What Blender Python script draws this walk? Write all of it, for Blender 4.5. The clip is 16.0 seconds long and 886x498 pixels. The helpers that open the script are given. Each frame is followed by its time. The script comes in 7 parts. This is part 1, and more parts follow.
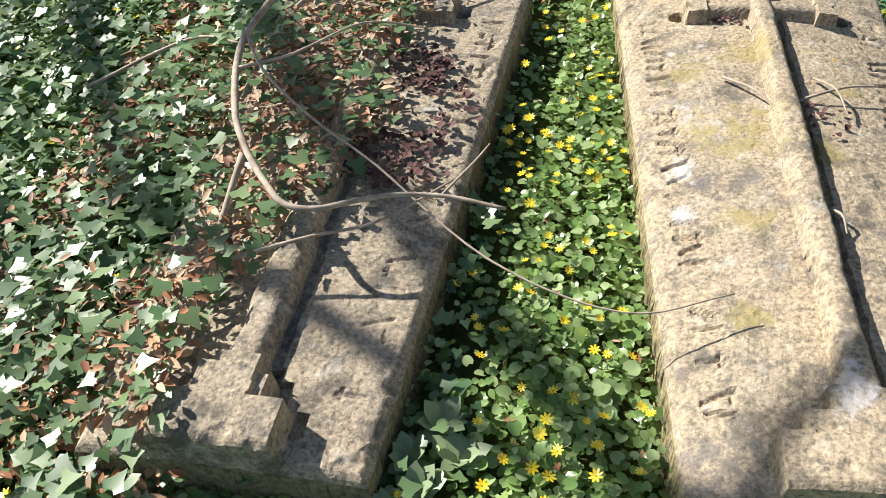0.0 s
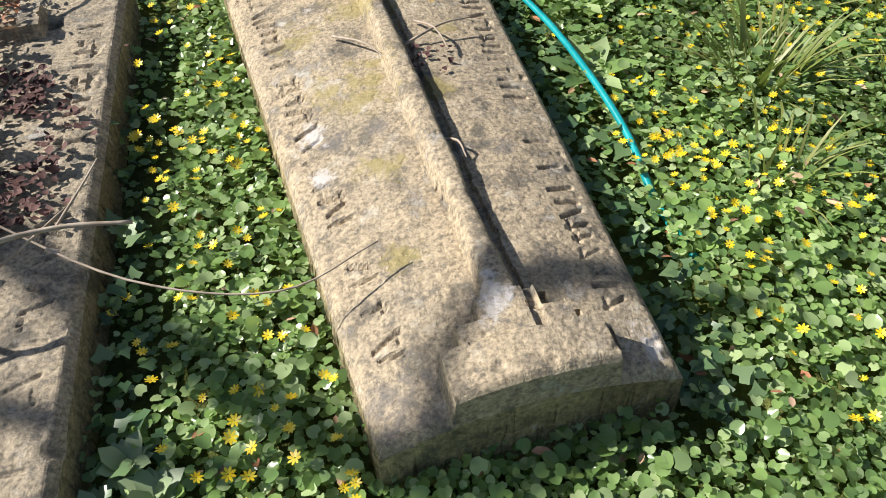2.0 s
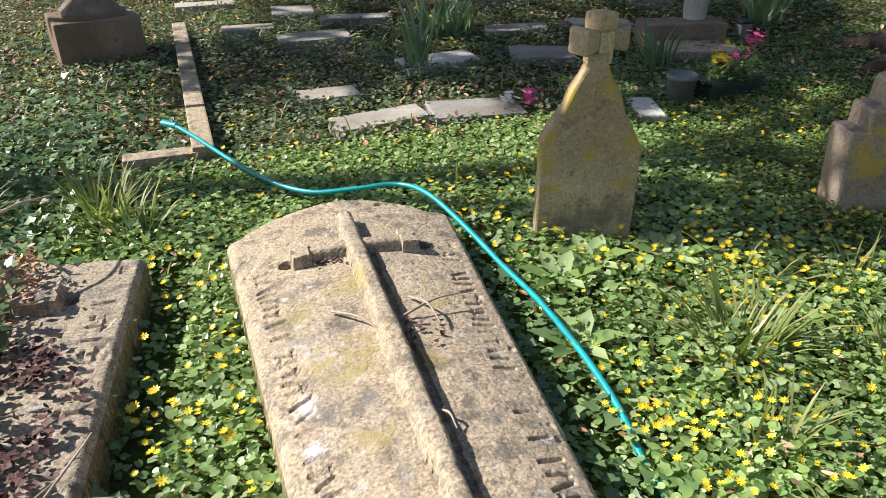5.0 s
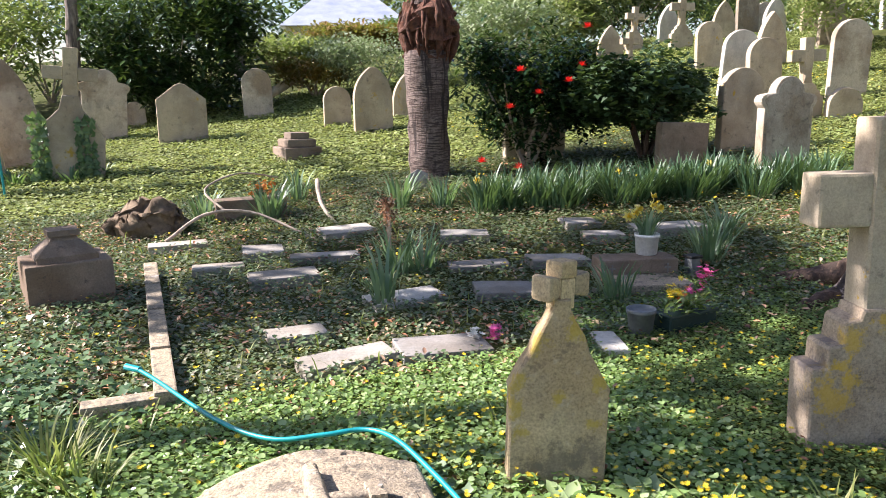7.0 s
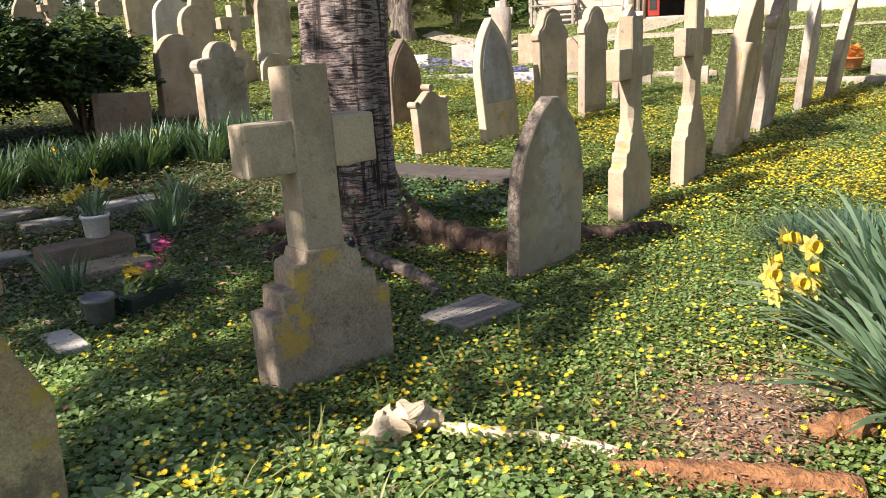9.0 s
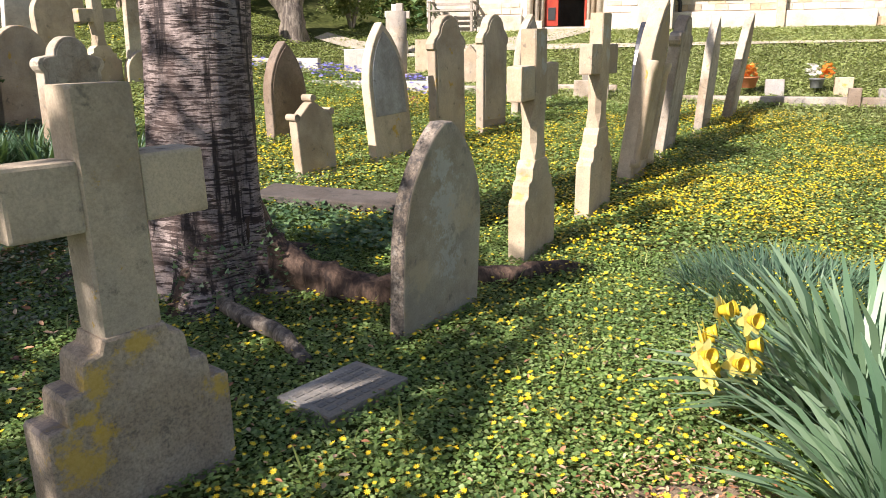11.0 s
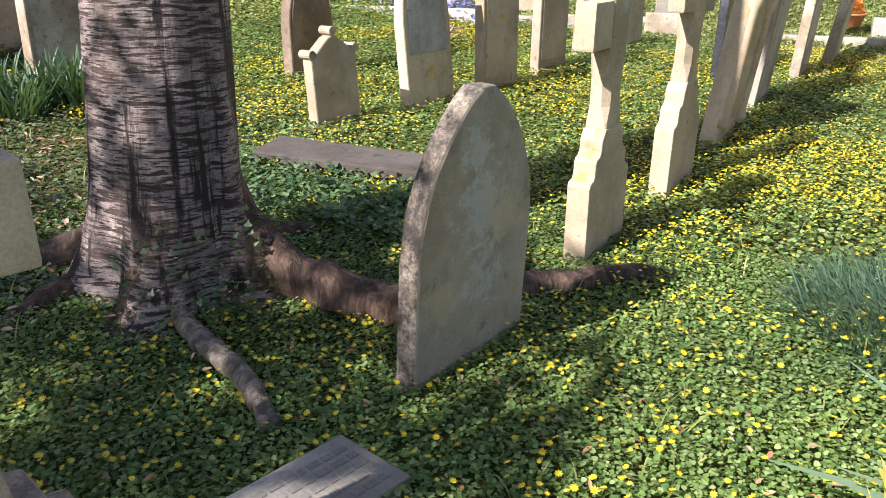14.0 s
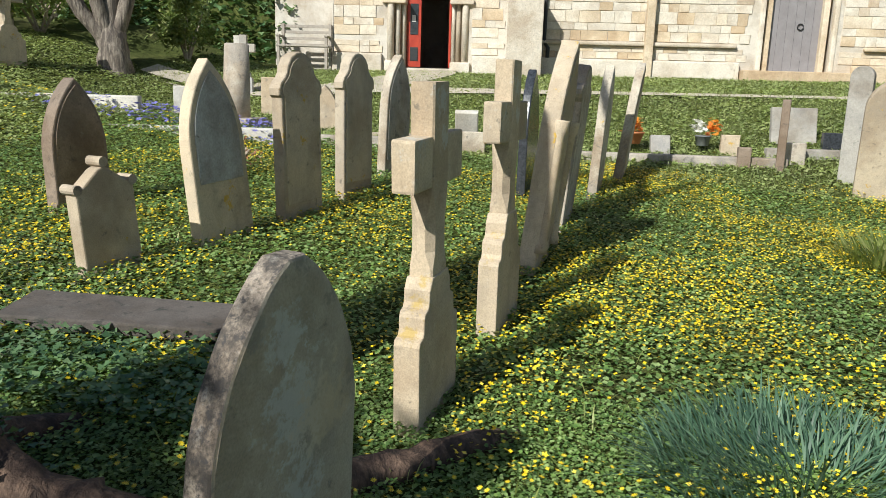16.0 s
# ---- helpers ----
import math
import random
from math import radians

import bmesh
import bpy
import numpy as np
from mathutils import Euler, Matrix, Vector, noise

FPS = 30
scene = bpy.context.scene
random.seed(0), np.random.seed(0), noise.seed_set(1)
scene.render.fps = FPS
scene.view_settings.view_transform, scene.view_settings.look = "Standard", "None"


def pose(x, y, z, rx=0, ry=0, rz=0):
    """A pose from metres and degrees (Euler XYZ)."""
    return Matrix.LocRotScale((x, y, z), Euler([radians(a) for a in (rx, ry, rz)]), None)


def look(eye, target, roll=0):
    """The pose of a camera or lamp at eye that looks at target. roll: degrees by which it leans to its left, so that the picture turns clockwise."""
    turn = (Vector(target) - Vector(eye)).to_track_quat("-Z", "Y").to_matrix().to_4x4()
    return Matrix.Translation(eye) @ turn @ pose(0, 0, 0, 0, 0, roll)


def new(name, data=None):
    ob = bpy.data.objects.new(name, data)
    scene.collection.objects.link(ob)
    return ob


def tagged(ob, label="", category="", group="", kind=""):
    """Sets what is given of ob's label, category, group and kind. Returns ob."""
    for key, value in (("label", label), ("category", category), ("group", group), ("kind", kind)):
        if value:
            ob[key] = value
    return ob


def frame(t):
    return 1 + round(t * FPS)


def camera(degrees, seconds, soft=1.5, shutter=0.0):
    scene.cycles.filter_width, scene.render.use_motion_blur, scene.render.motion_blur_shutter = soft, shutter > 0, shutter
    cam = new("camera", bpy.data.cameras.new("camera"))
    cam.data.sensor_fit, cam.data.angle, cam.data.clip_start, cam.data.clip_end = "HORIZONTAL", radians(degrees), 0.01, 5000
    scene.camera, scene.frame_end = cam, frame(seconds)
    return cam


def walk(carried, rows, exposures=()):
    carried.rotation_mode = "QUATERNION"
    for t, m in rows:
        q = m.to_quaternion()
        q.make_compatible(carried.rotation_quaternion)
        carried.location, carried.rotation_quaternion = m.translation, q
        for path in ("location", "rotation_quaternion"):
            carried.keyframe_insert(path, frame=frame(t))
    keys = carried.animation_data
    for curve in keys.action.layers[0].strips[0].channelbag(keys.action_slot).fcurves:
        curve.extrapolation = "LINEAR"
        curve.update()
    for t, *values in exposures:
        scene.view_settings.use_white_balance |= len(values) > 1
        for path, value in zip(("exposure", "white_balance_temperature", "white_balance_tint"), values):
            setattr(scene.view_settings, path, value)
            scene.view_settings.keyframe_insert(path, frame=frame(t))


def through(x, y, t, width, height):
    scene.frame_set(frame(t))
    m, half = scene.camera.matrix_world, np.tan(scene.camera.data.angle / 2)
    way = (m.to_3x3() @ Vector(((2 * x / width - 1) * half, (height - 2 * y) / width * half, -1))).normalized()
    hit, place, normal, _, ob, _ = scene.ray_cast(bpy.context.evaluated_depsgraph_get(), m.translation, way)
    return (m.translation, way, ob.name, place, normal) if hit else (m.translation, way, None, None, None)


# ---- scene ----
cam = camera(60.5, 16.0, soft=0.5)
PATH = [
    (0, (0.379, 0.074, 1.276), (0.154, 1.459, -0.149), -4.1),
    (0.5, (0.458, 0.066, 1.273), (0.552, 1.426, -0.19), -2.4),
    (1, (0.495, 0.062, 1.263), (0.772, 1.369, -0.226), -2.8),
    (1.5, (0.529, 0.062, 1.258), (0.912, 1.333, -0.237), -1.4),
    (2, (0.557, 0.07, 1.254), (0.987, 1.345, -0.226), -0.6),
    (2.5, (0.572, 0.069, 1.255), (1.053, 1.37, -0.187), 0.3),
    (3, (0.568, 0.075, 1.273), (1.1, 1.45, -0.079), 0.9),
    (3.2, (0.57, 0.081, 1.287), (1.118, 1.499, -0.013), 0.8),
    (5.3, (0.566, 0.036, 1.307), (1.145, 1.756, 0.467), -1.2),
    (5.5, (0.561, 0.039, 1.312), (1.143, 1.797, 0.557), -1.7),
    (6, (0.56, 0.049, 1.348), (1.135, 1.872, 0.76), -1.8),
    (6.5, (0.555, 0.047, 1.372), (1.124, 1.907, 0.91), -1.7),
    (7, (0.567, 0.062, 1.379), (1.296, 1.88, 0.976), -0.7),
    (7.3, (0.536, 0.103, 1.375), (1.521, 1.803, 1.0), -0.5),
    (7.5, (0.513, 0.135, 1.378), (1.662, 1.728, 1.005), -1.1),
    (8, (0.478, 0.149, 1.378), (1.991, 1.39, 0.967), -0.9),
    (8.5, (0.578, 0.138, 1.347), (2.259, 1.114, 0.876), -1.3),
    (9, (0.799, 0.124, 1.303), (2.483, 1.078, 0.8), -2.4),
    (9.5, (0.956, 0.133, 1.282), (2.614, 1.073, 0.677), -2.5),
    (10, (1.183, 0.236, 1.26), (2.886, 1.125, 0.702), -2.2),
    (10.2, (1.266, 0.285, 1.285), (3.035, 1.082, 0.799), -1.5),
    (12.3, (1.901, 0.526, 1.377), (3.7, 1.183, 0.8), 1.6),
    (12.5, (1.969, 0.599, 1.375), (3.756, 1.274, 0.784), 1.6),
    (13, (2.132, 0.674, 1.368), (3.88, 1.372, 0.692), 1.9),
    (13.5, (2.423, 0.712, 1.367), (4.137, 1.489, 0.69), 1.6),
    (14, (2.599, 0.746, 1.38), (4.297, 1.549, 0.694), 1.1),
    (14.5, (2.792, 0.908, 1.372), (4.562, 1.589, 0.737), 2.3),
    (14.8, (2.885, 1.019, 1.392), (4.726, 1.592, 0.859), 1.8),
    (15, (2.953, 1.051, 1.406), (4.846, 1.515, 0.956), 2.1),
    (15.5, (3.088, 1.008, 1.454), (5.005, 1.395, 1.038), 2.5),
    (16, (3.162, 0.989, 1.457), (5.086, 1.348, 1.046), 1.7),
]
walk(cam, [(t, look(eye, target, roll)) for t, eye, target, roll in PATH], [(0, 0.92, 6500, 10), (1.5, 0.73, 6500, 10), (3, 0.7, 6500, 10), (5.5, 1.05, 6450, 16), (6.5, 1.42, 6350, 20), (7.5, 1.58, 6350, 22), (8.5, 0.95, 6850, 18), (9.5, 1.0, 6800, 18), (13, 1.12, 6350, 20), (14, 1.18, 6300, 18), (14.5, 1.02, 6250, 14), (15.2, 0.7, 6150, 9), (16, 0.43, 6100, 6)])

# ---- sky and sun: low spring sun from behind the graves, ahead and to the left of the first view ----
SUN_ELEV, SUN_AWAY = 38.0, Vector((0.9, -0.44, 0.0)).normalized()
sky_world = bpy.data.worlds.new("sky")
scene.world = sky_world
sky_world.use_nodes = True
sky_tex = sky_world.node_tree.nodes.new("ShaderNodeTexSky")
sky_tex.sky_type = "NISHITA"
sky_tex.sun_disc = False
sky_tex.sun_elevation = radians(SUN_ELEV)
sky_tex.sun_rotation = math.atan2(-SUN_AWAY.x, -SUN_AWAY.y)
sky_bg = sky_world.node_tree.nodes["Background"]
sky_bg.inputs["Strength"].default_value = 0.066
sky_world.node_tree.links.new(sky_tex.outputs[0], sky_bg.inputs["Color"])
sun = new("sun", bpy.data.lights.new("sun", "SUN"))
sun.data.energy = 5.0
sun.data.angle = radians(0.6)
sun.data.color = (1.0, 0.95, 0.87)
down = math.tan(radians(SUN_ELEV))
sun.matrix_world = look((0, 0, 30), (SUN_AWAY.x, SUN_AWAY.y, 30 - down))

rng = np.random.default_rng(7)


# ---- the lie of the land ----
def smooth(a, b, v):
    q = np.clip((v - a) / (b - a), 0, 1)
    return q * q * (3 - 2 * q)


def land(x, y):
    """Height of the ground: level round the first graves, rising to the back and up to the church terrace."""
    x, y = np.asarray(x, float), np.asarray(y, float)
    s = np.maximum(0, (x + y - 7) / 1.414)
    h = np.where(s < 9, 0.085 * s + 0.006 * s * s, 0.085 * s + 0.006 * (81 + 18 * (s - 9)))
    h = np.minimum(h, 2.7)
    up = smooth(11.5, 14.5, x) * (1 - smooth(7, 11, y))
    bank = np.interp(x, [11, 14, 16.5, 19.2, 30], [0.35, 0.78, 1.44, 1.82, 1.95])
    return h * (1 - up) + bank * up


def on(x, y, sink=0.0):
    return float(land(x, y)) - sink


# ---- materials ----
def nodes_of(name):
    m = bpy.data.materials.new(name)
    m.use_nodes = True
    nt = m.node_tree
    return m, nt, nt.nodes["Principled BSDF"]


def add(nt, kind, **values):
    n = nt.nodes.new(kind)
    for k, v in values.items():
        n.inputs[k].default_value = v
    return n


def ramp(nt, src, stops):
    r = nt.nodes.new("ShaderNodeValToRGB")
    e = r.color_ramp.elements
    while len(e) < len(stops):
        e.new(0.5)
    for el, (p, c) in zip(e, stops):
        el.position = p
        el.color = (*c, 1) if len(c) == 3 else c
    nt.links.new(src, r.inputs[0])
    return r.outputs[0]


def mix(nt, fac, a, b, blend="MIX"):
    n = nt.nodes.new("ShaderNodeMix")
    n.data_type, n.blend_type = "RGBA", blend
    for sock, v in ((n.inputs[0], fac), (n.inputs[6], a), (n.inputs[7], b)):
        if hasattr(v, "links"):
            nt.links.new(v, sock)
        elif isinstance(v, (int, float)):
            sock.default_value = v
        else:
            sock.default_value = (*v, 1)
    return n.outputs[2]


def noise_of(nt, co, scale, detail=5, rough=0.6, offset=None):
    n = add(nt, "ShaderNodeTexNoise", Scale=scale, Detail=detail, Roughness=rough)
    nt.links.new(co, n.inputs["Vector"])
    return n.outputs["Fac"]


def shifted(nt):
    """Object coordinates pushed by each object's own random number, so that no two stones share stains."""
    tc = nt.nodes.new("ShaderNodeTexCoord")
    oi = nt.nodes.new("ShaderNodeObjectInfo")
    m = nt.nodes.new("ShaderNodeMath")
    m.operation = "MULTIPLY"
    m.inputs[1].default_value = 37.0
    nt.links.new(oi.outputs["Random"], m.inputs[0])
    a = nt.nodes.new("ShaderNodeVectorMath")
    a.operation = "ADD"
    nt.links.new(tc.outputs["Object"], a.inputs[0])
    nt.links.new(m.outputs[0], a.inputs[1])
    return a.outputs[0], oi.outputs["Random"]


def bump(nt, bsdf, height, strength, distance):
    b = add(nt, "ShaderNodeBump", Strength=strength, Distance=distance)
    nt.links.new(height, b.inputs["Height"])
    nt.links.new(b.outputs[0], bsdf.inputs["Normal"])


def stone_mat(name, light, mid, dark, spots=0.5, white=0.5, yellow=0.0, grain=90.0, depth=0.004, streak=False, speckle=0.28, stains=0.6, crusts_and_shade=(), tones=()):
    """Weathered limestone: mottled body, black and pale lichen spots, orange lichen in patches, pitted."""
    m, nt, b = nodes_of(name)
    co, rnd = shifted(nt)
    big = noise_of(nt, co, 2.3, 6, 0.62)
    body = ramp(nt, big, [(0.3, mid), (0.52, light), (0.72, mid)])
    stain = noise_of(nt, co, 1.1, 7, 0.68)
    body = mix(nt, ramp(nt, stain, [(0.46, (0, 0, 0)), (0.6, (stains, stains, stains))]), body, tuple(v * k for v, k in zip(mid, (0.62, 0.52, 0.42))))
    cool = noise_of(nt, co, 1.9, 6, 0.7)
    body = mix(nt, ramp(nt, cool, [(0.36, (0.6 * stains, 0.6 * stains, 0.6 * stains)), (0.48, (0, 0, 0))]), body, tuple(v * k for v, k in zip(mid, (0.7, 0.74, 0.82))))
    fine = noise_of(nt, co, grain, 4, 0.7)
    body = mix(nt, speckle, body, ramp(nt, fine, [(0.32, (0.2, 0.19, 0.17)), (0.5, (0.8, 0.8, 0.8)), (0.68, (1.3, 1.27, 1.2))]), "MULTIPLY")
    if streak:
        mp = add(nt, "ShaderNodeMapping")
        mp.inputs["Scale"].default_value = (3.5, 3.5, 1.1)
        nt.links.new(co, mp.inputs["Vector"])
        runs = noise_of(nt, mp.outputs[0], 1.6, 5, 0.6)
        body = mix(nt, ramp(nt, runs, [(0.5, (0, 0, 0)), (0.75, (0.35, 0.35, 0.35))]), body, dark)
    n2 = noise_of(nt, co, 11, 6, 0.7)
    body = mix(nt, ramp(nt, n2, [(0.66 - 0.16 * spots, (0, 0, 0)), (0.72 - 0.1 * spots, (0.75, 0.75, 0.75))]), body, dark)
    n5 = noise_of(nt, co, 34, 6, 0.75)
    body = mix(nt, ramp(nt, n5, [(0.6 - 0.06 * spots, (0, 0, 0)), (0.68 - 0.04 * spots, (0.7 * spots + 0.2, 0.7 * spots + 0.2, 0.7 * spots + 0.2))]), body, tuple(1.5 * v for v in dark))
    n3 = noise_of(nt, co, 16, 5, 0.65)
    body = mix(nt, ramp(nt, n3, [(0.2, (0.7 * white, 0.7 * white, 0.7 * white)), (0.36 + 0.06 * white, (0, 0, 0))]), body, (0.66, 0.62, 0.54))
    if not stains:
        n6 = noise_of(nt, co, 5.5, 7, 0.75)
        body = mix(nt, ramp(nt, n6, [(0.6, (0, 0, 0)), (0.68, (0.6, 0.6, 0.6))]), body, (0.62, 0.59, 0.54))
        n7 = noise_of(nt, co, 7.5, 8, 0.8)
        body = mix(nt, ramp(nt, n7, [(0.58, (0, 0, 0)), (0.68, (0.6, 0.6, 0.6))]), body, (0.13, 0.12, 0.105))
    if yellow:
        n4 = noise_of(nt, co, 4.2, 8, 0.8)
        body = mix(nt, ramp(nt, n4, [(0.7 - 0.2 * yellow, (0, 0, 0)), (0.73 - 0.2 * yellow, (0.85, 0.85, 0.85))]), body, (0.5, 0.32, 0.035))
    tone = ramp(nt, rnd, [(0, (0.84, 0.84, 0.86) if stains else (1.0, 1.0, 1.0)), (1, (1.08, 1.05, 1.0))])
    if tones:
        tone = ramp(nt, rnd, tones)
    body = mix(nt, 1.0, body, tone, "MULTIPLY")
    for where, colour in crusts_and_shade:
        body = blotches(nt, body, where, colour)
    nt.links.new(body, b.inputs["Base Color"])
    b.inputs["Roughness"].default_value = 0.93
    b.inputs["Specular IOR Level"].default_value = 0.2
    hn = mix(nt, 0.5, fine, n5)
    bump(nt, b, hn, 0.9, depth)
    return m


def blotches(nt, body, spots, colour, strength=0.62):
    """Lichen blotches and a painted shadow patch at given places of the object, ragged-edged."""
    tc = nt.nodes.new("ShaderNodeTexCoord")
    co = tc.outputs["Object"]
    n = add(nt, "ShaderNodeTexNoise", Scale=16.0, Detail=9, Roughness=0.75)
    nt.links.new(co, n.inputs["Vector"])
    for place, r in spots:
        d = nt.nodes.new("ShaderNodeVectorMath")
        d.operation = "DISTANCE"
        d.inputs[1].default_value = place
        nt.links.new(co, d.inputs[0])
        m = nt.nodes.new("ShaderNodeMath")
        m.operation = "MULTIPLY_ADD"
        m.inputs[1].default_value = 7.0 * r
        nt.links.new(n.outputs["Fac"], m.inputs[0])
        nt.links.new(d.outputs["Value"], m.inputs[2])
        body = mix(nt, ramp(nt, m.outputs[0], [(3.9 * r, (strength,) * 3), (4.6 * r, (0, 0, 0))]), body, colour)
    return body


def leaf_mat(name, colours, rough=0.45, through=0.25, glow=(0.25, 0.4, 0.05), gloss=0.5):
    """Leaves: each its own shade, with light coming through the blade."""
    m, nt, b = nodes_of(name)
    geo = nt.nodes.new("ShaderNodeNewGeometry")
    stops = [(i / max(1, len(colours) - 1), c) for i, c in enumerate(colours)]
    col = ramp(nt, geo.outputs["Random Per Island"], stops)
    tc = nt.nodes.new("ShaderNodeTexCoord")
    patch = noise_of(nt, tc.outputs["Object"], 1.4, 3)
    col = mix(nt, 1.0, col, ramp(nt, patch, [(0.3, (0.7, 0.72, 0.75)), (0.7, (1.2, 1.2, 1.1))]), "MULTIPLY")
    nt.links.new(col, b.inputs["Base Color"])
    b.inputs["Roughness"].default_value = rough
    b.inputs["Specular IOR Level"].default_value = gloss
    tr = nt.nodes.new("ShaderNodeBsdfTranslucent")
    nt.links.new(mix(nt, 0.5, col, glow), tr.inputs["Color"])
    ms = nt.nodes.new("ShaderNodeMixShader")
    ms.inputs[0].default_value = through
    nt.links.new(b.outputs[0], ms.inputs[1])
    nt.links.new(tr.outputs[0], ms.inputs[2])
    nt.links.new(ms.outputs[0], nt.nodes["Material Output"].inputs["Surface"])
    return m


def plain_mat(name, a, c, scale=8.0, rough=0.7, strength=0.4, depth=0.003, metal=0.0, fine=60.0):
    m, nt, b = nodes_of(name)
    co, rnd = shifted(nt)
    n = noise_of(nt, co, scale, 5)
    f = noise_of(nt, co, fine, 3)
    col = ramp(nt, n, [(0.3, a), (0.7, c)])
    col = mix(nt, 0.35, col, ramp(nt, f, [(0.3, (0.5, 0.5, 0.5)), (0.7, (1.15, 1.15, 1.15))]), "MULTIPLY")
    nt.links.new(col, b.inputs["Base Color"])
    b.inputs["Roughness"].default_value = rough
    b.inputs["Metallic"].default_value = metal
    bump(nt, b, mix(nt, 0.5, n, f), strength, depth)
    return m


def bark_mat(name, dark, light, bands=True):
    """Cherry bark: purple-brown, ringed with pale corky bands, cracked upright."""
    m, nt, b = nodes_of(name)
    tc = nt.nodes.new("ShaderNodeTexCoord")
    co = tc.outputs["Object"]
    mp = add(nt, "ShaderNodeMapping")
    mp.inputs["Scale"].default_value = (5, 5, 48) if bands else (20, 20, 2.5)
    nt.links.new(co, mp.inputs["Vector"])
    rings = noise_of(nt, mp.outputs[0], 1.3, 4, 0.6)
    mp2 = add(nt, "ShaderNodeMapping")
    mp2.inputs["Scale"].default_value = (9, 9, 0.8)
    nt.links.new(co, mp2.inputs["Vector"])
    cracks = noise_of(nt, mp2.outputs[0], 1.5, 5, 0.65)
    col = ramp(nt, rings, [(0.45, dark), (0.5, light), (0.6, light), (0.64, dark)] if bands else [(0.42, dark), (0.55, tuple(0.5 * (p + q) for p, q in zip(dark, light))), (0.68, light)])
    blotch = noise_of(nt, co, 3.4, 6, 0.7)
    if bands:
        col = mix(nt, ramp(nt, blotch, [(0.4, (0.7, 0.7, 0.7)), (0.55, (0, 0, 0))]), col, tuple(1.7 * v for v in dark))
    grit = noise_of(nt, co, 45, 5, 0.7)
    col = mix(nt, 0.7, col, ramp(nt, grit, [(0.32, (0.4, 0.38, 0.36)), (0.6, (1.15, 1.12, 1.08))]), "MULTIPLY")
    col = mix(nt, ramp(nt, cracks, [(0.4, (1, 1, 1)), (0.48, (0, 0, 0))]), col, tuple(0.55 * v for v in dark))
    nt.links.new(col, b.inputs["Base Color"])
    b.inputs["Roughness"].default_value = 0.85
    bump(nt, b, mix(nt, 0.55, rings, cracks), 1.0, 0.03)
    return m


LEDGER = stone_mat("ledger_limestone", (0.43, 0.36, 0.265), (0.36, 0.31, 0.24), (0.085, 0.08, 0.072), 0.9, 1.0, 0.22, 110, 0.006, False, 0.75, 0.0, (
    ([((0.84, 1.55, 0.18), 0.09), ((0.82, 1.27, 0.18), 0.05), ((1.02, 1.5, 0.18), 0.05), ((0.8, 1.02, 0.17), 0.04), ((0.95, 1.9, 0.18), 0.08), ((0.75, 1.85, 0.17), 0.06), ((1.15, 1.75, 0.17), 0.05)], (0.3, 0.25, 0.09)),
    # dark grey lichen; the foot-corner blotch also paints in part of a branch shadow
    ([((0.7, 0.73, 0.15), 0.06), ((1.06, 0.905, 0.18), 0.03), ((0.86, 1.4, 0.18), 0.03), ((1.1, 1.25, 0.17), 0.03), ((0.75, 1.4, 0.17), 0.035)], (0.13, 0.125, 0.125)),
    ([((0.9, 0.845, 0.21), 0.035), ((0.895, 0.79, 0.21), 0.035), ((1.15, 0.69, 0.15), 0.045), ((0.7, 1.45, 0.16), 0.04), ((0.7, 1.3, 0.16), 0.03)], (0.66, 0.63, 0.62))))
CROSSBASE = stone_mat("lichened_cross_base", (0.6, 0.49, 0.36), (0.5, 0.42, 0.33), (0.13, 0.115, 0.1), 0.4, 0.6, 0.0, 100, 0.005, False, 0.5, 0.6, (
    ([((-0.2, -0.085, 0.235), 0.085), ((-0.13, -0.085, 0.45), 0.055), ((0.0, -0.085, 0.52), 0.05), ((0.245, -0.085, 0.31), 0.045), ((-0.16, -0.085, 0.345), 0.03)], (0.62, 0.4, 0.03)),
    ([((-0.26, -0.02, 0.34), 0.05), ((-0.2, -0.02, 0.42), 0.04), ((0.2, -0.02, 0.42), 0.05)], (0.16, 0.14, 0.14))))
LIMESTONE = stone_mat("headstone_limestone", (0.57, 0.48, 0.355), (0.46, 0.395, 0.31), (0.17, 0.15, 0.12), 0.4, 0.5, 0.45, 120, 0.003, True, 0.28, 0.5)
ROWCROSS = stone_mat("lichen_topped_limestone", (0.56, 0.46, 0.33), (0.46, 0.385, 0.29), (0.17, 0.15, 0.12), 0.35, 0.6, 0.1, 110, 0.003, True, 0.3, 0.5, (
    ([((-0.2, 0.0, 0.4), 0.045), ((-0.14, 0.0, 0.52), 0.045), ((-0.1, -0.03, 0.6), 0.03), ((0.2, 0.0, 0.4), 0.04)], (0.4, 0.28, 0.05)),
    ([((-0.22, 0.0, 1.2), 0.06), ((0.0, -0.05, 1.35), 0.06), ((0.05, -0.05, 1.2), 0.05)], (0.5, 0.5, 0.45))))
EGGSTONE = stone_mat("streaked_grey_limestone", (0.55, 0.48, 0.37), (0.45, 0.4, 0.32), (0.2, 0.18, 0.15), 0.3, 0.5, 0.1, 110, 0.003, True, 0.25, 0.6, (
    ([((0.0, -0.045, 0.62), 0.13), ((-0.05, -0.045, 0.82), 0.09), ((0.02, -0.045, 0.35), 0.12)], (0.5, 0.5, 0.47)),
    ([((0.16, -0.045, 0.55), 0.12), ((-0.22, -0.045, 0.3), 0.1)], (0.5, 0.4, 0.27)),
    ([((0.0, -0.045, 1.02), 0.07), ((-0.2, -0.045, 0.88), 0.05), ((0.2, -0.045, 0.88), 0.05), ((0.33, -0.045, 0.6), 0.05), ((0.3, -0.045, 0.75), 0.04)], (0.2, 0.18, 0.15))))
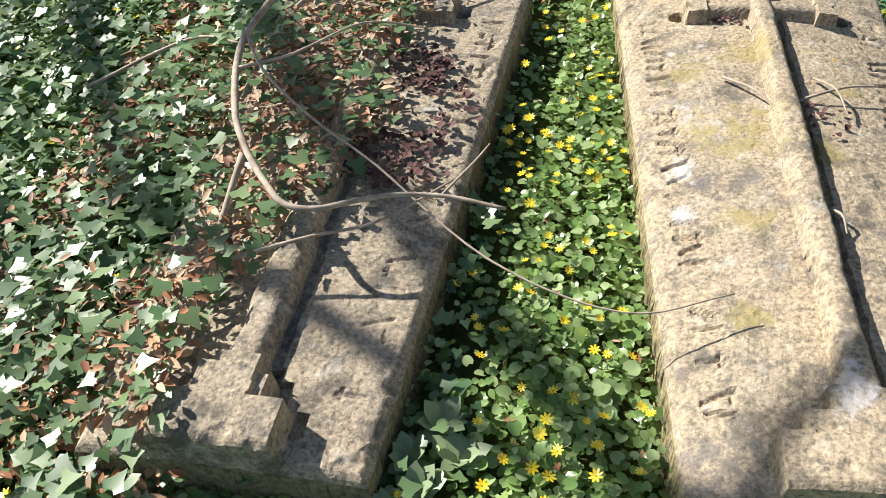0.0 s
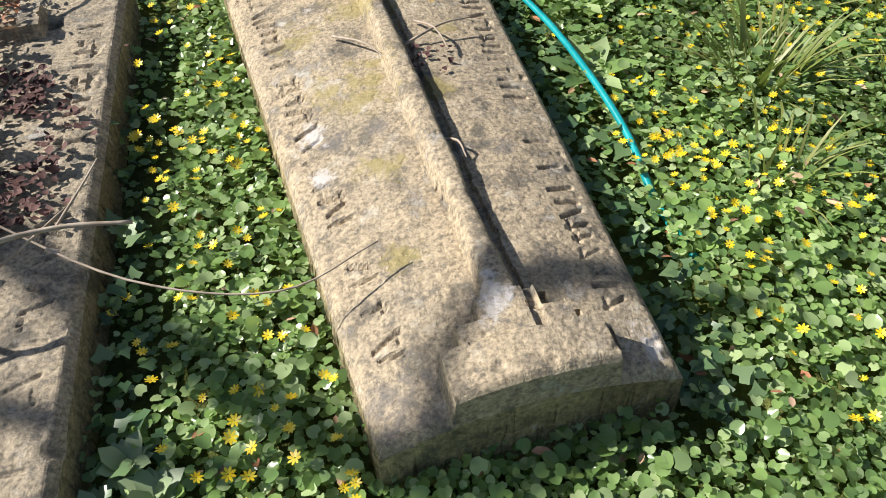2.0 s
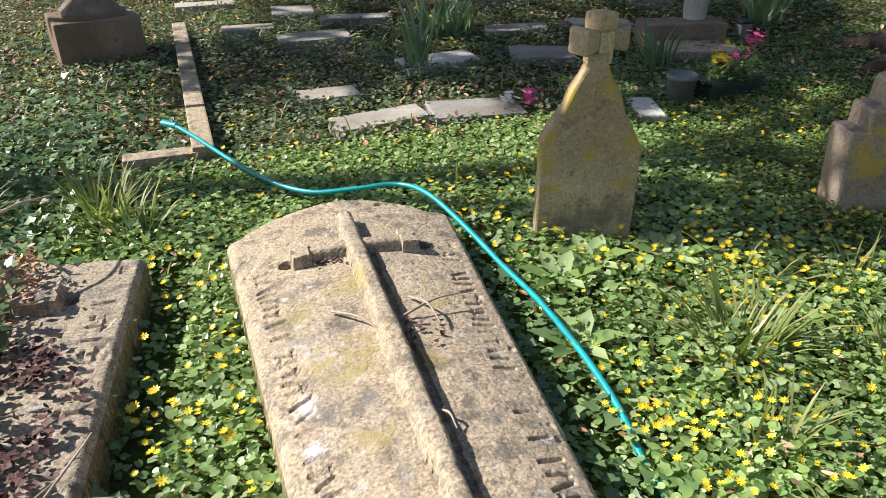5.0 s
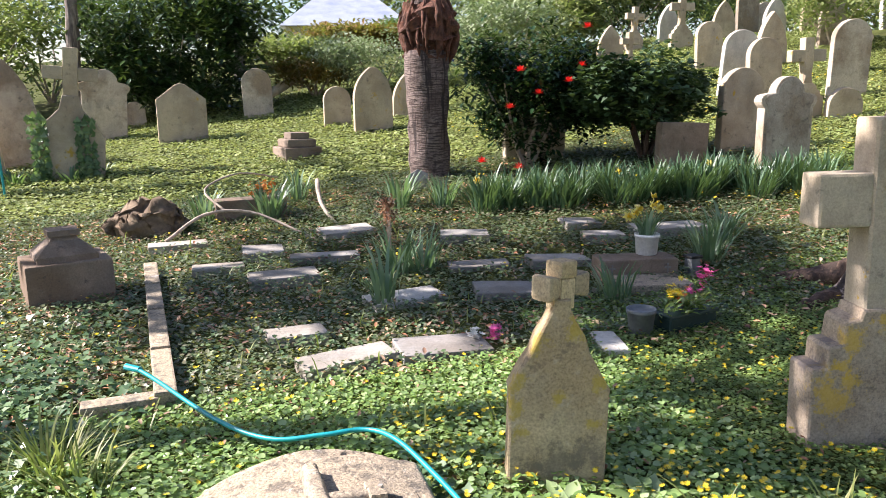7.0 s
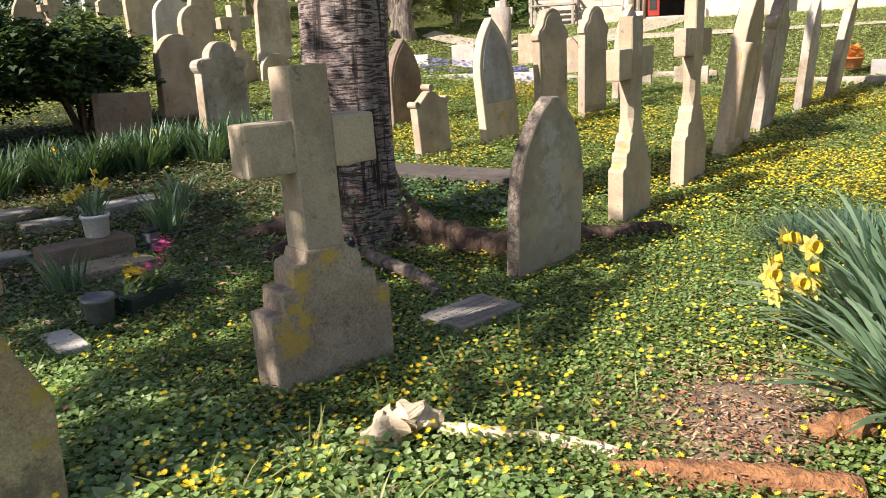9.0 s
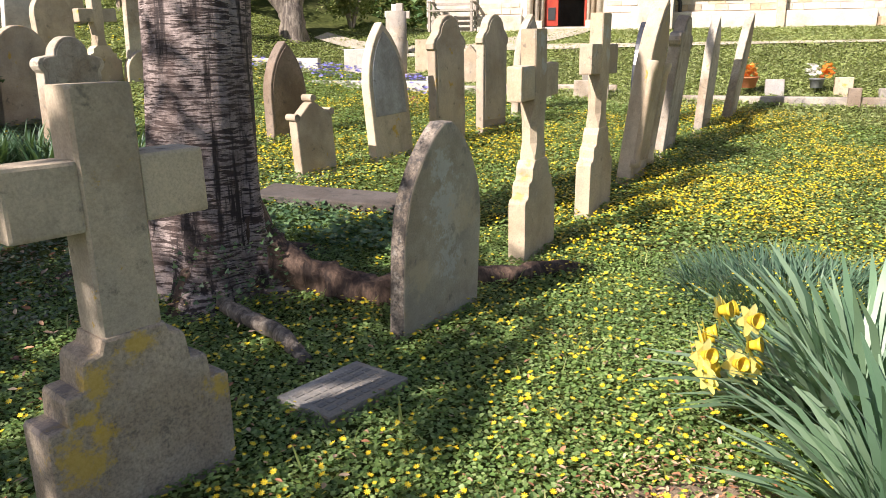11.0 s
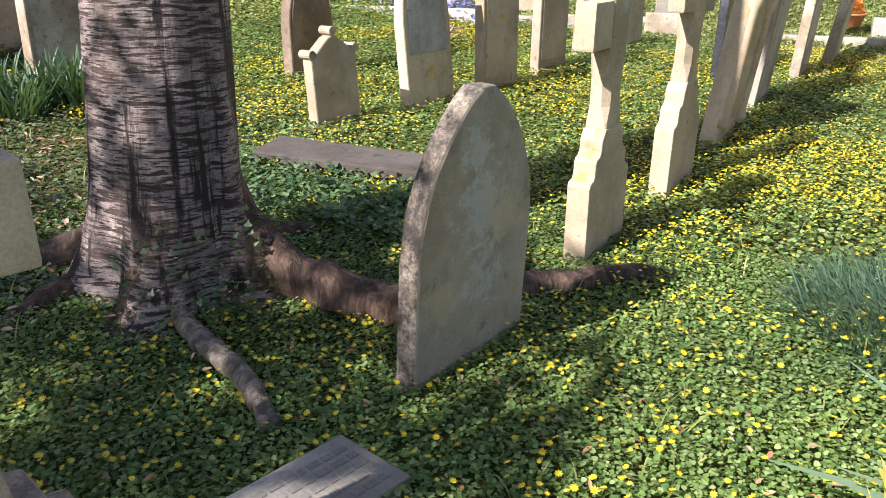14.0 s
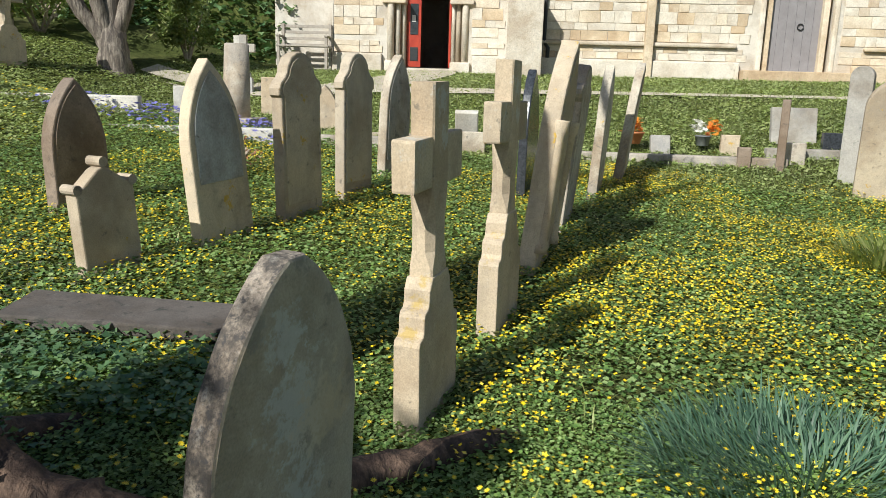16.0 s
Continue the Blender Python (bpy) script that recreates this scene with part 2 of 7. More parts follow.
LICHENED = stone_mat("lichened_limestone", (0.56, 0.47, 0.31), (0.45, 0.38, 0.26), (0.16, 0.135, 0.1), 0.5, 0.55, 0.74, 100, 0.003)
GREYSTONE = stone_mat("grey_lichened_stone", (0.56, 0.5, 0.41), (0.43, 0.39, 0.33), (0.14, 0.13, 0.115), 0.5, 0.5, 0.25, 100, 0.003, True, 0.4, 0.85)
BROWNSTONE = stone_mat("brown_sandstone", (0.31, 0.245, 0.19), (0.225, 0.18, 0.14), (0.08, 0.07, 0.06), 0.4, 0.25, 0.0, 90, 0.004)
WASHED = stone_mat("grey_washed_panel", (0.5, 0.5, 0.48), (0.4, 0.39, 0.36), (0.2, 0.18, 0.15), 0.3, 0.4, 0.1, 70, 0.001, True, 0.3, 0.7)
PALESTONE = stone_mat("pale_marble", (0.62, 0.6, 0.55), (0.5, 0.48, 0.44), (0.25, 0.25, 0.23), 0.2, 0.2, 0.1, 70, 0.001, True, 0.3, 0.5)
FINIALSTONE = stone_mat("yellow_lichened_limestone", (0.6, 0.49, 0.31), (0.48, 0.4, 0.27), (0.17, 0.14, 0.1), 0.5, 0.6, 0.1, 100, 0.004, False, 0.5, 0.6, (
    ([((-0.17, -0.055, 0.3), 0.04), ((-0.15, -0.055, 0.38), 0.05), ((-0.09, -0.055, 0.53), 0.04), ((0.14, -0.055, 0.4), 0.035), ((0.0, -0.056, 0.33), 0.03), ((0.13, -0.056, 0.24), 0.025), ((0.06, -0.055, 0.58), 0.04), ((-0.13, -0.055, 0.2), 0.03)], (0.45, 0.33, 0.03)),
    ([((0.0, -0.056, 0.08), 0.09), ((-0.1, -0.056, 0.05), 0.06), ((0.1, -0.056, 0.12), 0.06)], (0.17, 0.145, 0.11))))
MARKER = stone_mat("flat_marker_stone", (0.42, 0.4, 0.36), (0.31, 0.3, 0.275), (0.12, 0.13, 0.11), 0.3, 0.4, 0.0, 90, 0.003)
DARKSLAB = stone_mat("dark_damp_slab", (0.16, 0.14, 0.125), (0.11, 0.10, 0.09), (0.04, 0.045, 0.04), 0.5, 0.25, 0.0, 90, 0.004)
CHURCH = stone_mat("church_limestone", (0.66, 0.61, 0.52), (0.55, 0.48, 0.38), (0.3, 0.26, 0.21), 0.2, 0.6, 0.0, 40, 0.012, False, 0.28, 0.45, (), [(0.0, (1.0, 1.0, 1.0)), (0.5, (1.1, 1.08, 1.04)), (0.68, (0.98, 0.88, 0.74)), (0.8, (0.86, 0.72, 0.56)), (0.9, (0.9, 0.88, 0.86)), (1.0, (1.12, 1.1, 1.08))])
MORTAR = stone_mat("lime_mortar", (0.68, 0.63, 0.54), (0.62, 0.57, 0.48), (0.36, 0.33, 0.28), 0.1, 0.2, 0.0, 60, 0.004)
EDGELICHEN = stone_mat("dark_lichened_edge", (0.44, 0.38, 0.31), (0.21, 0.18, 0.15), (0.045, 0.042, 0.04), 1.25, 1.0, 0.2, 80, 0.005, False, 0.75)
MOSSEDGE = stone_mat("mossy_slab_side", (0.4, 0.34, 0.2), (0.24, 0.22, 0.13), (0.07, 0.07, 0.05), 0.8, 0.9, 0.35, 80, 0.006, False, 0.7)
BLACKGRANITE = plain_mat("dark_granite", (0.02, 0.022, 0.026), (0.05, 0.055, 0.065), 30, 0.25, 0.1, 0.001)
CELANDINE = leaf_mat("celandine_leaf", [(0.12, 0.21, 0.075), (0.25, 0.4, 0.125), (0.5, 0.62, 0.32), (0.17, 0.29, 0.105), (0.3, 0.44, 0.14)], 0.22, 0.4, (0.48, 0.55, 0.1))
FIELDLEAF = leaf_mat("celandine_field_leaf", [(0.055, 0.115, 0.04), (0.17, 0.29, 0.08), (0.38, 0.49, 0.2), (0.11, 0.2, 0.065), (0.25, 0.35, 0.1)], 0.38, 0.38, (0.48, 0.52, 0.08), 0.35)
MIXEDCOVER = leaf_mat("low_mixed_cover", [(0.06, 0.11, 0.05), (0.11, 0.18, 0.08), (0.22, 0.24, 0.14), (0.13, 0.115, 0.08), (0.16, 0.24, 0.1)], 0.4, 0.22, (0.3, 0.36, 0.1))
IVY = leaf_mat("ivy_leaf", [(0.045, 0.095, 0.045), (0.09, 0.17, 0.075), (0.22, 0.31, 0.15), (0.065, 0.13, 0.06), (0.15, 0.24, 0.1)], 0.38, 0.25)
GRASS = leaf_mat("grass_blade", [(0.16, 0.2, 0.05), (0.26, 0.3, 0.08), (0.37, 0.36, 0.14)], 0.45, 0.35)
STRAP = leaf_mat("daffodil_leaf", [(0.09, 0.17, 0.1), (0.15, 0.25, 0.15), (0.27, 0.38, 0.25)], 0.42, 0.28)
FLOWER = leaf_mat("celandine_petal", [(0.85, 0.56, 0.01), (0.9, 0.66, 0.02), (0.88, 0.72, 0.1)], 0.35, 0.2, (0.9, 0.7, 0.05))
DAFFODIL = leaf_mat("daffodil_petal", [(0.86, 0.74, 0.14), (0.9, 0.8, 0.3)], 0.5, 0.35, (0.9, 0.8, 0.1))
# daffodil leaf again, with the shade over the band put into its colour
SHADEDSTRAP = leaf_mat("daffodil_leaf_darkened_as_shade", [(0.04, 0.09, 0.05), (0.07, 0.14, 0.075), (0.11, 0.19, 0.1)], 0.45, 0.2)
TUSSOCK = leaf_mat("blue_green_tussock", [(0.035, 0.075, 0.045), (0.065, 0.13, 0.08), (0.15, 0.24, 0.15)], 0.5, 0.2)
TURF = leaf_mat("sunny_turf", [(0.17, 0.23, 0.07), (0.28, 0.35, 0.11), (0.4, 0.43, 0.19), (0.22, 0.29, 0.09)], 0.5, 0.3, (0.45, 0.5, 0.1))
TRUMPET = leaf_mat("daffodil_trumpet", [(0.85, 0.6, 0.03), (0.86, 0.66, 0.06)], 0.5, 0.3, (0.9, 0.6, 0.05))
DEADLEAF = leaf_mat("dead_leaf", [(0.26, 0.1, 0.05), (0.45, 0.21, 0.11), (0.62, 0.44, 0.3), (0.14, 0.06, 0.04)], 0.75, 0.1, (0.4, 0.2, 0.05))
SEED = plain_mat("dark_seed_debris", (0.05, 0.022, 0.02), (0.13, 0.055, 0.045), 40, 0.8)
LAUREL = leaf_mat("laurel_leaf", [(0.014, 0.034, 0.014), (0.03, 0.065, 0.022), (0.055, 0.1, 0.03)], 0.3, 0.12)
CAMELLIA = leaf_mat("camellia_leaf", [(0.010, 0.03, 0.014), (0.02, 0.05, 0.02), (0.035, 0.075, 0.03)], 0.22, 0.1)
JUNIPER = leaf_mat("juniper_spray", [(0.03, 0.06, 0.026), (0.055, 0.105, 0.045), (0.09, 0.15, 0.06)], 0.6, 0.15)
VARIEG = leaf_mat("pale_variegated_leaf", [(0.22, 0.28, 0.16), (0.4, 0.45, 0.3), (0.15, 0.22, 0.1), (0.52, 0.55, 0.42)], 0.45, 0.25)
SPRING = leaf_mat("spring_foliage", [(0.15, 0.19, 0.07), (0.25, 0.29, 0.1), (0.36, 0.36, 0.15), (0.19, 0.24, 0.1)], 0.55, 0.35)
RUSSET = leaf_mat("russet_foliage", [(0.22, 0.1, 0.03), (0.3, 0.17, 0.04), (0.14, 0.13, 0.04)], 0.6, 0.3)
REDPETAL = leaf_mat("red_camellia_petal", [(0.6, 0.012, 0.012), (0.75, 0.03, 0.02)], 0.4, 0.2, (0.8, 0.05, 0.02))
PINKPETAL = leaf_mat("pink_petal", [(0.75, 0.06, 0.3), (0.8, 0.18, 0.45)], 0.45, 0.2, (0.8, 0.1, 0.3))
ORANGEPETAL = leaf_mat("orange_petal", [(0.75, 0.2, 0.02), (0.8, 0.35, 0.03), (0.7, 0.08, 0.02)], 0.5, 0.2, (0.8, 0.3, 0.05))
WHITEPETAL = leaf_mat("white_petal", [(0.8, 0.78, 0.74), (0.85, 0.82, 0.78)], 0.5, 0.2, (0.8, 0.8, 0.7))
BLUEPETAL = leaf_mat("blue_violet_petal", [(0.16, 0.15, 0.5), (0.28, 0.26, 0.62)], 0.5, 0.2, (0.3, 0.3, 0.6))
BARK = bark_mat("cherry_bark", (0.045, 0.03, 0.026), (0.34, 0.28, 0.26))
POLLARDBARK = bark_mat("dark_cherry_bark", (0.06, 0.04, 0.034), (0.2, 0.155, 0.135))
ROOTBARK = bark_mat("root_bark", (0.07, 0.043, 0.03), (0.17, 0.11, 0.075), False)
GREYBARK = bark_mat("grey_bark", (0.13, 0.105, 0.085), (0.3, 0.26, 0.21), False)
TORN = plain_mat("torn_red_wood", (0.04, 0.018, 0.012), (0.22, 0.09, 0.052), 13, 0.9, 1.0, 0.05)
TWIG = plain_mat("twig_bark", (0.26, 0.2, 0.15), (0.5, 0.42, 0.33), 25, 0.8)
ORANGEWOOD = plain_mat("rotten_orange_wood", (0.14, 0.06, 0.03), (0.42, 0.2, 0.08), 26, 0.95, 1.0, 0.03)
PALEWOOD = plain_mat("bleached_wood", (0.55, 0.42, 0.26), (0.75, 0.64, 0.45), 12, 0.8, 0.6, 0.006)
HOSE = plain_mat("turquoise_hose", (0.0, 0.24, 0.27), (0.01, 0.36, 0.38), 20, 0.3, 0.1, 0.001)
WHITEPLASTIC = plain_mat("white_glazed_pot", (0.72, 0.72, 0.7), (0.82, 0.82, 0.8), 12, 0.35, 0.1, 0.001)
GREYPLASTIC = plain_mat("grey_plastic", (0.14, 0.15, 0.15), (0.22, 0.23, 0.23), 12, 0.55, 0.2, 0.001)
GREENPLASTIC = plain_mat("dark_green_plastic", (0.015, 0.035, 0.03), (0.03, 0.06, 0.05), 12, 0.45, 0.2, 0.001)
TERRACOTTA = plain_mat("terracotta", (0.38, 0.13, 0.05), (0.5, 0.2, 0.08), 10, 0.8)
REDPAINT = plain_mat("red_door_paint", (0.3, 0.025, 0.012), (0.42, 0.05, 0.02), 6, 0.4, 0.1, 0.001)
GREYPAINT = plain_mat("grey_door_paint", (0.22, 0.2, 0.2), (0.27, 0.25, 0.25), 5, 0.5, 0.15, 0.001)
DARKROOM = plain_mat("dim_interior_plaster", (0.12, 0.1, 0.08), (0.2, 0.17, 0.13), 3, 0.9)
IRON = plain_mat("black_iron", (0.012, 0.012, 0.013), (0.03, 0.03, 0.03), 20, 0.5, 0.2, 0.001)
GLASS_DARK = plain_mat("leaded_glass", (0.02, 0.025, 0.03), (0.05, 0.055, 0.06), 10, 0.1, 0.05, 0.001)
BENCHWOOD = plain_mat("silvered_teak", (0.28, 0.24, 0.2), (0.4, 0.36, 0.3), 14, 0.85)
GRAVEL = plain_mat("gravel_path", (0.36, 0.31, 0.24), (0.5, 0.44, 0.35), 5, 0.95, 0.7, 0.01, 0, 160)
BARESOIL = plain_mat("bare_brown_soil", (0.1, 0.07, 0.045), (0.27, 0.2, 0.13), 9, 0.95, 1.0, 0.02, 0, 70)
SLATE = plain_mat("pale_slate_roof", (0.24, 0.28, 0.36), (0.4, 0.44, 0.52), 1.5, 0.5, 0.4, 0.02)
RENDERED = plain_mat("cream_render", (0.6, 0.55, 0.45), (0.7, 0.64, 0.53), 2, 0.9)
# dark strips that paint the shade inside cut letters and carved crosses
CUTSHADE = plain_mat("engraved_shadow_line", (0.19, 0.175, 0.155), (0.26, 0.24, 0.21), 30, 0.95)


def soil_mat():
    """Turf and leaf mould: brown under the leaves, mossy green on the open lawns."""
    m, nt, b = nodes_of("turf_and_leaf_mould")
    tc = nt.nodes.new("ShaderNodeTexCoord")
    co = tc.outputs["Object"]
    n1 = noise_of(nt, co, 0.5, 5)
    n2 = noise_of(nt, co, 6, 5)
    n3 = noise_of(nt, co, 60, 4)
    green = ramp(nt, n2, [(0.3, (0.045, 0.06, 0.016)), (0.55, (0.09, 0.11, 0.03)), (0.75, (0.15, 0.165, 0.05))])
    brown = ramp(nt, n2, [(0.3, (0.035, 0.028, 0.016)), (0.7, (0.09, 0.07, 0.04))])
    col = mix(nt, ramp(nt, n1, [(0.5, (0.1, 0.1, 0.1)), (0.7, (0.6, 0.6, 0.6))]), green, brown)
    col = mix(nt, 0.6, col, ramp(nt, n3, [(0.3, (0.45, 0.45, 0.45)), (0.7, (1.3, 1.3, 1.3))]), "MULTIPLY")
    nt.links.new(col, b.inputs["Base Color"])
    b.inputs["Roughness"].default_value = 0.95
    b.inputs["Specular IOR Level"].default_value = 0.1
    bump(nt, b, mix(nt, 0.6, n2, n3), 1.0, 0.03)
    return m


SOIL = soil_mat()


# ---- makers ----
def thing(name, at, label, category, group="", turn=0.0, lean=(0, 0)):
    ob = new(name)
    ob.matrix_world = pose(*at, lean[0], lean[1], turn)
    return tagged(ob, label, category, group)


def mesh_from(name, bm, mat, flat=True):
    me = bpy.data.meshes.new(name)
    bm.to_mesh(me)
    bm.free()
    me.materials.append(mat)
    if not flat:
        me.polygons.foreach_set("use_smooth", np.ones(len(me.polygons), bool))
    return me


def part(name, bm, mat, parent, label="", smooth_faces=False, at=None):
    ob = new(name, mesh_from(name, bm, mat, not smooth_faces))
    ob.parent = parent
    if at is not None:
        ob.matrix_local = at
    return tagged(ob, label)


def solid(name, bm, mat, at, label, category, group="", kind="", turn=0.0, lean=(0, 0), smooth_faces=False):
    ob = new(name, mesh_from(name, bm, mat, not smooth_faces))
    ob.matrix_world = pose(*at, lean[0], lean[1], turn)
    return tagged(ob, label, category, group, kind)


def box(x0, x1, y0, y1, z0, z1, bev=0.0, bm=None, segs=2):
    own = bmesh.new()
    bmesh.ops.create_cube(own, size=1)
    for v in own.verts:
        v.co = Vector((x0 + (v.co.x + 0.5) * (x1 - x0), y0 + (v.co.y + 0.5) * (y1 - y0), z0 + (v.co.z + 0.5) * (z1 - z0)))
    if bev:
        bmesh.ops.bevel(own, geom=own.edges[:], offset=bev, segments=segs, affect="EDGES", profile=0.6)
    return own if bm is None else join(bm, own)


def join(a, b):
    tmp = bpy.data.meshes.new("tmp")
    b.to_mesh(tmp)
    b.free()
    a.from_mesh(tmp)
    bpy.data.meshes.remove(tmp)
    return a


def prism(outline, y0, y1, bev=0.008, wobble=0.0):
    """A slab with the given outline (x, z), from y0 to y1, with worn edges."""
    bm = bmesh.new()
    front = [bm.verts.new((x, y0, z)) for x, z in outline]
    back = [bm.verts.new((x, y1, z)) for x, z in outline]
    bm.faces.new(front)
    bm.faces.new(back[::-1])
    n = len(outline)
    for i in range(n):
        bm.faces.new((front[i], back[i], back[(i + 1) % n], front[(i + 1) % n]))
    bmesh.ops.recalc_face_normals(bm, faces=bm.faces)
    if bev:
        rim = [e for e in bm.edges if abs(e.verts[0].co.y - e.verts[1].co.y) < 1e-6]
        bmesh.ops.bevel(bm, geom=rim, offset=bev, segments=2, affect="EDGES", profile=0.5)
    if wobble:
        for v in bm.verts:
            v.co += noise.noise_vector(v.co * 9) * wobble
    return bm


def arc(cx, cz, r, a0, a1, n=10):
    return [(cx + r * math.cos(radians(a0 + (a1 - a0) * i / n)), cz + r * math.sin(radians(a0 + (a1 - a0) * i / n))) for i in range(n + 1)]


def outline(kind, w, h):
    """Half-width and height to the outline of a headstone's face, from bottom left round the top."""
    a = w / 2
    if kind == "round":
        return [(-a, -0.15)] + arc(0, h - a, a, 180, 0, 18) + [(a, -0.15)]
    if kind == "gothic":
        r = 1.45 * w
        top = math.degrees(math.acos((r - a) / r))
        rise = r * math.sin(radians(top))
        left = arc(r - a, h - rise, r, 180, 180 - top, 9)
        return [(-a, -0.15)] + left + [(-x, z) for x, z in left[-2::-1]] + [(a, -0.15)]
    if kind == "egg":
        r = 0.95 * w
        top = math.degrees(math.acos((r - a) / r))
        rise = r * math.sin(radians(top))
        left = arc(r - a, h - rise, r, 180, 180 - top * 0.93, 12)
        return [(-a, -0.15)] + left + [(-x, z) for x, z in left[::-1]] + [(a, -0.15)]
    if kind == "shoulder":
        s, r = 0.2 * w, 0.3 * w
        left = [(-a, h - r - s * 1.25)] + arc(-a + s * 0.15, h - r - s * 0.6, s * 0.55, 225, 90, 4) + arc(0, h - r, r, 176, 90, 8)
        return [(-a, -0.15)] + left + [(-x, z) for x, z in left[-2::-1]] + [(a, -0.15)]
    if kind == "ogee":
        left = [(-a, h - 0.66 * w), (-a * 1.09, h - 0.62 * w), (-a * 1.1, h - 0.52 * w), (-a * 1.0, h - 0.43 * w), (-a * 0.82, h - 0.37 * w), (-a * 0.7, h - 0.3 * w), (-a * 0.64, h - 0.2 * w), (-a * 0.46, h - 0.08 * w), (-a * 0.22, h - 0.015 * w), (0, h)]
        return [(-a, -0.15)] + left + [(-x, z) for x, z in left[-2::-1]] + [(a, -0.15)]
    if kind == "gable":
        left = [(-a, h - 0.36 * w), (-a * 1.0, h - 0.33 * w), (-a * 0.2, h - 0.03 * w), (0, h)]
        return [(-a, -0.15)] + left + [(-x, z) for x, z in left[-2::-1]] + [(a, -0.15)]
    return [(-a, -0.15), (-a, h), (a, h), (a, -0.15)]


def inset(pts, k, lift):
    cx = 0.0
    cz = sum(z for x, z in pts) / len(pts)
    return [(cx + (x - cx) * k, max(lift, cz + (z - cz) * k)) for x, z in pts]


def headstone(kind, w, h, t, at, turn, mat, label, group="", lean=(0, 0), panel=True, plinth=False, name="headstone", letters=0, face=None):
    ob = thing(name, at, label, "headstone", group, turn, lean)
    pts = outline(kind, w, h)
    part("slab", prism(pts, -t / 2, t / 2, 0.012, 0.004), mat, ob)
    if panel:
        part("panel", prism(inset(pts, 0.8 if face else 0.86, (0.33 if face else 0.1) * h), -t / 2 - 0.006, -t / 2 + 0.01, 0.004), face or mat, ob)
    if plinth:
        part("plinth", box(-w * 0.62, w * 0.62, -t * 1.1, t * 1.1, -0.1, 0.12, 0.015), mat, ob)
    for i in range(letters):
        z = h * 0.72 - i * 0.075
        ln = w * (0.5 if i % 2 else 0.62)
        part("inscription_line", box(-ln / 2, ln / 2, -t / 2 - 0.009, -t / 2 - 0.004, z, z + 0.022), CUTSHADE, ob)
    return ob


def scatter(name, verts, faces, pos, yaw, tilt, size, mat, label, category, kind="stuff", stretch=None, roll=None):
    """Many copies of a small leaf as one mesh: template verts (n,3), faces of equal length; tilt leans the leaf's own y upward."""
    v = np.asarray(verts, float)
    n, k = len(pos), len(v)
    c, s = np.cos(yaw), np.sin(yaw)
    ct, st = np.cos(tilt), np.sin(tilt)
    p = v[None] * np.asarray(size).reshape(-1, 1, 1)
    if stretch is not None:
        p[:, :, 1] *= np.asarray(stretch).reshape(-1, 1)
    if roll is not None:
        cr, sr = np.cos(roll)[:, None], np.sin(roll)[:, None]
        x0, z0 = p[:, :, 0].copy(), p[:, :, 2].copy()
        p[:, :, 0], p[:, :, 2] = x0 * cr - z0 * sr, x0 * sr + z0 * cr
    y1 = p[:, :, 1] * ct[:, None] - p[:, :, 2] * st[:, None]
    z1 = p[:, :, 1] * st[:, None] + p[:, :, 2] * ct[:, None]
    x2 = p[:, :, 0] * c[:, None] - y1 * s[:, None]
    y2 = p[:, :, 0] * s[:, None] + y1 * c[:, None]
    out = np.stack([x2, y2, z1], -1) + np.asarray(pos)[:, None, :]
    f = np.asarray(faces)
    allf = (f[None] + (np.arange(n) * k)[:, None, None]).reshape(-1, f.shape[1])
    me = bpy.data.meshes.new(name)
    me.vertices.add(n * k)
    me.vertices.foreach_set("co", out.reshape(-1).astype(np.float32))
    me.loops.add(allf.size)
    me.loops.foreach_set("vertex_index", allf.reshape(-1).astype(np.int32))
    me.polygons.add(len(allf))
    me.polygons.foreach_set("loop_start", (np.arange(len(allf)) * f.shape[1]).astype(np.int32))
    me.update(calc_edges=True)
    me.materials.append(mat)
    ob = new(name, me)
    return tagged(ob, label, category, "", kind)


def tube(points, radii, sides=10, rough=0.0, bm=None):
    """A limb through the points, tapering from radius to radius."""
    bm = bm or bmesh.new()
    pts = [Vector(p) for p in points]
    rings = []
    for i, (p, r) in enumerate(zip(pts, radii)):
        d = (pts[min(i + 1, len(pts) - 1)] - pts[max(i - 1, 0)]).normalized()
        a = d.cross(Vector((0.31, 0.12, 0.94)) if abs(d.z) < 0.9 else Vector((1, 0, 0))).normalized()
        b = d.cross(a)
        ring = []
        for j in range(sides):
            w = 2 * math.pi * j / sides
            q = p + (a * math.cos(w) + b * math.sin(w)) * r
            if rough:
                q += noise.noise_vector(q * 3.1 / max(r, 0.05) * 0.3) * r * rough
            ring.append(bm.verts.new(q))
        rings.append(ring)
    for a, b in zip(rings, rings[1:]):
        for j in range(sides):
            bm.faces.new((a[j], a[(j + 1) % sides], b[(j + 1) % sides], b[j]))
    bm.faces.new(rings[0][::-1])
    bm.faces.new(rings[-1])
    bmesh.ops.recalc_face_normals(bm, faces=bm.faces)
    return bm


def lathe(profile, sides=20, bm=None):
    """A round vessel from (radius, height) pairs."""
    bm = bm or bmesh.new()
    rings = [[bm.verts.new((r * math.cos(2 * math.pi * j / sides), r * math.sin(2 * math.pi * j / sides), z)) for j in range(sides)] for r, z in profile]
    for a, b in zip(rings, rings[1:]):
        for j in range(sides):
            bm.faces.new((a[j], a[(j + 1) % sides], b[(j + 1) % sides], b[j]))
    bm.faces.new(rings[0][::-1])
    bm.faces.new(rings[-1])
    return bm


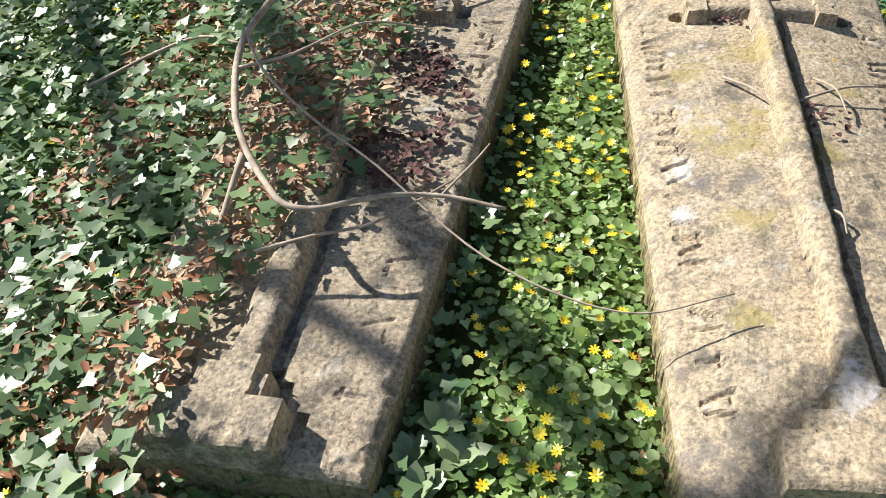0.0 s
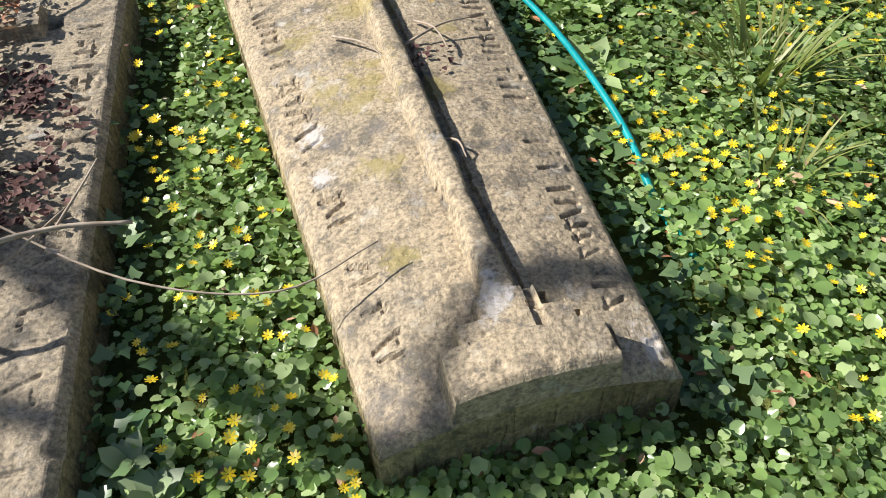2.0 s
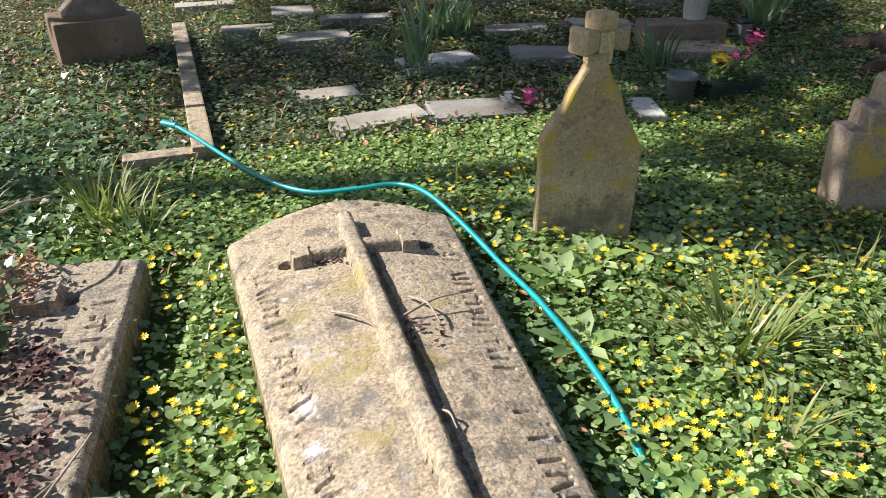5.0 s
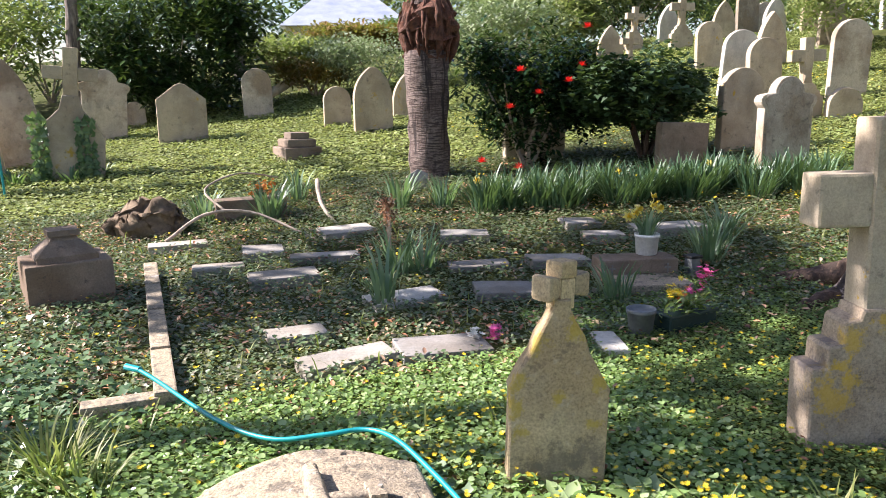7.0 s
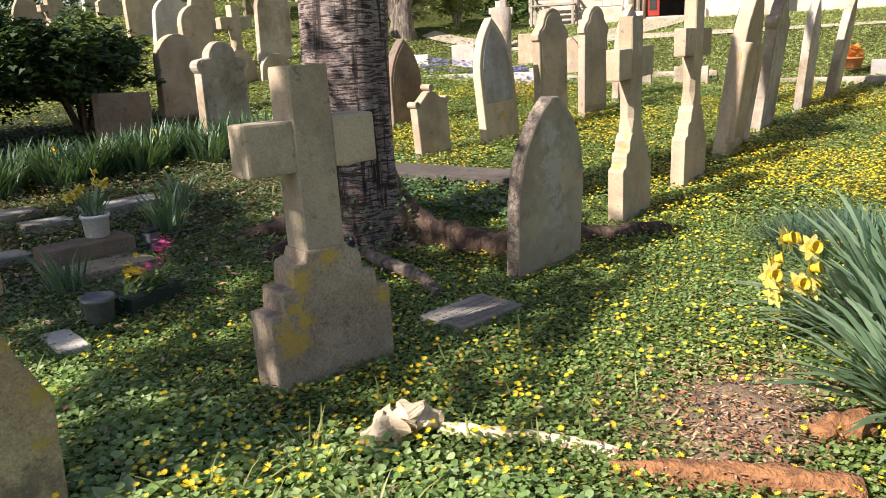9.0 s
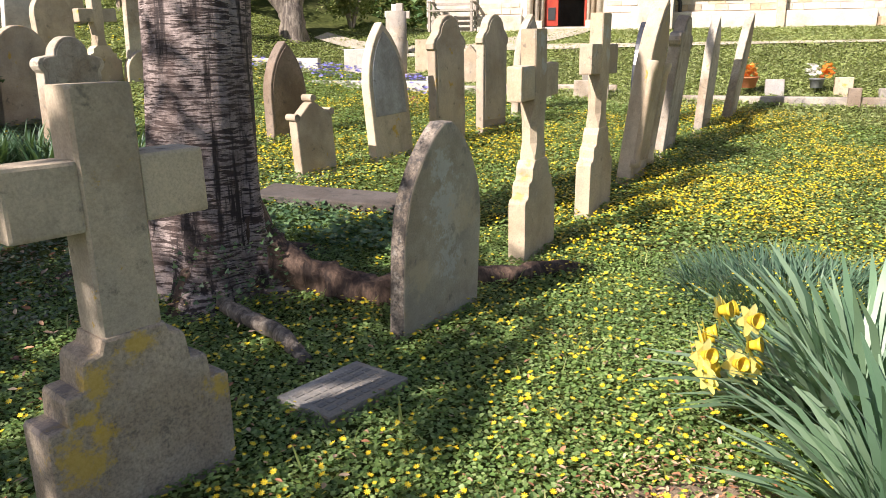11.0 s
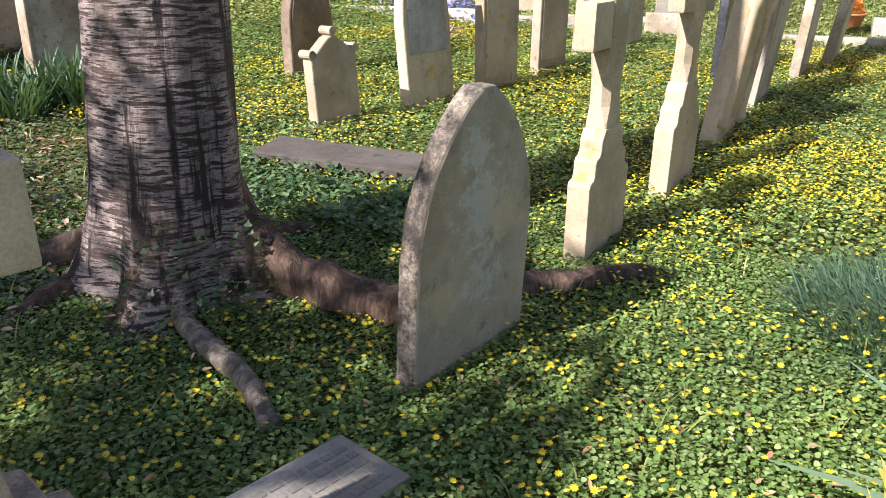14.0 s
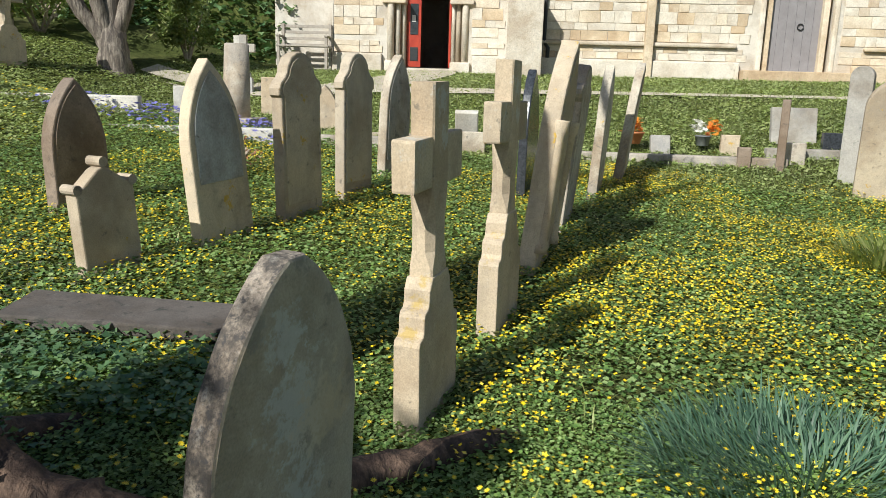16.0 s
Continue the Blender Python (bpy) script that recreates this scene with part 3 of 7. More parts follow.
def curve_points(ctrl, n):
    """A smooth line through control points."""
    c = [np.array(p, float) for p in ctrl]
    c = [2 * c[0] - c[1]] + c + [2 * c[-1] - c[-2]]
    out = []
    for i in range(1, len(c) - 2):
        for k in range(n):
            u = k / n
            out.append(tuple(0.5 * (2 * c[i] + (c[i + 1] - c[i - 1]) * u + (2 * c[i - 1] - 5 * c[i] + 4 * c[i + 1] - c[i + 2]) * u * u + (3 * c[i] - c[i - 1] - 3 * c[i + 1] + c[i + 2]) * u ** 3)))
    out.append(tuple(c[-2]))
    return out


# leaf shapes
HEART = ([(0, 0, 0), (0.42, -0.12, 0.10), (0.52, 0.3, 0.13), (0.3, 0.72, 0.05), (0, 0.95, -0.06), (-0.3, 0.72, 0.05), (-0.52, 0.3, 0.13), (-0.42, -0.12, 0.10)],
         [(0, 1, 2, 3), (0, 3, 4, 5), (0, 5, 6, 7)])
ROUNDLEAF = ([(0, 0, 0), (0.3, -0.17, 0.05), (0.52, 0.1, 0.12), (0.5, 0.46, 0.14), (0.27, 0.78, 0.06), (0, 0.88, -0.03), (-0.27, 0.78, 0.06), (-0.5, 0.46, 0.14), (-0.52, 0.1, 0.12), (-0.3, -0.17, 0.05)],
             [(0, 1, 2, 3), (0, 3, 4, 5), (0, 5, 6, 7), (0, 7, 8, 9)])
IVYLEAF = ([(0, 0, 0), (0.28, -0.2, 0.03), (0.62, 0.12, 0.08), (0.3, 0.42, 0.03), (0, 1.0, -0.05), (-0.3, 0.42, 0.03), (-0.62, 0.12, 0.08), (-0.28, -0.2, 0.03)],
           [(0, 1, 2, 3), (0, 3, 4, 5), (0, 5, 6, 7)])
OVAL = ([(0, 0, 0), (0.2, 0.3, 0.05), (0.17, 0.7, 0.02), (0, 1, -0.1), (-0.17, 0.7, 0.02), (-0.2, 0.3, 0.05)], [(0, 1, 2, 3), (0, 3, 4, 5)])
BLADE = ([(-0.03, 0, 0), (0.03, 0, 0), (0.034, 0.4, 0.0), (-0.034, 0.4, 0.0), (0.026, 0.75, -0.07), (-0.026, 0.75, -0.07), (0.004, 1.0, -0.2), (-0.004, 1.0, -0.2)],
         [(0, 1, 2, 3), (3, 2, 4, 5), (5, 4, 6, 7)])
PETAL = ((0.1, -0.06, 0.02), (0.6, -0.2, 0.12), (0.95, -0.1, 0.2), (0.95, 0.1, 0.2), (0.6, 0.2, 0.12), (0.1, 0.06, 0.02))
STAR = ([(px * math.cos(i * math.pi / 4) - py * math.sin(i * math.pi / 4), px * math.sin(i * math.pi / 4) + py * math.cos(i * math.pi / 4), pz) for i in range(8) for px, py, pz in PETAL],
        [tuple(6 * i + k for k in range(6)) for i in range(8)])
HEART2 = ([(0, 0, 0), (0.5, 0.12, 0.12), (0.34, 0.72, 0.06), (0, 0.95, -0.06), (-0.34, 0.72, 0.06), (-0.5, 0.12, 0.12)], [(0, 1, 2, 3), (0, 3, 4, 5)])
STAR4 = ([(0, 0, 0)] + [(math.cos(math.pi * i / 4) * (1 if i % 2 == 0 else 0.6), math.sin(math.pi * i / 4) * (1 if i % 2 == 0 else 0.6), 0.15) for i in range(8)],
         [(0, 1 + (i - 1) % 8, 1 + i, 1 + (i + 1) % 8) for i in range(0, 8, 2)])
TUFTLET = ([(-0.5, 0, -0.3), (0.5, 0, -0.3), (0.35, 0, 0.6), (-0.3, 0, 0.5), (0, -0.5, -0.3), (0, 0.5, -0.3), (0.1, 0.3, 0.6), (0, -0.35, 0.5)], [(0, 1, 2, 3), (4, 5, 6, 7)])


# ---- ground ----
def axis_steps(lo, hi, near_lo, near_hi, fine, growth=1.25):
    out = list(np.arange(near_lo, near_hi + 1e-6, fine))
    step, v = fine, near_hi
    while v < hi:
        step *= growth
        v += step
        out.append(min(v, hi))
    step, v = fine, near_lo
    while v > lo:
        step *= growth
        v -= step
        out.insert(0, max(v, lo))
    return np.array(out)


def ground_sheet():
    xs, ys = axis_steps(-400, 400, -3, 21, 0.12), axis_steps(-400, 400, -4, 16, 0.12)
    gx, gy = np.meshgrid(xs, ys)
    near = (np.abs(gx - 8) < 16) & (np.abs(gy - 6) < 14)
    lumps = 0.012 * np.sin(gx * 3.1 + 1.3 * np.sin(gy * 2.3)) + 0.012 * np.sin(gy * 4.3 + np.sin(gx * 1.9)) + rng.normal(0, 0.004, gx.shape)
    gz = land(gx, gy) - 0.015 + np.where(near, lumps, 0)
    me = bpy.data.meshes.new("ground")
    nx, ny = len(xs), len(ys)
    idx = np.arange(nx * ny).reshape(ny, nx)
    f = np.stack([idx[:-1, :-1], idx[:-1, 1:], idx[1:, 1:], idx[1:, :-1]], -1).reshape(-1, 4)
    me.from_pydata(np.stack([gx, gy, gz], -1).reshape(-1, 3).tolist(), [], f.tolist())
    me.polygons.foreach_set("use_smooth", np.ones(len(f), bool))
    me.materials.append(SOIL)
    return tagged(new("ground", me), "mossy churchyard turf and leaf mould rising to the church", "ground", "", "structure")


ground_sheet()


def draped(name, pts_a, pts_b, lift, mat, label, category, n=40):
    """A strip of path between two edge lines, laid on the ground."""
    bm = bmesh.new()
    a, b = curve_points(pts_a, n), curve_points(pts_b, n)
    rows = []
    for p, q in zip(a, b):
        rows.append([bm.verts.new((p[0] + (q[0] - p[0]) * k / 4, p[1] + (q[1] - p[1]) * k / 4, on(p[0] + (q[0] - p[0]) * k / 4, p[1] + (q[1] - p[1]) * k / 4) + lift)) for k in range(5)])
    for r, s in zip(rows, rows[1:]):
        for k in range(4):
            bm.faces.new((r[k], r[k + 1], s[k + 1], s[k]))
    bmesh.ops.recalc_face_normals(bm, faces=bm.faces)
    ob = new(name, mesh_from(name, bm, mat, False))
    return tagged(ob, label, category, "", "structure")


draped("path", [(15.9, 9, 0), (16.2, 4, 0), (16.5, 0, 0), (17.0, -8, 0), (17.6, -14, 0)], [(16.5, 9, 0), (16.65, 4, 0), (16.8, 0, 0), (17.3, -8, 0), (17.9, -14, 0)], 0.03, GRAVEL, "worn gravel path along the church lawn", "path")
draped("path", [(15.7, 8.5, 0), (16.2, 6.2, 0), (18.3, 5.0, 0), (19.1, 5.0, 0)], [(15.7, 6.2, 0), (16.4, 4.6, 0), (18.3, 3.8, 0), (19.2, 3.8, 0)], 0.034, GRAVEL, "gravel path leading to the church porch", "path")


# ---- the two ledger slabs in the foreground ----
def ledger(name, foot, head, half_foot, half_head, z_edge, camber, label, arm_v, arm_half, steps, gable, shaft=0.028, seed=1):
    """A coped ledger with a long cross on steps in relief, letters cut along the edges, and broken, pitted surfaces."""
    foot, head = np.array(foot, float), np.array(head, float)
    axis = head - foot
    length = float(np.hypot(*axis))
    axis /= length
    side = np.array([axis[1], -axis[0]])
    nu, nv = 151, 371
    u = np.linspace(-1, 1, nu)[None, :].repeat(nv, 0)
    v = np.linspace(0, 1, nv)[:, None].repeat(nu, 1)
    half = half_foot + (half_head - half_foot) * v
    s = v * (length + gable * (1 - np.abs(u) ** 1.6))
    d = u * half
    px = foot[0] + axis[0] * s + side[0] * d
    py = foot[1] + axis[1] * s + side[1] * d
    h = z_edge + camber * (1 - np.abs(u) ** 2)
    edge = np.minimum(np.minimum(s, length + gable * (1 - np.abs(u) ** 1.6) - s), half - np.abs(d))
    h = h - 0.02 * (1 - np.clip(edge / 0.022, 0, 1)) ** 2
    lum = np.array([noise.fractal(Vector((a * 6, b * 6, seed)), 0.8, 2.1, 5) for a, b in zip(px.ravel(), py.ravel())]).reshape(px.shape)
    pit = np.array([noise.noise(Vector((a * 75, b * 75, seed + 5))) for a, b in zip(px.ravel(), py.ravel())]).reshape(px.shape)
    h = h + 0.003 * lum - 0.0016 * np.clip(pit - 0.1, 0, 1) * 2
    chip = np.array([noise.fractal(Vector((a * 11, b * 11, seed + 9)), 0.9, 2, 3) for a, b in zip(px.ravel(), py.ravel())]).reshape(px.shape)
    h = h - 0.02 * np.clip(chip - 0.35, 0, 0.5) * (edge < 0.06)
    arm_s = arm_v * length
    r = shaft * (1 + 0.25 * lum)
    relief = np.zeros_like(h)
    on_shaft = (s > steps[0][1]) & (s < arm_s + 0.2)
    relief = np.maximum(relief, np.where(on_shaft, 0.045 * np.sqrt(np.clip(1 - (d / r) ** 4, 0, 1)), 0))
    for sign in (-1, 1):
        arm = (np.abs(s - arm_s) < r) & (d * sign > 0) & (np.abs(d) < arm_half)
        relief = np.maximum(relief, np.where(arm, 0.034 * np.sqrt(np.clip(1 - ((s - arm_s) / r) ** 4, 0, 1)), 0))
        end = (np.abs(np.abs(d) - arm_half) < 0.028) & (np.abs(s - arm_s) < shaft * 1.5) & (d * sign > 0)
        relief = np.maximum(relief, np.where(end, 0.04, 0))
        hollow = np.hypot(np.abs(d) - arm_half - 0.045, (s - arm_s)) < 0.024
        h = h - np.where(hollow & (d * sign > 0), 0.03, 0)
    groove = on_shaft & (d > r) & (d < r + 0.022) & (s < arm_s - 0.03)
    h = h - np.where(groove, 0.012, 0)
    for w, top, lift in steps:
        relief = np.maximum(relief, np.where((np.abs(d) < w) & (s < top) & (s > 0.0), lift * np.clip((w - np.abs(d)) / 0.006, 0, 1), 0))
        nook = (d > w) & (d < w + 0.024) & (s > top - 0.04) & (s < top + 0.006)
        h = h - np.where(nook, 0.016, 0)
    h = h + relief
    rr = random.Random(seed)
    for sign in (-1, 1):
        t = 0.16
        while t < length - 0.25:
            step = rr.uniform(0.03, 0.05)
            if rr.random() < 0.86:
                wide = rr.uniform(0.02, 0.042)
                slant = rr.choice((0.0, 0.0, 0.4, -0.4, 0.15))
                dist = np.abs((s - t) - slant * (np.abs(d) - half + 0.075))
                cut = np.clip(1 - dist / 0.008, 0, 1) * np.clip((wide / 2 + 0.014 - np.abs(np.abs(d) - half + 0.075)) / 0.006, 0, 1)
                if rr.random() < 0.4:
                    cut = np.maximum(cut, np.clip(1 - np.abs(np.abs(d) - half + 0.075 + wide / 2) / 0.008, 0, 1) * np.clip((0.018 - np.abs(s - t)) / 0.006, 0, 1))
                h = h - np.where(d * sign > 0, 0.011 * cut * np.clip(0.9 + lum, 0.4, 1), 0)
            t += step
    top = np.stack([px, py, h], -1).reshape(-1, 3)
    idx = np.arange(nu * nv).reshape(nv, nu)
    faces = np.stack([idx[:-1, :-1], idx[:-1, 1:], idx[1:, 1:], idx[1:, :-1]], -1).reshape(-1, 4).tolist()
    rim = list(idx[0, :]) + list(idx[1:, -1]) + list(idx[-1, -2::-1]) + list(idx[-2:0:-1, 0])
    low = top[rim].copy()
    mid = (foot + head) / 2
    base = len(top)
    levels = []
    for k, (zz, out) in enumerate(((0.66, 0.004), (0.33, 0.002), (0.0, 0.006), (-0.12, 0.008))):
        q = low.copy()
        away = q[:, :2] - mid
        away /= np.linalg.norm(away, axis=1)[:, None]
        q[:, :2] += away * out + rng.normal(0, 0.0018, (len(q), 2))
        q[:, 2] = low[:, 2] * zz if zz >= 0 else zz
        levels.append(q)
    rings = [np.array(rim)] + [base + k * len(rim) + np.arange(len(rim)) for k in range(4)]
    for a, b in zip(rings, rings[1:]):
        faces += [(int(a[j]), int(b[j]), int(b[(j + 1) % len(rim)]), int(a[(j + 1) % len(rim)])) for j in range(len(rim))]
    me = bpy.data.meshes.new(name)
    me.from_pydata(np.vstack([top] + levels).tolist(), [], faces)
    me.materials.append(LEDGER)
    me.materials.append(MOSSEDGE)
    side_faces = np.zeros(len(faces), np.int32)
    side_faces[(nu - 1) * (nv - 1):] = 1
    me.polygons.foreach_set("material_index", side_faces)
    ob = new(name, me)
    return tagged(ob, label, "grave slab", "ledger slabs")


ledger("grave_slab", (0.915, 0.64), (1.0, 2.38), 0.275, 0.39, 0.125, 0.055, "buff limestone grave slab with raised cross, lichened", 0.845, 0.17, [(0.15, 0.10, 0.055), (0.11, 0.145, 0.05), (0.062, 0.195, 0.045)], 0.13, 0.03, 3)
ledger("grave_slab", (-0.135, 0.66), (-0.045, 2.42), 0.265, 0.4, 0.128, 0.016, "buff limestone grave slab half overgrown by ivy", 0.86, 0.16, [(0.115, 0.10, 0.06), (0.07, 0.16, 0.058), (0.045, 0.19, 0.05)], 0.02, 0.04, 8)


# ---- near headstones ----
def finial_stone():
    ob = thing("headstone", (1.865, 2.255, 0), "small lichened headstone with a little cross finial", "headstone", "", -22, (-3, 1.5))
    left = [(-0.175, 0.335), (-0.178, 0.36), (-0.135, 0.44), (-0.105, 0.49), (-0.085, 0.55), (-0.055, 0.6), (-0.032, 0.65), (-0.03, 0.68)]
    pts = [(-0.172, -0.12)] + left + [(-x, z) for x, z in left[::-1]] + [(0.172, -0.12)]
    part("slab", prism(pts, -0.055, 0.055, 0.01, 0.005), FINIALSTONE, ob)
    part("shaft", box(-0.036, 0.036, -0.036, 0.036, 0.64, 0.75, 0.008), FINIALSTONE, ob, "", False, pose(0, 0, 0, 0, 0, 40))
    part("head", box(-0.042, 0.042, -0.04, 0.04, 0.748, 0.812, 0.014), FINIALSTONE, ob, "", False, pose(0, 0, 0, 0, 0, 40))
    for sx in (-1, 1):
        arm = box(min(sx * 0.034, sx * 0.106), max(sx * 0.034, sx * 0.106), -0.036, 0.036, 0.685, 0.757, 0.014)
        for v in arm.verts:
            flare = 1 + 0.26 * (abs(v.co.x) > 0.07)
            v.co.y *= flare
            v.co.z = 0.721 + (v.co.z - 0.721) * flare
        part("arm", arm, FINIALSTONE, ob, "", False, pose(0, 0, 0, 0, 0, 40))
    return ob


finial_stone()


def chamfered(half_w, half_t, levels, at_x=0.0):
    """An upright shaft from (height, chamfer) levels, with stopped chamfers on its four corners."""
    bm = bmesh.new()
    rings = []
    for z, c in levels:
        a, b = half_w, half_t
        rings.append([bm.verts.new((at_x + px, py, z)) for px, py in ((-a + c, -b), (a - c, -b), (a, -b + c), (a, b - c), (a - c, b), (-a + c, b), (-a, b - c), (-a, -b + c))])
    for p, q in zip(rings, rings[1:]):
        for j in range(8):
            bm.faces.new((p[j], p[(j + 1) % 8], q[(j + 1) % 8], q[j]))
    bm.faces.new(rings[0][::-1])
    bm.faces.new(rings[-1])
    bmesh.ops.recalc_face_normals(bm, faces=bm.faces)
    return bm


def big_cross(at, turn, h, w, mat, label, base_w, lean=(0, 0), t=0.15, group=""):
    """A Latin cross on a stepped base: the near one on square steps, the others on swept shoulders with a chamfered shaft."""
    ob = thing("cross_headstone", at, label, "headstone", group, turn, lean)
    k = h / 1.36 if group else 1.0
    b = base_w / 2
    if group:
        s = 0.088 * k
        left = [(-b, 0.355 * k), (-b * 0.96, 0.375 * k), (-b * 0.82, 0.385 * k), (-b * 0.77, 0.405 * k), (-b * 0.76, 0.455 * k), (-b * 0.72, 0.475 * k), (-b * 0.6, 0.485 * k), (-b * 0.54, 0.505 * k), (-b * 0.53, 0.555 * k), (-s * 1.1, 0.6 * k)]
    else:
        s = 0.092
        left = [(-b, 0.325), (-b + 0.008, 0.337), (-b + 0.06, 0.34), (-b + 0.066, 0.41), (-b + 0.076, 0.424), (-b + 0.122, 0.428), (-b + 0.128, 0.505), (-b + 0.138, 0.52), (-0.112, 0.53), (-0.1, 0.565)]
    pts = [(-b, -0.15)] + left + [(-x, z) for x, z in left[::-1]] + [(b, -0.15)]
    part("base", prism(pts, -t * 0.56, t * 0.56, 0.006 if group else 0.012, 0.003 if group else 0.007), mat if group else CROSSBASE, ob, "swept stepped base" if group else "stepped base blotched with orange lichen")
    lo, hi = h - 0.4 * k, h - 0.2 * k
    if group:
        part("shaft", chamfered(s, t / 2, [(0.55 * k, 0.008), (0.63 * k, 0.008), (0.7 * k, 0.032 * k), (lo - 0.14 * k, 0.032 * k), (lo - 0.03, 0.008), (h - 0.01, 0.008), (h, 0.014)]), mat, ob)
    else:
        part("shaft", chamfered(s, t / 2, [(0.5, 0.008), (0.8, 0.01), (h - 0.012, 0.01), (h, 0.02)]), mat, ob)
    for sx in (-1, 1):
        x0, x1 = sorted((sx * (s - 0.004), sx * w / 2))
        arm = box(x0, x1, -t / 2 + 0.002, t / 2 - 0.002, lo, hi, 0.012)
        for v in arm.verts:
            v.co += noise.noise_vector(v.co * 8 + Vector((h, 0, 0))) * 0.004
        part("arm", arm, mat, ob)
    return ob


big_cross((3.175, 2.05, 0), -20, 1.275, 0.58, LIMESTONE, "large limestone cross headstone on lichened stepped base", 0.58, (-1, -0.9))
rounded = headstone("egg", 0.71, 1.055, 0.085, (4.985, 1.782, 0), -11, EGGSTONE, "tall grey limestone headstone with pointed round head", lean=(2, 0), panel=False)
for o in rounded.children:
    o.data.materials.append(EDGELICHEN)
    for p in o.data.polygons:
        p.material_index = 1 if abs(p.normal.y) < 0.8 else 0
plaque = thing("memorial_plaque", (4.015, 1.79, 0.012), "grey lettered stone plaque lying in the celandines", "plaque", "", -16)
part("slab", box(-0.225, 0.225, -0.15, 0.15, -0.03, 0.03, 0.006), MARKER, plaque)
for i in range(5):
    x = -0.19
    while x < 0.17:
        w = random.uniform(0.02, 0.05)
        part("inscription_word", box(x, min(x + w, 0.19), -0.11 + i * 0.046, -0.085 + i * 0.046, 0.0295, 0.0325), CUTSHADE, plaque)
        x += w + 0.012

# the row of stones running to the church
for i, (x, y, h, w, bw, mt) in enumerate(((6.3, 1.63, 1.43, 0.6, 0.5, ROWCROSS), (7.45, 1.45, 1.5, 0.62, 0.52, ROWCROSS))):
    big_cross((x, y, on(x, y)), -8, h, w, mt, "limestone cross headstone with stepped base in a row", bw, (0, -2 + 2 * i), 0.104, "row of headstones")
columned = headstone("gothic", 0.62, 1.62, 0.13, (8.75, 1.34, on(8.75, 1.34)), -6, LIMESTONE, "tall weathered gothic headstone with side columns, leaning", "row of headstones", (6, 3))
for sx in (-1, 1):
    part("colonnette", lathe([(0.05, 0.12), (0.05, 0.17), (0.036, 0.2), (0.036, 0.95), (0.05, 0.98), (0.055, 1.05), (0.05, 1.06)], 14), LIMESTONE, columned, "", True, pose(sx * 0.275, -0.075, 0))
headstone("shoulder", 0.6, 1.4, 0.12, (10.1, 1.2, on(10.1, 1.2)), -6, GREYSTONE, "grey shouldered headstone in a row", "row of headstones", (5, 2))
headstone("gothic", 0.55, 1.35, 0.1, (11.5, 0.9, on(11.5, 0.9)), -6, GREYSTONE, "narrow grey headstone standing in a row", "row of headstones", (3, 3))
headstone("gothic", 0.55, 1.35, 0.1, (12.4, 0.62, on(12.4, 0.62)), -6, GREYSTONE, "leaning grey headstone at the row's end", "row of headstones", (7, 3))
headstone("gothic", 0.6, 1.25, 0.09, (11.0, 1.6, on(11, 1.6)), -6, BLACKGRANITE, "dark blue-grey polished granite headstone", "row of headstones", (0, 2), False)
# second row
headstone("gothic", 0.56, 1.27, 0.1, (8.2, 3.55, on(8.2, 3.55)), -14, LIMESTONE, "pointed limestone headstone with pale panel and orange lichen", "second row of headstones", (-4, -3), face=WASHED)
headstone("ogee", 0.52, 1.31, 0.1, (9.0, 3.28, on(9, 3.28)), -14, LIMESTONE, "limestone headstone with ogee shoulders", "second row of headstones", (0, -2))
headstone("ogee", 0.5, 1.28, 0.1, (9.95, 3.12, on(9.95, 3.12)), -14, LIMESTONE, "limestone headstone with ogee shoulders", "second row of headstones")
headstone("gothic", 0.52, 1.22, 0.1, (11.1, 3.05, on(11.1, 3.05)), -14, GREYSTONE, "grey pointed headstone in the second row", "second row of headstones", (0, 4))
headstone("gothic", 0.5, 0.97, 0.12, (8.4, 4.85, on(8.4, 4.85)), -14, BROWNSTONE, "dark brown pointed headstone in the grass", "second row of headstones", (0, -2))
small = headstone("gable", 0.42, 0.64, 0.1, (7.33, 3.88, on(7.33, 3.88)), -16, LIMESTONE, "little gabled limestone headstone with roll knobs", "", (0, -5), False)
for x, z in ((-0.2, 0.53), (0.2, 0.53), (0, 0.67)):
    knob = bmesh.new()
    bmesh.ops.create_cone(knob, cap_ends=True, segments=12, radius1=0.032, radius2=0.032, depth=0.12, matrix=Matrix.Translation((x, 0, z)) @ Matrix.Rotation(radians(90), 4, "X"))
    part("roll_knob", knob, LIMESTONE, small)
# stones at the far right
headstone("round", 0.26, 1.36, 0.12, (13.2, -2.16, on(13.2, -2.16)), 60, MARKER, "narrow dark grey headstone beyond the lawn", "stones beyond the lawn", (0, 0))
headstone("round", 0.7, 1.4, 0.12, (12.7, -2.42, on(12.7, -2.42)), 75, LIMESTONE, "pale headstone leaning back, seen edge on", "stones beyond the lawn", (-14, 0))
headstone("flat", 0.1, 0.86, 0.08, (13.4, -1.39, on(13.4, -1.39)), 80, BROWNSTONE, "slim brown headstone beyond the lawn", "stones beyond the lawn")

# table slab beside the tree
tab = thing("grave_slab", (6.58, 3.3, on(6.58, 3.3)), "dark damp low table slab beside the cherry tree", "grave slab", "", -78, (2, 3))
part("top", box(-0.56, 0.56, -0.21, 0.21, 0.03, 0.1, 0.012), DARKSLAB, tab)
part("base", box(-0.5, 0.5, -0.17, 0.17, -0.2, 0.03, 0.01), DARKSLAB, tab)


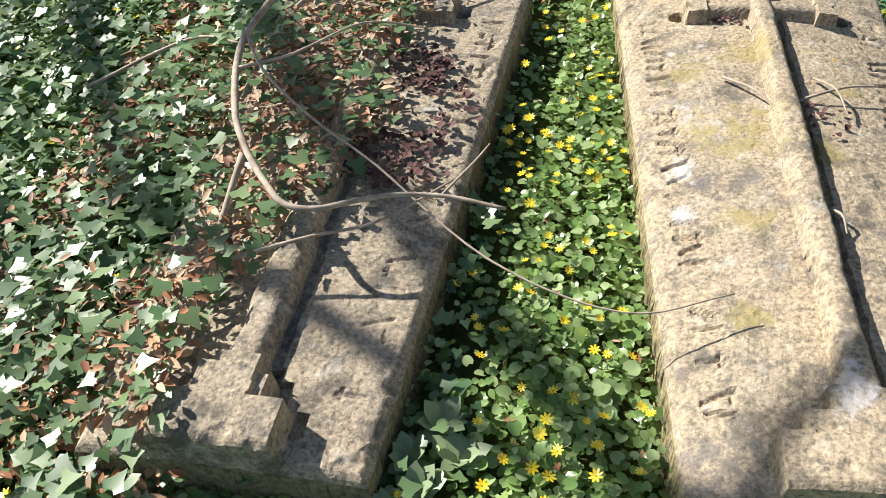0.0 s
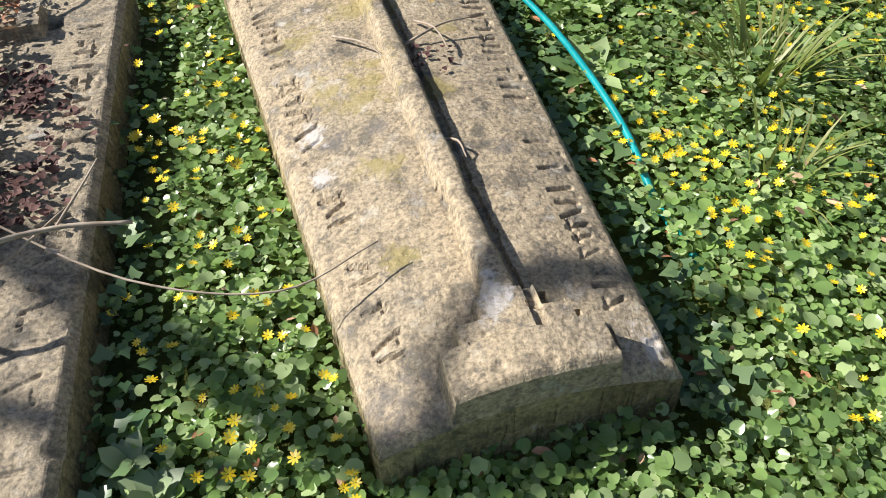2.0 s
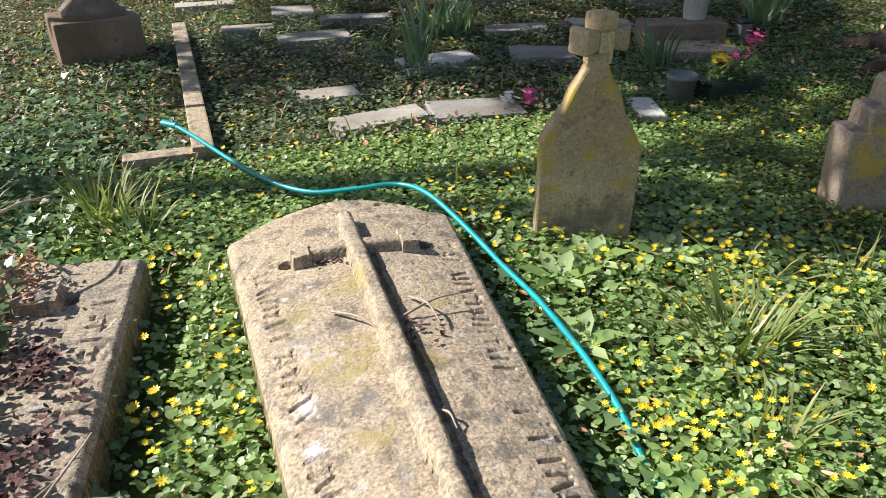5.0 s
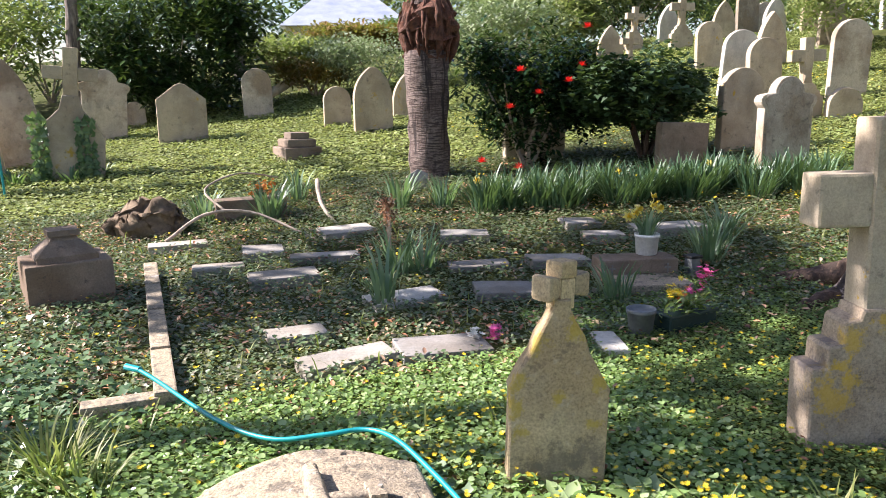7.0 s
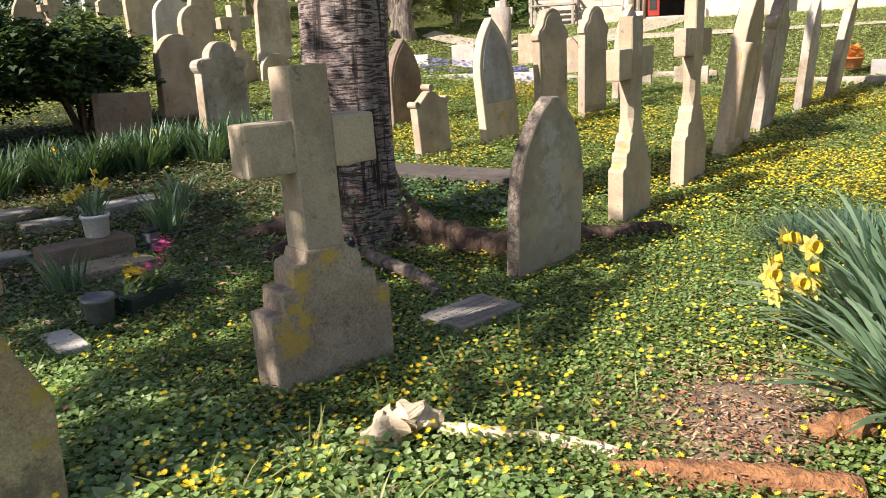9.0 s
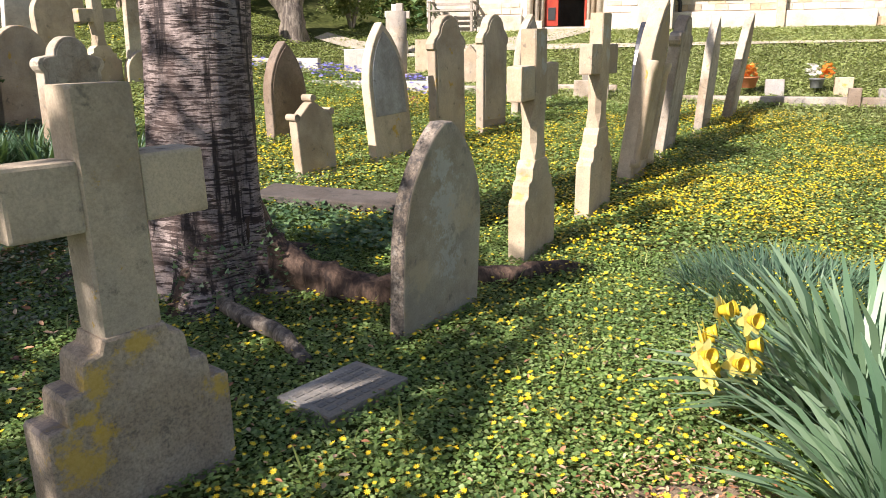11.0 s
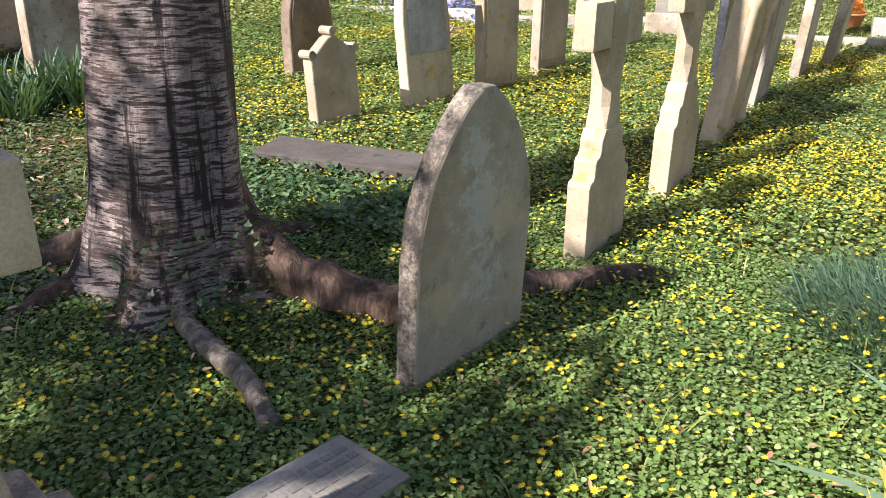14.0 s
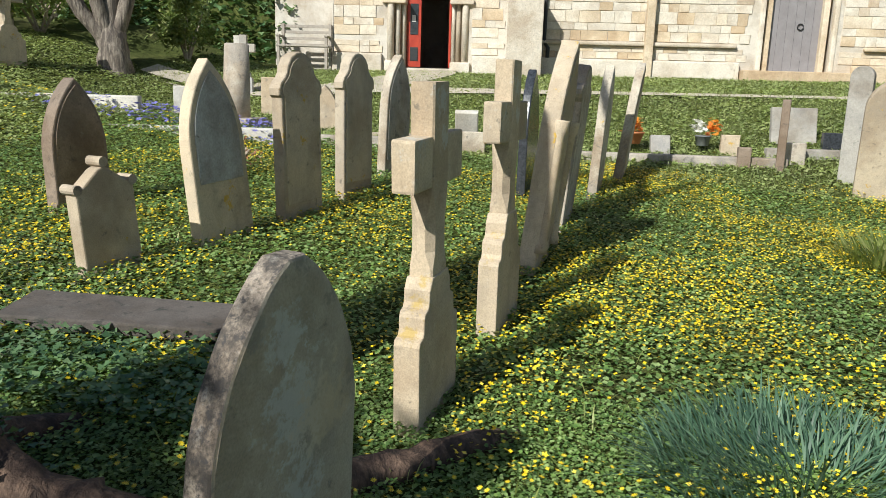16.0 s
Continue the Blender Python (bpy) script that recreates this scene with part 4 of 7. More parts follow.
# ---- flat markers in the middle ----
def marker(x, y, w, d, turn, mat, label, lift=0.038):
    bm = box(-w / 2, w / 2, -d / 2, d / 2, -0.05, lift, 0.008)
    for v in bm.verts:
        v.co += noise.noise_vector(v.co * 7 + Vector((x, y, 0))) * 0.006
    return solid("flat_grave_marker", bm, mat, (x, y, on(x, y)), label, "grave marker", "flat grave markers", "", turn, (random.uniform(-2, 2), random.uniform(-2, 2)))


for x, y, w, d, turn, mt in ((1.5, 3.77, 0.5, 0.22, 4, MARKER), (2.03, 3.74, 0.5, 0.3, -6, MARKER), (1.34, 4.3, 0.34, 0.22, 0, MARKER), (2.18, 4.8, 0.52, 0.28, 4, PALESTONE),
                             (1.53, 5.72, 0.52, 0.3, -3, MARKER), (1.5, 6.5, 0.34, 0.32, -6, MARKER), (2.3, 6.75, 0.48, 0.38, 0, MARKER), (3.17, 6.05, 0.42, 0.3, -20, MARKER),
                             (2.92, 5.2, 0.46, 0.22, -15, MARKER), (2.85, 4.62, 0.42, 0.34, -18, MARKER), (3.5, 5.02, 0.46, 0.26, -14, MARKER), (4.2, 5.83, 0.32, 0.3, -14, MARKER),
                             (4.16, 5.4, 0.34, 0.22, -18, MARKER), (2.89, 3.42, 0.14, 0.34, -18, PALESTONE), (1.93, 6.06, 0.56, 0.2, -10, MARKER), (4.75, 5.3, 0.6, 0.35, -16, MARKER), (1.1, 6.2, 0.4, 0.2, -4, MARKER), (0.85, 7.1, 0.5, 0.2, 0, MARKER)):
    marker(x, y, w, d, turn, mt, "white lettered stone marker lying in the ground cover" if mt is PALESTONE else "grey flat stone grave marker sunk in ground cover")

for y0, y1 in ((3.45, 4.1), (4.12, 4.9), (4.92, 5.6), (5.62, 6.35)):
    bm = box(-0.05, 0.05, y0 + 0.01, y1 - 0.01, -0.06, 0.1, 0.01)
    solid("kerb_stone", bm, LEDGER, (0.6, 0, 0), "worn stone grave kerb edging the plot", "kerb", "grave kerb", "", 0)
solid("kerb_stone", box(-0.2, 0.12, -0.05, 0.05, -0.06, 0.08, 0.01), LEDGER, (0.45, 3.5, 0), "worn stone grave kerb edging the plot", "kerb", "grave kerb")

ped = thing("pedestal", (0.05, 5.8, 0), "brown sandstone pedestal with a moulded cap", "pedestal", "", 12)
part("block", box(-0.27, 0.27, -0.24, 0.24, -0.1, 0.3, 0.015), BROWNSTONE, ped)
capm = bmesh.new()
for r0, z0, r1, z1 in ((0.19, 0.3, 0.19, 0.34), (0.19, 0.34, 0.09, 0.43), (0.09, 0.43, 0.075, 0.46), (0.1, 0.46, 0.1, 0.5)):
    own = bmesh.new()
    bmesh.ops.create_cone(own, cap_ends=True, segments=4, radius1=r0 * 1.41, radius2=r1 * 1.41, depth=z1 - z0, matrix=Matrix.Translation((0, 0, (z0 + z1) / 2)) @ Matrix.Rotation(radians(45), 4, "Z"))
    join(capm, own)
part("cap", capm, BROWNSTONE, ped)

# ---- back stones ----
headstone("gothic", 1.0, 1.65, 0.13, (-1.62, 12.2, on(-1.62, 12.2)), 8, LIMESTONE, "broad pale headstone with ivy climbing its face", "back headstones", (0, -6), False)
headstone("gothic", 0.95, 1.6, 0.13, (-1.25, 12.9, on(-1.25, 12.9)), 8, GREYSTONE, "broad grey headstone behind another", "back headstones", (0, 5), False)
wc = thing("cross_headstone", (-0.26, 11.45, on(-0.26, 11.45)), "pale stone cross rising from a broad ivy-edged slab", "headstone", "back headstones", 0, (0, 5))
part("slab", prism([(-0.42, -0.15), (-0.42, 0.55), (-0.3, 0.75), (-0.14, 0.92), (-0.1, 1.1), (0.1, 1.1), (0.14, 0.92), (0.3, 0.75), (0.42, 0.55), (0.42, -0.15)], -0.1, 0.1, 0.012), LIMESTONE, wc)
part("shaft", box(-0.09, 0.09, -0.07, 0.07, 1.08, 1.72, 0.012), LIMESTONE, wc)
for sx in (-1, 1):
    x0, x1 = sorted((sx * 0.088, sx * 0.33))
    part("arm", box(x0, x1, -0.068, 0.068, 1.3, 1.47, 0.012), LIMESTONE, wc)
headstone("shoulder", 0.72, 1.2, 0.13, (0.1, 14.6, on(0.1, 14.6)), 5, GREYSTONE, "weathered brown-grey shouldered headstone", "back headstones", (0, 4), False)
headstone("gable", 0.78, 0.94, 0.14, (1.33, 13.4, on(1.33, 13.4)), 0, LIMESTONE, "gabled pinkish limestone headstone on the lawn", "back headstones", (0, 0), False)
headstone("round", 0.55, 0.88, 0.12, (2.8, 14.9, on(2.8, 14.9)), -4, GREYSTONE, "round-headed blue-grey headstone in the grass", "back headstones", (0, -2), False)
headstone("round", 0.46, 0.64, 0.12, (3.81, 12.9, on(3.81, 12.9)), -4, LIMESTONE, "low pale round-headed headstone in grass", "back headstones", (0, 0), False)
headstone("egg", 0.62, 1.02, 0.14, (4.14, 11.9, on(4.14, 11.9)), -4, LIMESTONE, "pale pointed headstone with worn face", "back headstones", (0, 0), False)
headstone("gothic", 0.45, 0.7, 0.12, (5.0, 12.8, on(5, 12.8)), -4, LIMESTONE, "pale small pointed headstone", "back headstones", (0, 0), False)
headstone("round", 0.4, 0.45, 0.12, (0.62, 15.8, on(0.62, 15.8)), 0, GREYSTONE, "low blue-grey headstone in the grass", "back headstones", (0, 0), False)
stp = thing("stepped_base", (2.7, 10.9, on(2.7, 10.9)), "weathered brown stepped base of a lost cross", "monument", "", 10)
solid("leaning_slate", prism([(-0.13, -0.05), (-0.13, 0.1), (0.0, 0.2), (0.13, 0.17), (0.14, -0.05)], -0.02, 0.02, 0.006), MARKER, (3.5, 8.15, on(3.5, 8.15)), "small grey slate leaning against the cherry", "stone", "", "", 0, (-25, 12))
for k, (w, z0, z1) in enumerate(((0.27, -0.1, 0.13), (0.21, 0.13, 0.24), (0.14, 0.24, 0.33))):
    part("step", box(-w, w, -w, w, z0, z1, 0.02), BROWNSTONE, stp)
# right-hand back group
headstone("round", 0.55, 0.98, 0.13, (7.4, 7.4, on(7.4, 7.4)), -8, LIMESTONE, "tall pale round-headed headstone beside a juniper", "headstones by the juniper", (0, 1), False)
headstone("shoulder", 0.6, 1.0, 0.13, (7.05, 6.35, on(7.05, 6.35)), -8, GREYSTONE, "stained shouldered headstone with carved head", "headstones by the juniper", (0, 0), True)
headstone("flat", 0.6, 0.5, 0.14, (6.35, 7.15, on(6.35, 7.15)), -8, BROWNSTONE, "broken weathered stone slab beneath the juniper", "headstones by the juniper", (0, 2), False)
headstone("flat", 0.8, 0.5, 0.14, (5.3, 8.7, on(5.3, 8.7)), -8, LIMESTONE, "low weathered tomb wall beneath the camellia", "headstones by the juniper", (0, 0), False)

# ---- the church ----
CH = pose(19.24, 4.45, 1.86, 0, 0, math.degrees(math.atan2(-0.993, 0.115)))
# church axes: +x along the wall to the south, -y out of the wall towards the graves


def church_part(name, bm, mat, parent, label="", smooth_faces=False):
    return part(name, bm, mat, parent, label, smooth_faces)


church = new("church")
church.matrix_world = CH
tagged(church, "cream rubble-stone church wall with open red door and grey door", "church")
TH = 0.6
DOORS = ((-0.5, 0.5, 2.5), (6.9, 8.05, 2.3))
for x0, x1, z0, z1 in ((-2.0, -0.75, -0.3, 6.5), (0.75, 6.75, -0.3, 6.5), (8.2, 17, -0.3, 6.5), (-0.75, 0.75, 2.75, 6.5), (6.75, 8.2, 2.5, 6.5), (6.75, 8.2, -0.3, 0.16), (-0.75, 0.75, -0.3, 0.02)):
    church_part("wall", box(x0, x1, 0, TH, z0, z1), MORTAR, church)
church_part("wall", box(-3.4, -2.0, 0.55, 1.1, -0.3, 6.5), MORTAR, church, "set-back wall beside the porch")
church_part("return_wall", box(-2.02, -1.98, 0.0, 0.55, -0.3, 6.5), MORTAR, church)
church_part("roof", prism([(-3.6, 6.4), (-3.6, 6.6), (17.2, 6.6), (17.2, 6.4)], -0.3, 7.0, 0), SLATE, church)
church_part("back_wall", box(-3.4, 17, 5.6, 6.2, -0.3, 6.5), MORTAR, church)
for xx in (-1.6, 2.4, 5.4, 9.5):
    church_part("interior_wall", box(xx - 0.05, xx + 0.05, TH, 5.6, -0.3, 6.4), DARKROOM, church)
church_part("interior_floor", box(-1.6, 9.5, TH - 0.58, 5.6, -0.25, 0.03), DARKROOM, church)
# moulded jambs of the red doorway
for sx in (-1, 1):
    for k, (off, y0, r) in enumerate(((0.78, 0.0, 0.07), (0.64, 0.1, 0.055), (0.53, 0.2, 0.045))):
        sh = bmesh.new()
        bmesh.ops.create_cone(sh, cap_ends=True, segments=12, radius1=r, radius2=r, depth=2.6, matrix=Matrix.Translation((sx * off, y0, 1.3)))
        church_part("jamb_shaft", sh, CHURCH, church, "", True)
    church_part("jamb_base", box(min(sx * 0.48, sx * 0.9), max(sx * 0.48, sx * 0.9), -0.1, 0.3, -0.2, 0.16, 0.03), CHURCH, church)
    church_part("jamb_backing", box(min(sx * 0.48, sx * 0.76), max(sx * 0.48, sx * 0.76), 0.24, 0.58, 0, 2.74), CHURCH, church)
    church_part("impost", box(min(sx * 0.46, sx * 0.95), max(sx * 0.46, sx * 0.95), -0.1, 0.26, 1.32, 1.42, 0.02), CHURCH, church)
door = church_part("door", box(-0.46, -0.17, 0.28, 0.34, 0.05, 2.6, 0.008), REDPAINT, church, "red painted door leaf standing open")
for z0, z1 in ((0.18, 0.46), (0.72, 1.35)):
    church_part("door_panel", box(-0.4, -0.23, 0.268, 0.285, z0, z1, 0.005), IRON if z0 < 0.5 else GLASS_DARK, door)
church_part("notice", box(-0.36, -0.28, 0.258, 0.266, 0.98, 1.12), PALESTONE, door, "small white notice")
door = church_part("door", box(0.42, 0.47, 0.3, 0.9, 0.05, 2.6, 0.008), REDPAINT, church, "red painted door leaf folded back")
# grey doorway
door = church_part("door", box(6.98, 8.02, 0.22, 0.3, 0.16, 2.4, 0.006), GREYPAINT, church, "grey painted plank door, shut")
for i in range(1, 6):
    church_part("plank_joint", box(6.98 + i * 0.173 - 0.0015, 6.98 + i * 0.173 + 0.0015, 0.218, 0.223, 0.17, 2.4), IRON, door)
ring = bmesh.new()
for k in range(14):
    a0, a1 = 2 * math.pi * k / 14, 2 * math.pi * (k + 1) / 14
    tube([(7.6 + 0.06 * math.cos(a0), 0.2, 1.05 + 0.06 * math.sin(a0)), (7.6 + 0.06 * math.cos(a1), 0.2, 1.05 + 0.06 * math.sin(a1))], [0.012, 0.012], 6, 0, ring)
church_part("ring_handle", ring, IRON, door)
church_part("door_step", box(6.4, 8.7, -0.35, 0.3, -0.3, 0.15, 0.02), CHURCH, church)
for sx, x in ((-1, 6.93), (1, 8.05)):
    church_part("door_frame", box(x - 0.06, x + 0.06, 0.1, 0.34, 0.15, 2.45, 0.02), CHURCH, church)
    church_part("moulding", box(x + sx * 0.16 - 0.05, x + sx * 0.16 + 0.05, -0.03, 0.12, 0.15, 2.45, 0.03), CHURCH, church)
# buttresses, plinths and string course
for x0, x1, d in ((1.65, 2.35, 0.75), (4.45, 4.62, 0.18)):
    church_part("buttress", box(x0, x1, -d, 0.01, -0.3, 1.5 if d > 0.5 else 6.4, 0.02), CHURCH, church, "sunlit stone buttress")
church_part("downpipe", tube([(2.5, -0.06, 0.0), (2.5, -0.06, 0.5), (2.42, -0.06, 0.62), (2.42, -0.06, 6.3)], [0.04] * 4, 8), IRON, church)
for x0, x1 in ((-2.0, -0.95), (0.95, 1.65), (2.35, 6.38), (8.6, 17)):
    church_part("plinth", box(x0, x1, -0.12, 0.01, -0.3, 0.3, 0.03), CHURCH, church)
for x0, x1 in ((2.36, 6.3), (8.8, 17)):
    church_part("string_course", box(x0, x1, -0.1, 0.01, 0.58, 0.66, 0.03), CHURCH, church)
bench = thing("bench", tuple(CH @ Vector((-2.55, -0.25, -0.02))), "weathered slatted wooden bench against the church", "bench", "", math.degrees(math.atan2(-0.993, 0.115)))
for z in (0.42, 0.55, 0.68, 0.8):
    part("slat", box(-0.55, 0.55, 0.2, 0.23, z, z + 0.06, 0.006), BENCHWOOD, bench)
for yy in (-0.2, -0.1, 0.0, 0.1):
    part("slat", box(-0.55, 0.55, yy - 0.035, yy + 0.035, 0.4, 0.43, 0.006), BENCHWOOD, bench)
for sx in (-0.5, 0.5):
    part("leg", box(sx - 0.03, sx + 0.03, -0.22, -0.16, -0.05, 0.6, 0.006), BENCHWOOD, bench)
    part("leg", box(sx - 0.03, sx + 0.03, 0.17, 0.23, -0.05, 0.88, 0.006), BENCHWOOD, bench)
    part("armrest", box(sx - 0.035, sx + 0.035, -0.24, 0.2, 0.6, 0.63, 0.006), BENCHWOOD, bench)


# ---- trees ----
def spread(n, centre, radii, shell=0.6):
    """Points in an uneven ellipsoid, denser towards its skin."""
    d = rng.normal(size=(n, 3))
    d /= np.linalg.norm(d, axis=1)[:, None]
    r = rng.uniform(shell ** 3, 1, n) ** (1 / 3)
    lump = 1 + 0.22 * np.sin(d[:, 0] * 5 + 1) * np.sin(d[:, 1] * 4 + 2) + 0.18 * np.sin(d[:, 2] * 7 + d[:, 0] * 6)
    return np.asarray(centre) + d * (r * lump)[:, None] * np.asarray(radii)


def foliage(name, shape, pos, size, mat, parent, label="", tilt=(-0.8, 0.9)):
    n = len(pos)
    ob = scatter(name, shape[0], shape[1], pos, rng.uniform(0, 6.28, n), rng.uniform(*tilt, n), size * rng.uniform(0.65, 1.3, n), mat, label, "", "stuff")
    ob.parent = parent
    return ob


def bush(name, x, y, rx, ry, rz, n, size, mat, label, shape=OVAL, lift=0.0, clumps=7, stems=TWIG, shell=0.5):
    """A shrub: several stems and a crown of many small leaves in uneven clumps."""
    z = on(x, y)
    ob = thing(name, (0, 0, 0), label, "bush")
    bm = bmesh.new()
    for i in range(6):
        a = i * 1.05 + 0.3
        tube(curve_points([(x, y, z - 0.1), (x + 0.25 * rx * math.cos(a), y + 0.25 * ry * math.sin(a), z + lift + 0.5 * rz), (x + 0.6 * rx * math.cos(a + 0.3), y + 0.6 * ry * math.sin(a + 0.3), z + lift + 1.2 * rz)], 4), np.linspace(0.035, 0.008, 9), 6, 0.2, bm)
    part("branching", bm, stems, ob)
    pos = [spread(n // 3, (x, y, z + lift + rz), (rx * 0.85, ry * 0.85, rz * 0.9), shell)]
    for i in range(clumps):
        a = rng.uniform(0, 6.28)
        u = rng.uniform(-0.5, 0.9)
        c = (x + rx * 0.7 * math.cos(a), y + ry * 0.7 * math.sin(a), z + lift + rz + rz * 0.65 * u)
        k = rng.uniform(0.3, 0.5)
        pos.append(spread(int(n * 0.67 / clumps), c, (rx * k, ry * k, rz * k), 0.2))
    pos = np.vstack(pos)
    pos = pos[pos[:, 2] > land(pos[:, 0], pos[:, 1])]
    foliage("crown", shape, pos, size, mat, ob)
    return ob


def limb_tree(name, x, y, label, trunk_pts, radii, limbs, crowns, bark, leaf, leaf_size, shape=OVAL):
    ob = thing(name, (0, 0, 0), label, "tree")
    part("trunk", tube(curve_points(trunk_pts, 5), np.interp(np.linspace(0, 1, 5 * (len(trunk_pts) - 1) + 1), np.linspace(0, 1, len(radii)), radii), 14, 0.25), bark, ob, "", True)
    for pts, r0, r1 in limbs:
        c = curve_points(pts, 4)
        part("limb", tube(c, np.linspace(r0, r1, len(c)), 8, 0.2), bark, ob, "", True)
    for c, r, n in crowns:
        foliage("crown", shape, spread(n, c, r, 0.15), leaf_size, leaf, ob)
    return ob


# cherry with flared roots beside the path
def cherry():
    z = on(4.92, 3.22)
    ob = thing("cherry_tree", (0, 0, 0), "old cherry trunk with ringed bark and bare roots", "tree")
    x, y = CX, CY
    bm = bmesh.new()
    levels = [(-0.15, 0.52), (0.0, 0.38), (0.08, 0.335), (0.18, 0.31), (0.32, 0.285), (0.5, 0.27), (0.8, 0.26), (1.2, 0.255), (1.7, 0.255), (2.2, 0.265), (2.7, 0.29), (3.2, 0.27), (4.2, 0.2)]
    sides = 44
    rings = []
    for h, r in levels:
        ring = []
        for j in range(sides):
            a = 2 * math.pi * j / sides
            flare = math.exp(-max(h, 0) * 3.2)
            rr = 1.12 * r * (1 + flare * 0.22 * math.cos(5 * a + 0.8) + 0.045 * math.cos(3 * a + h * 0.6) + 0.03 * noise.noise(Vector((math.cos(a) * 3, math.sin(a) * 3, h * 2))))
            rr -= 0.05 * math.exp(-((a - 4.55) / 0.1) ** 2) * (0.6 + 0.4 * math.sin(h * 5))
            ring.append(bm.verts.new((x + rr * math.cos(a) + 0.03 * h, y + rr * math.sin(a), z + h)))
        rings.append(ring)
    for a, b in zip(rings, rings[1:]):
        for j in range(sides):
            bm.faces.new((a[j], a[(j + 1) % sides], b[(j + 1) % sides], b[j]))
    bm.faces.new(rings[-1])
    part("trunk", bm, BARK, ob, "", True)
    g = lambda px, py, up: (px, py, on(px, py) + up)
    for ctrl, r0, r1 in (
        ([(x + 0.1, y - 0.12, z + 0.42), g(5.06, 2.86, 0.16), g(5.1, 2.5, 0.05), g(5.15, 2.14, 0.03), g(5.42, 1.92, 0.03), g(5.7, 1.67, 0.02), g(6.0, 1.38, 0.02), g(6.28, 1.2, -0.05)], 0.185, 0.045),
        ([(x - 0.15, y + 0.1, z + 0.16), g(4.7, 3.42, 0.03), g(4.4, 3.45, 0.0), g(4.2, 3.4, -0.06)], 0.1, 0.045),
        ([(x - 0.2, y - 0.1, z + 0.2), g(x - 0.42, y - 0.12, -0.02), g(x - 0.7, y - 0.1, -0.1)], 0.11, 0.05),
        ([(x + 0.2, y, z + 0.15), g(x + 0.55, y - 0.1, 0.02), g(x + 0.9, y - 0.3, -0.06)], 0.14, 0.05),
        ([(x, y + 0.2, z + 0.15), g(x - 0.2, y + 0.6, 0.02), g(x - 0.5, y + 0.9, -0.06)], 0.14, 0.05),
    ):
        c = curve_points(ctrl, 6)
        part("root", tube(c, np.linspace(r0, r1, len(c)) * 0.85, 18, 0.45), ROOTBARK, ob, "", True)
    for pts, r0, r1 in (([(x + 0.1, y, z + 3.1), (x - 0.7, y + 0.6, z + 4.3), (x - 1.2, y + 1.3, z + 6)], 0.15, 0.04), ([(x + 0.1, y, z + 3.4), (x + 0.9, y - 0.1, z + 4.8), (x + 1.7, y + 0.3, z + 6.2)], 0.14, 0.04), ([(x + 0.12, y, z + 4.1), (x + 0.2, y + 0.3, z + 5.5), (x, y + 0.2, z + 7)], 0.16, 0.03)):
        c = curve_points(pts, 4)
        part("limb", tube(c, np.linspace(r0, r1, len(c)), 8, 0.2), BARK, ob, "", True)
    return ob


CX, CY = 4.945, 3.16
cherry()
# loose broken branch lying by the roots
lying = thing("fallen_branch", (0, 0, 0), "dark fallen branch half sunk in the ground cover", "branch")
part("branch", tube(curve_points([(4.66, 2.9, 0.07), (4.55, 2.72, 0.075), (4.45, 2.5, 0.07), (4.36, 2.3, 0.06), (4.22, 2.1, 0.02)], 5), np.linspace(0.045, 0.035, 21), 9, 0.35), GREYBARK, lying, "", True)


# pollarded cherry in the middle distance
def pollard():
    x, y = 3.8, 8.5
    z = on(x, y)
    ob = thing("cherry_tree", (0, 0, 0), "pollarded cherry with torn red-brown crown", "tree")
    pts = [(x, y, z - 0.1), (x, y, z + 0.1), (x - 0.02, y, z + 0.5), (x - 0.02, y, z + 1.0), (x - 0.03, y, z + 1.45)]
    part("trunk", tube(curve_points(pts, 5), np.interp(np.linspace(0, 1, 21), [0, 0.08, 0.2, 0.6, 1], [0.36, 0.28, 0.24, 0.235, 0.26]), 24, 0.15), POLLARDBARK, ob, "", True)
    rp = random.Random(4)
    part("upper_trunk", tube(curve_points([(x - 0.03, y, z + 1.4), (x - 0.02, y, z + 1.8), (x + 0.02, y, z + 2.4), (x + 0.03, y, z + 3.4)], 5), np.linspace(0.22, 0.15, 16), 20, 0.12), POLLARDBARK, ob, "", True)
    part("torn_collar", tube(curve_points([(x - 0.03, y, z + 1.36), (x - 0.01, y, z + 1.55), (x, y, z + 1.75), (x, y, z + 1.98)], 5), np.interp(np.linspace(0, 1, 16), [0, 0.25, 0.55, 0.85, 1], [0.24, 0.27, 0.32, 0.3, 0.18]), 40, 0.45), TORN, ob, "torn red-brown wood round the crown")
    for k in range(26):
        a = k * 0.242 + rp.uniform(-0.1, 0.1)
        lo, r = rp.uniform(1.28, 1.5), rp.uniform(0.018, 0.042)
        out = rp.uniform(0.27, 0.33)
        ca, sa = math.cos(a), math.sin(a)
        part("bark_strip", tube(curve_points([(x + 0.24 * ca, y + 0.24 * sa, z + lo), (x + out * ca, y + out * sa, z + lo + 0.16), (x + (out + 0.02) * ca, y + (out + 0.02) * sa, z + lo + 0.36), (x + 0.2 * ca, y + 0.2 * sa, z + lo + 0.62)], 4), np.interp(np.linspace(0, 1, 13), [0, 0.3, 0.7, 1], [0.006, r, r, r * 0.4]), 7, 0.8), TORN, ob, "", True)
    return ob


pollard()

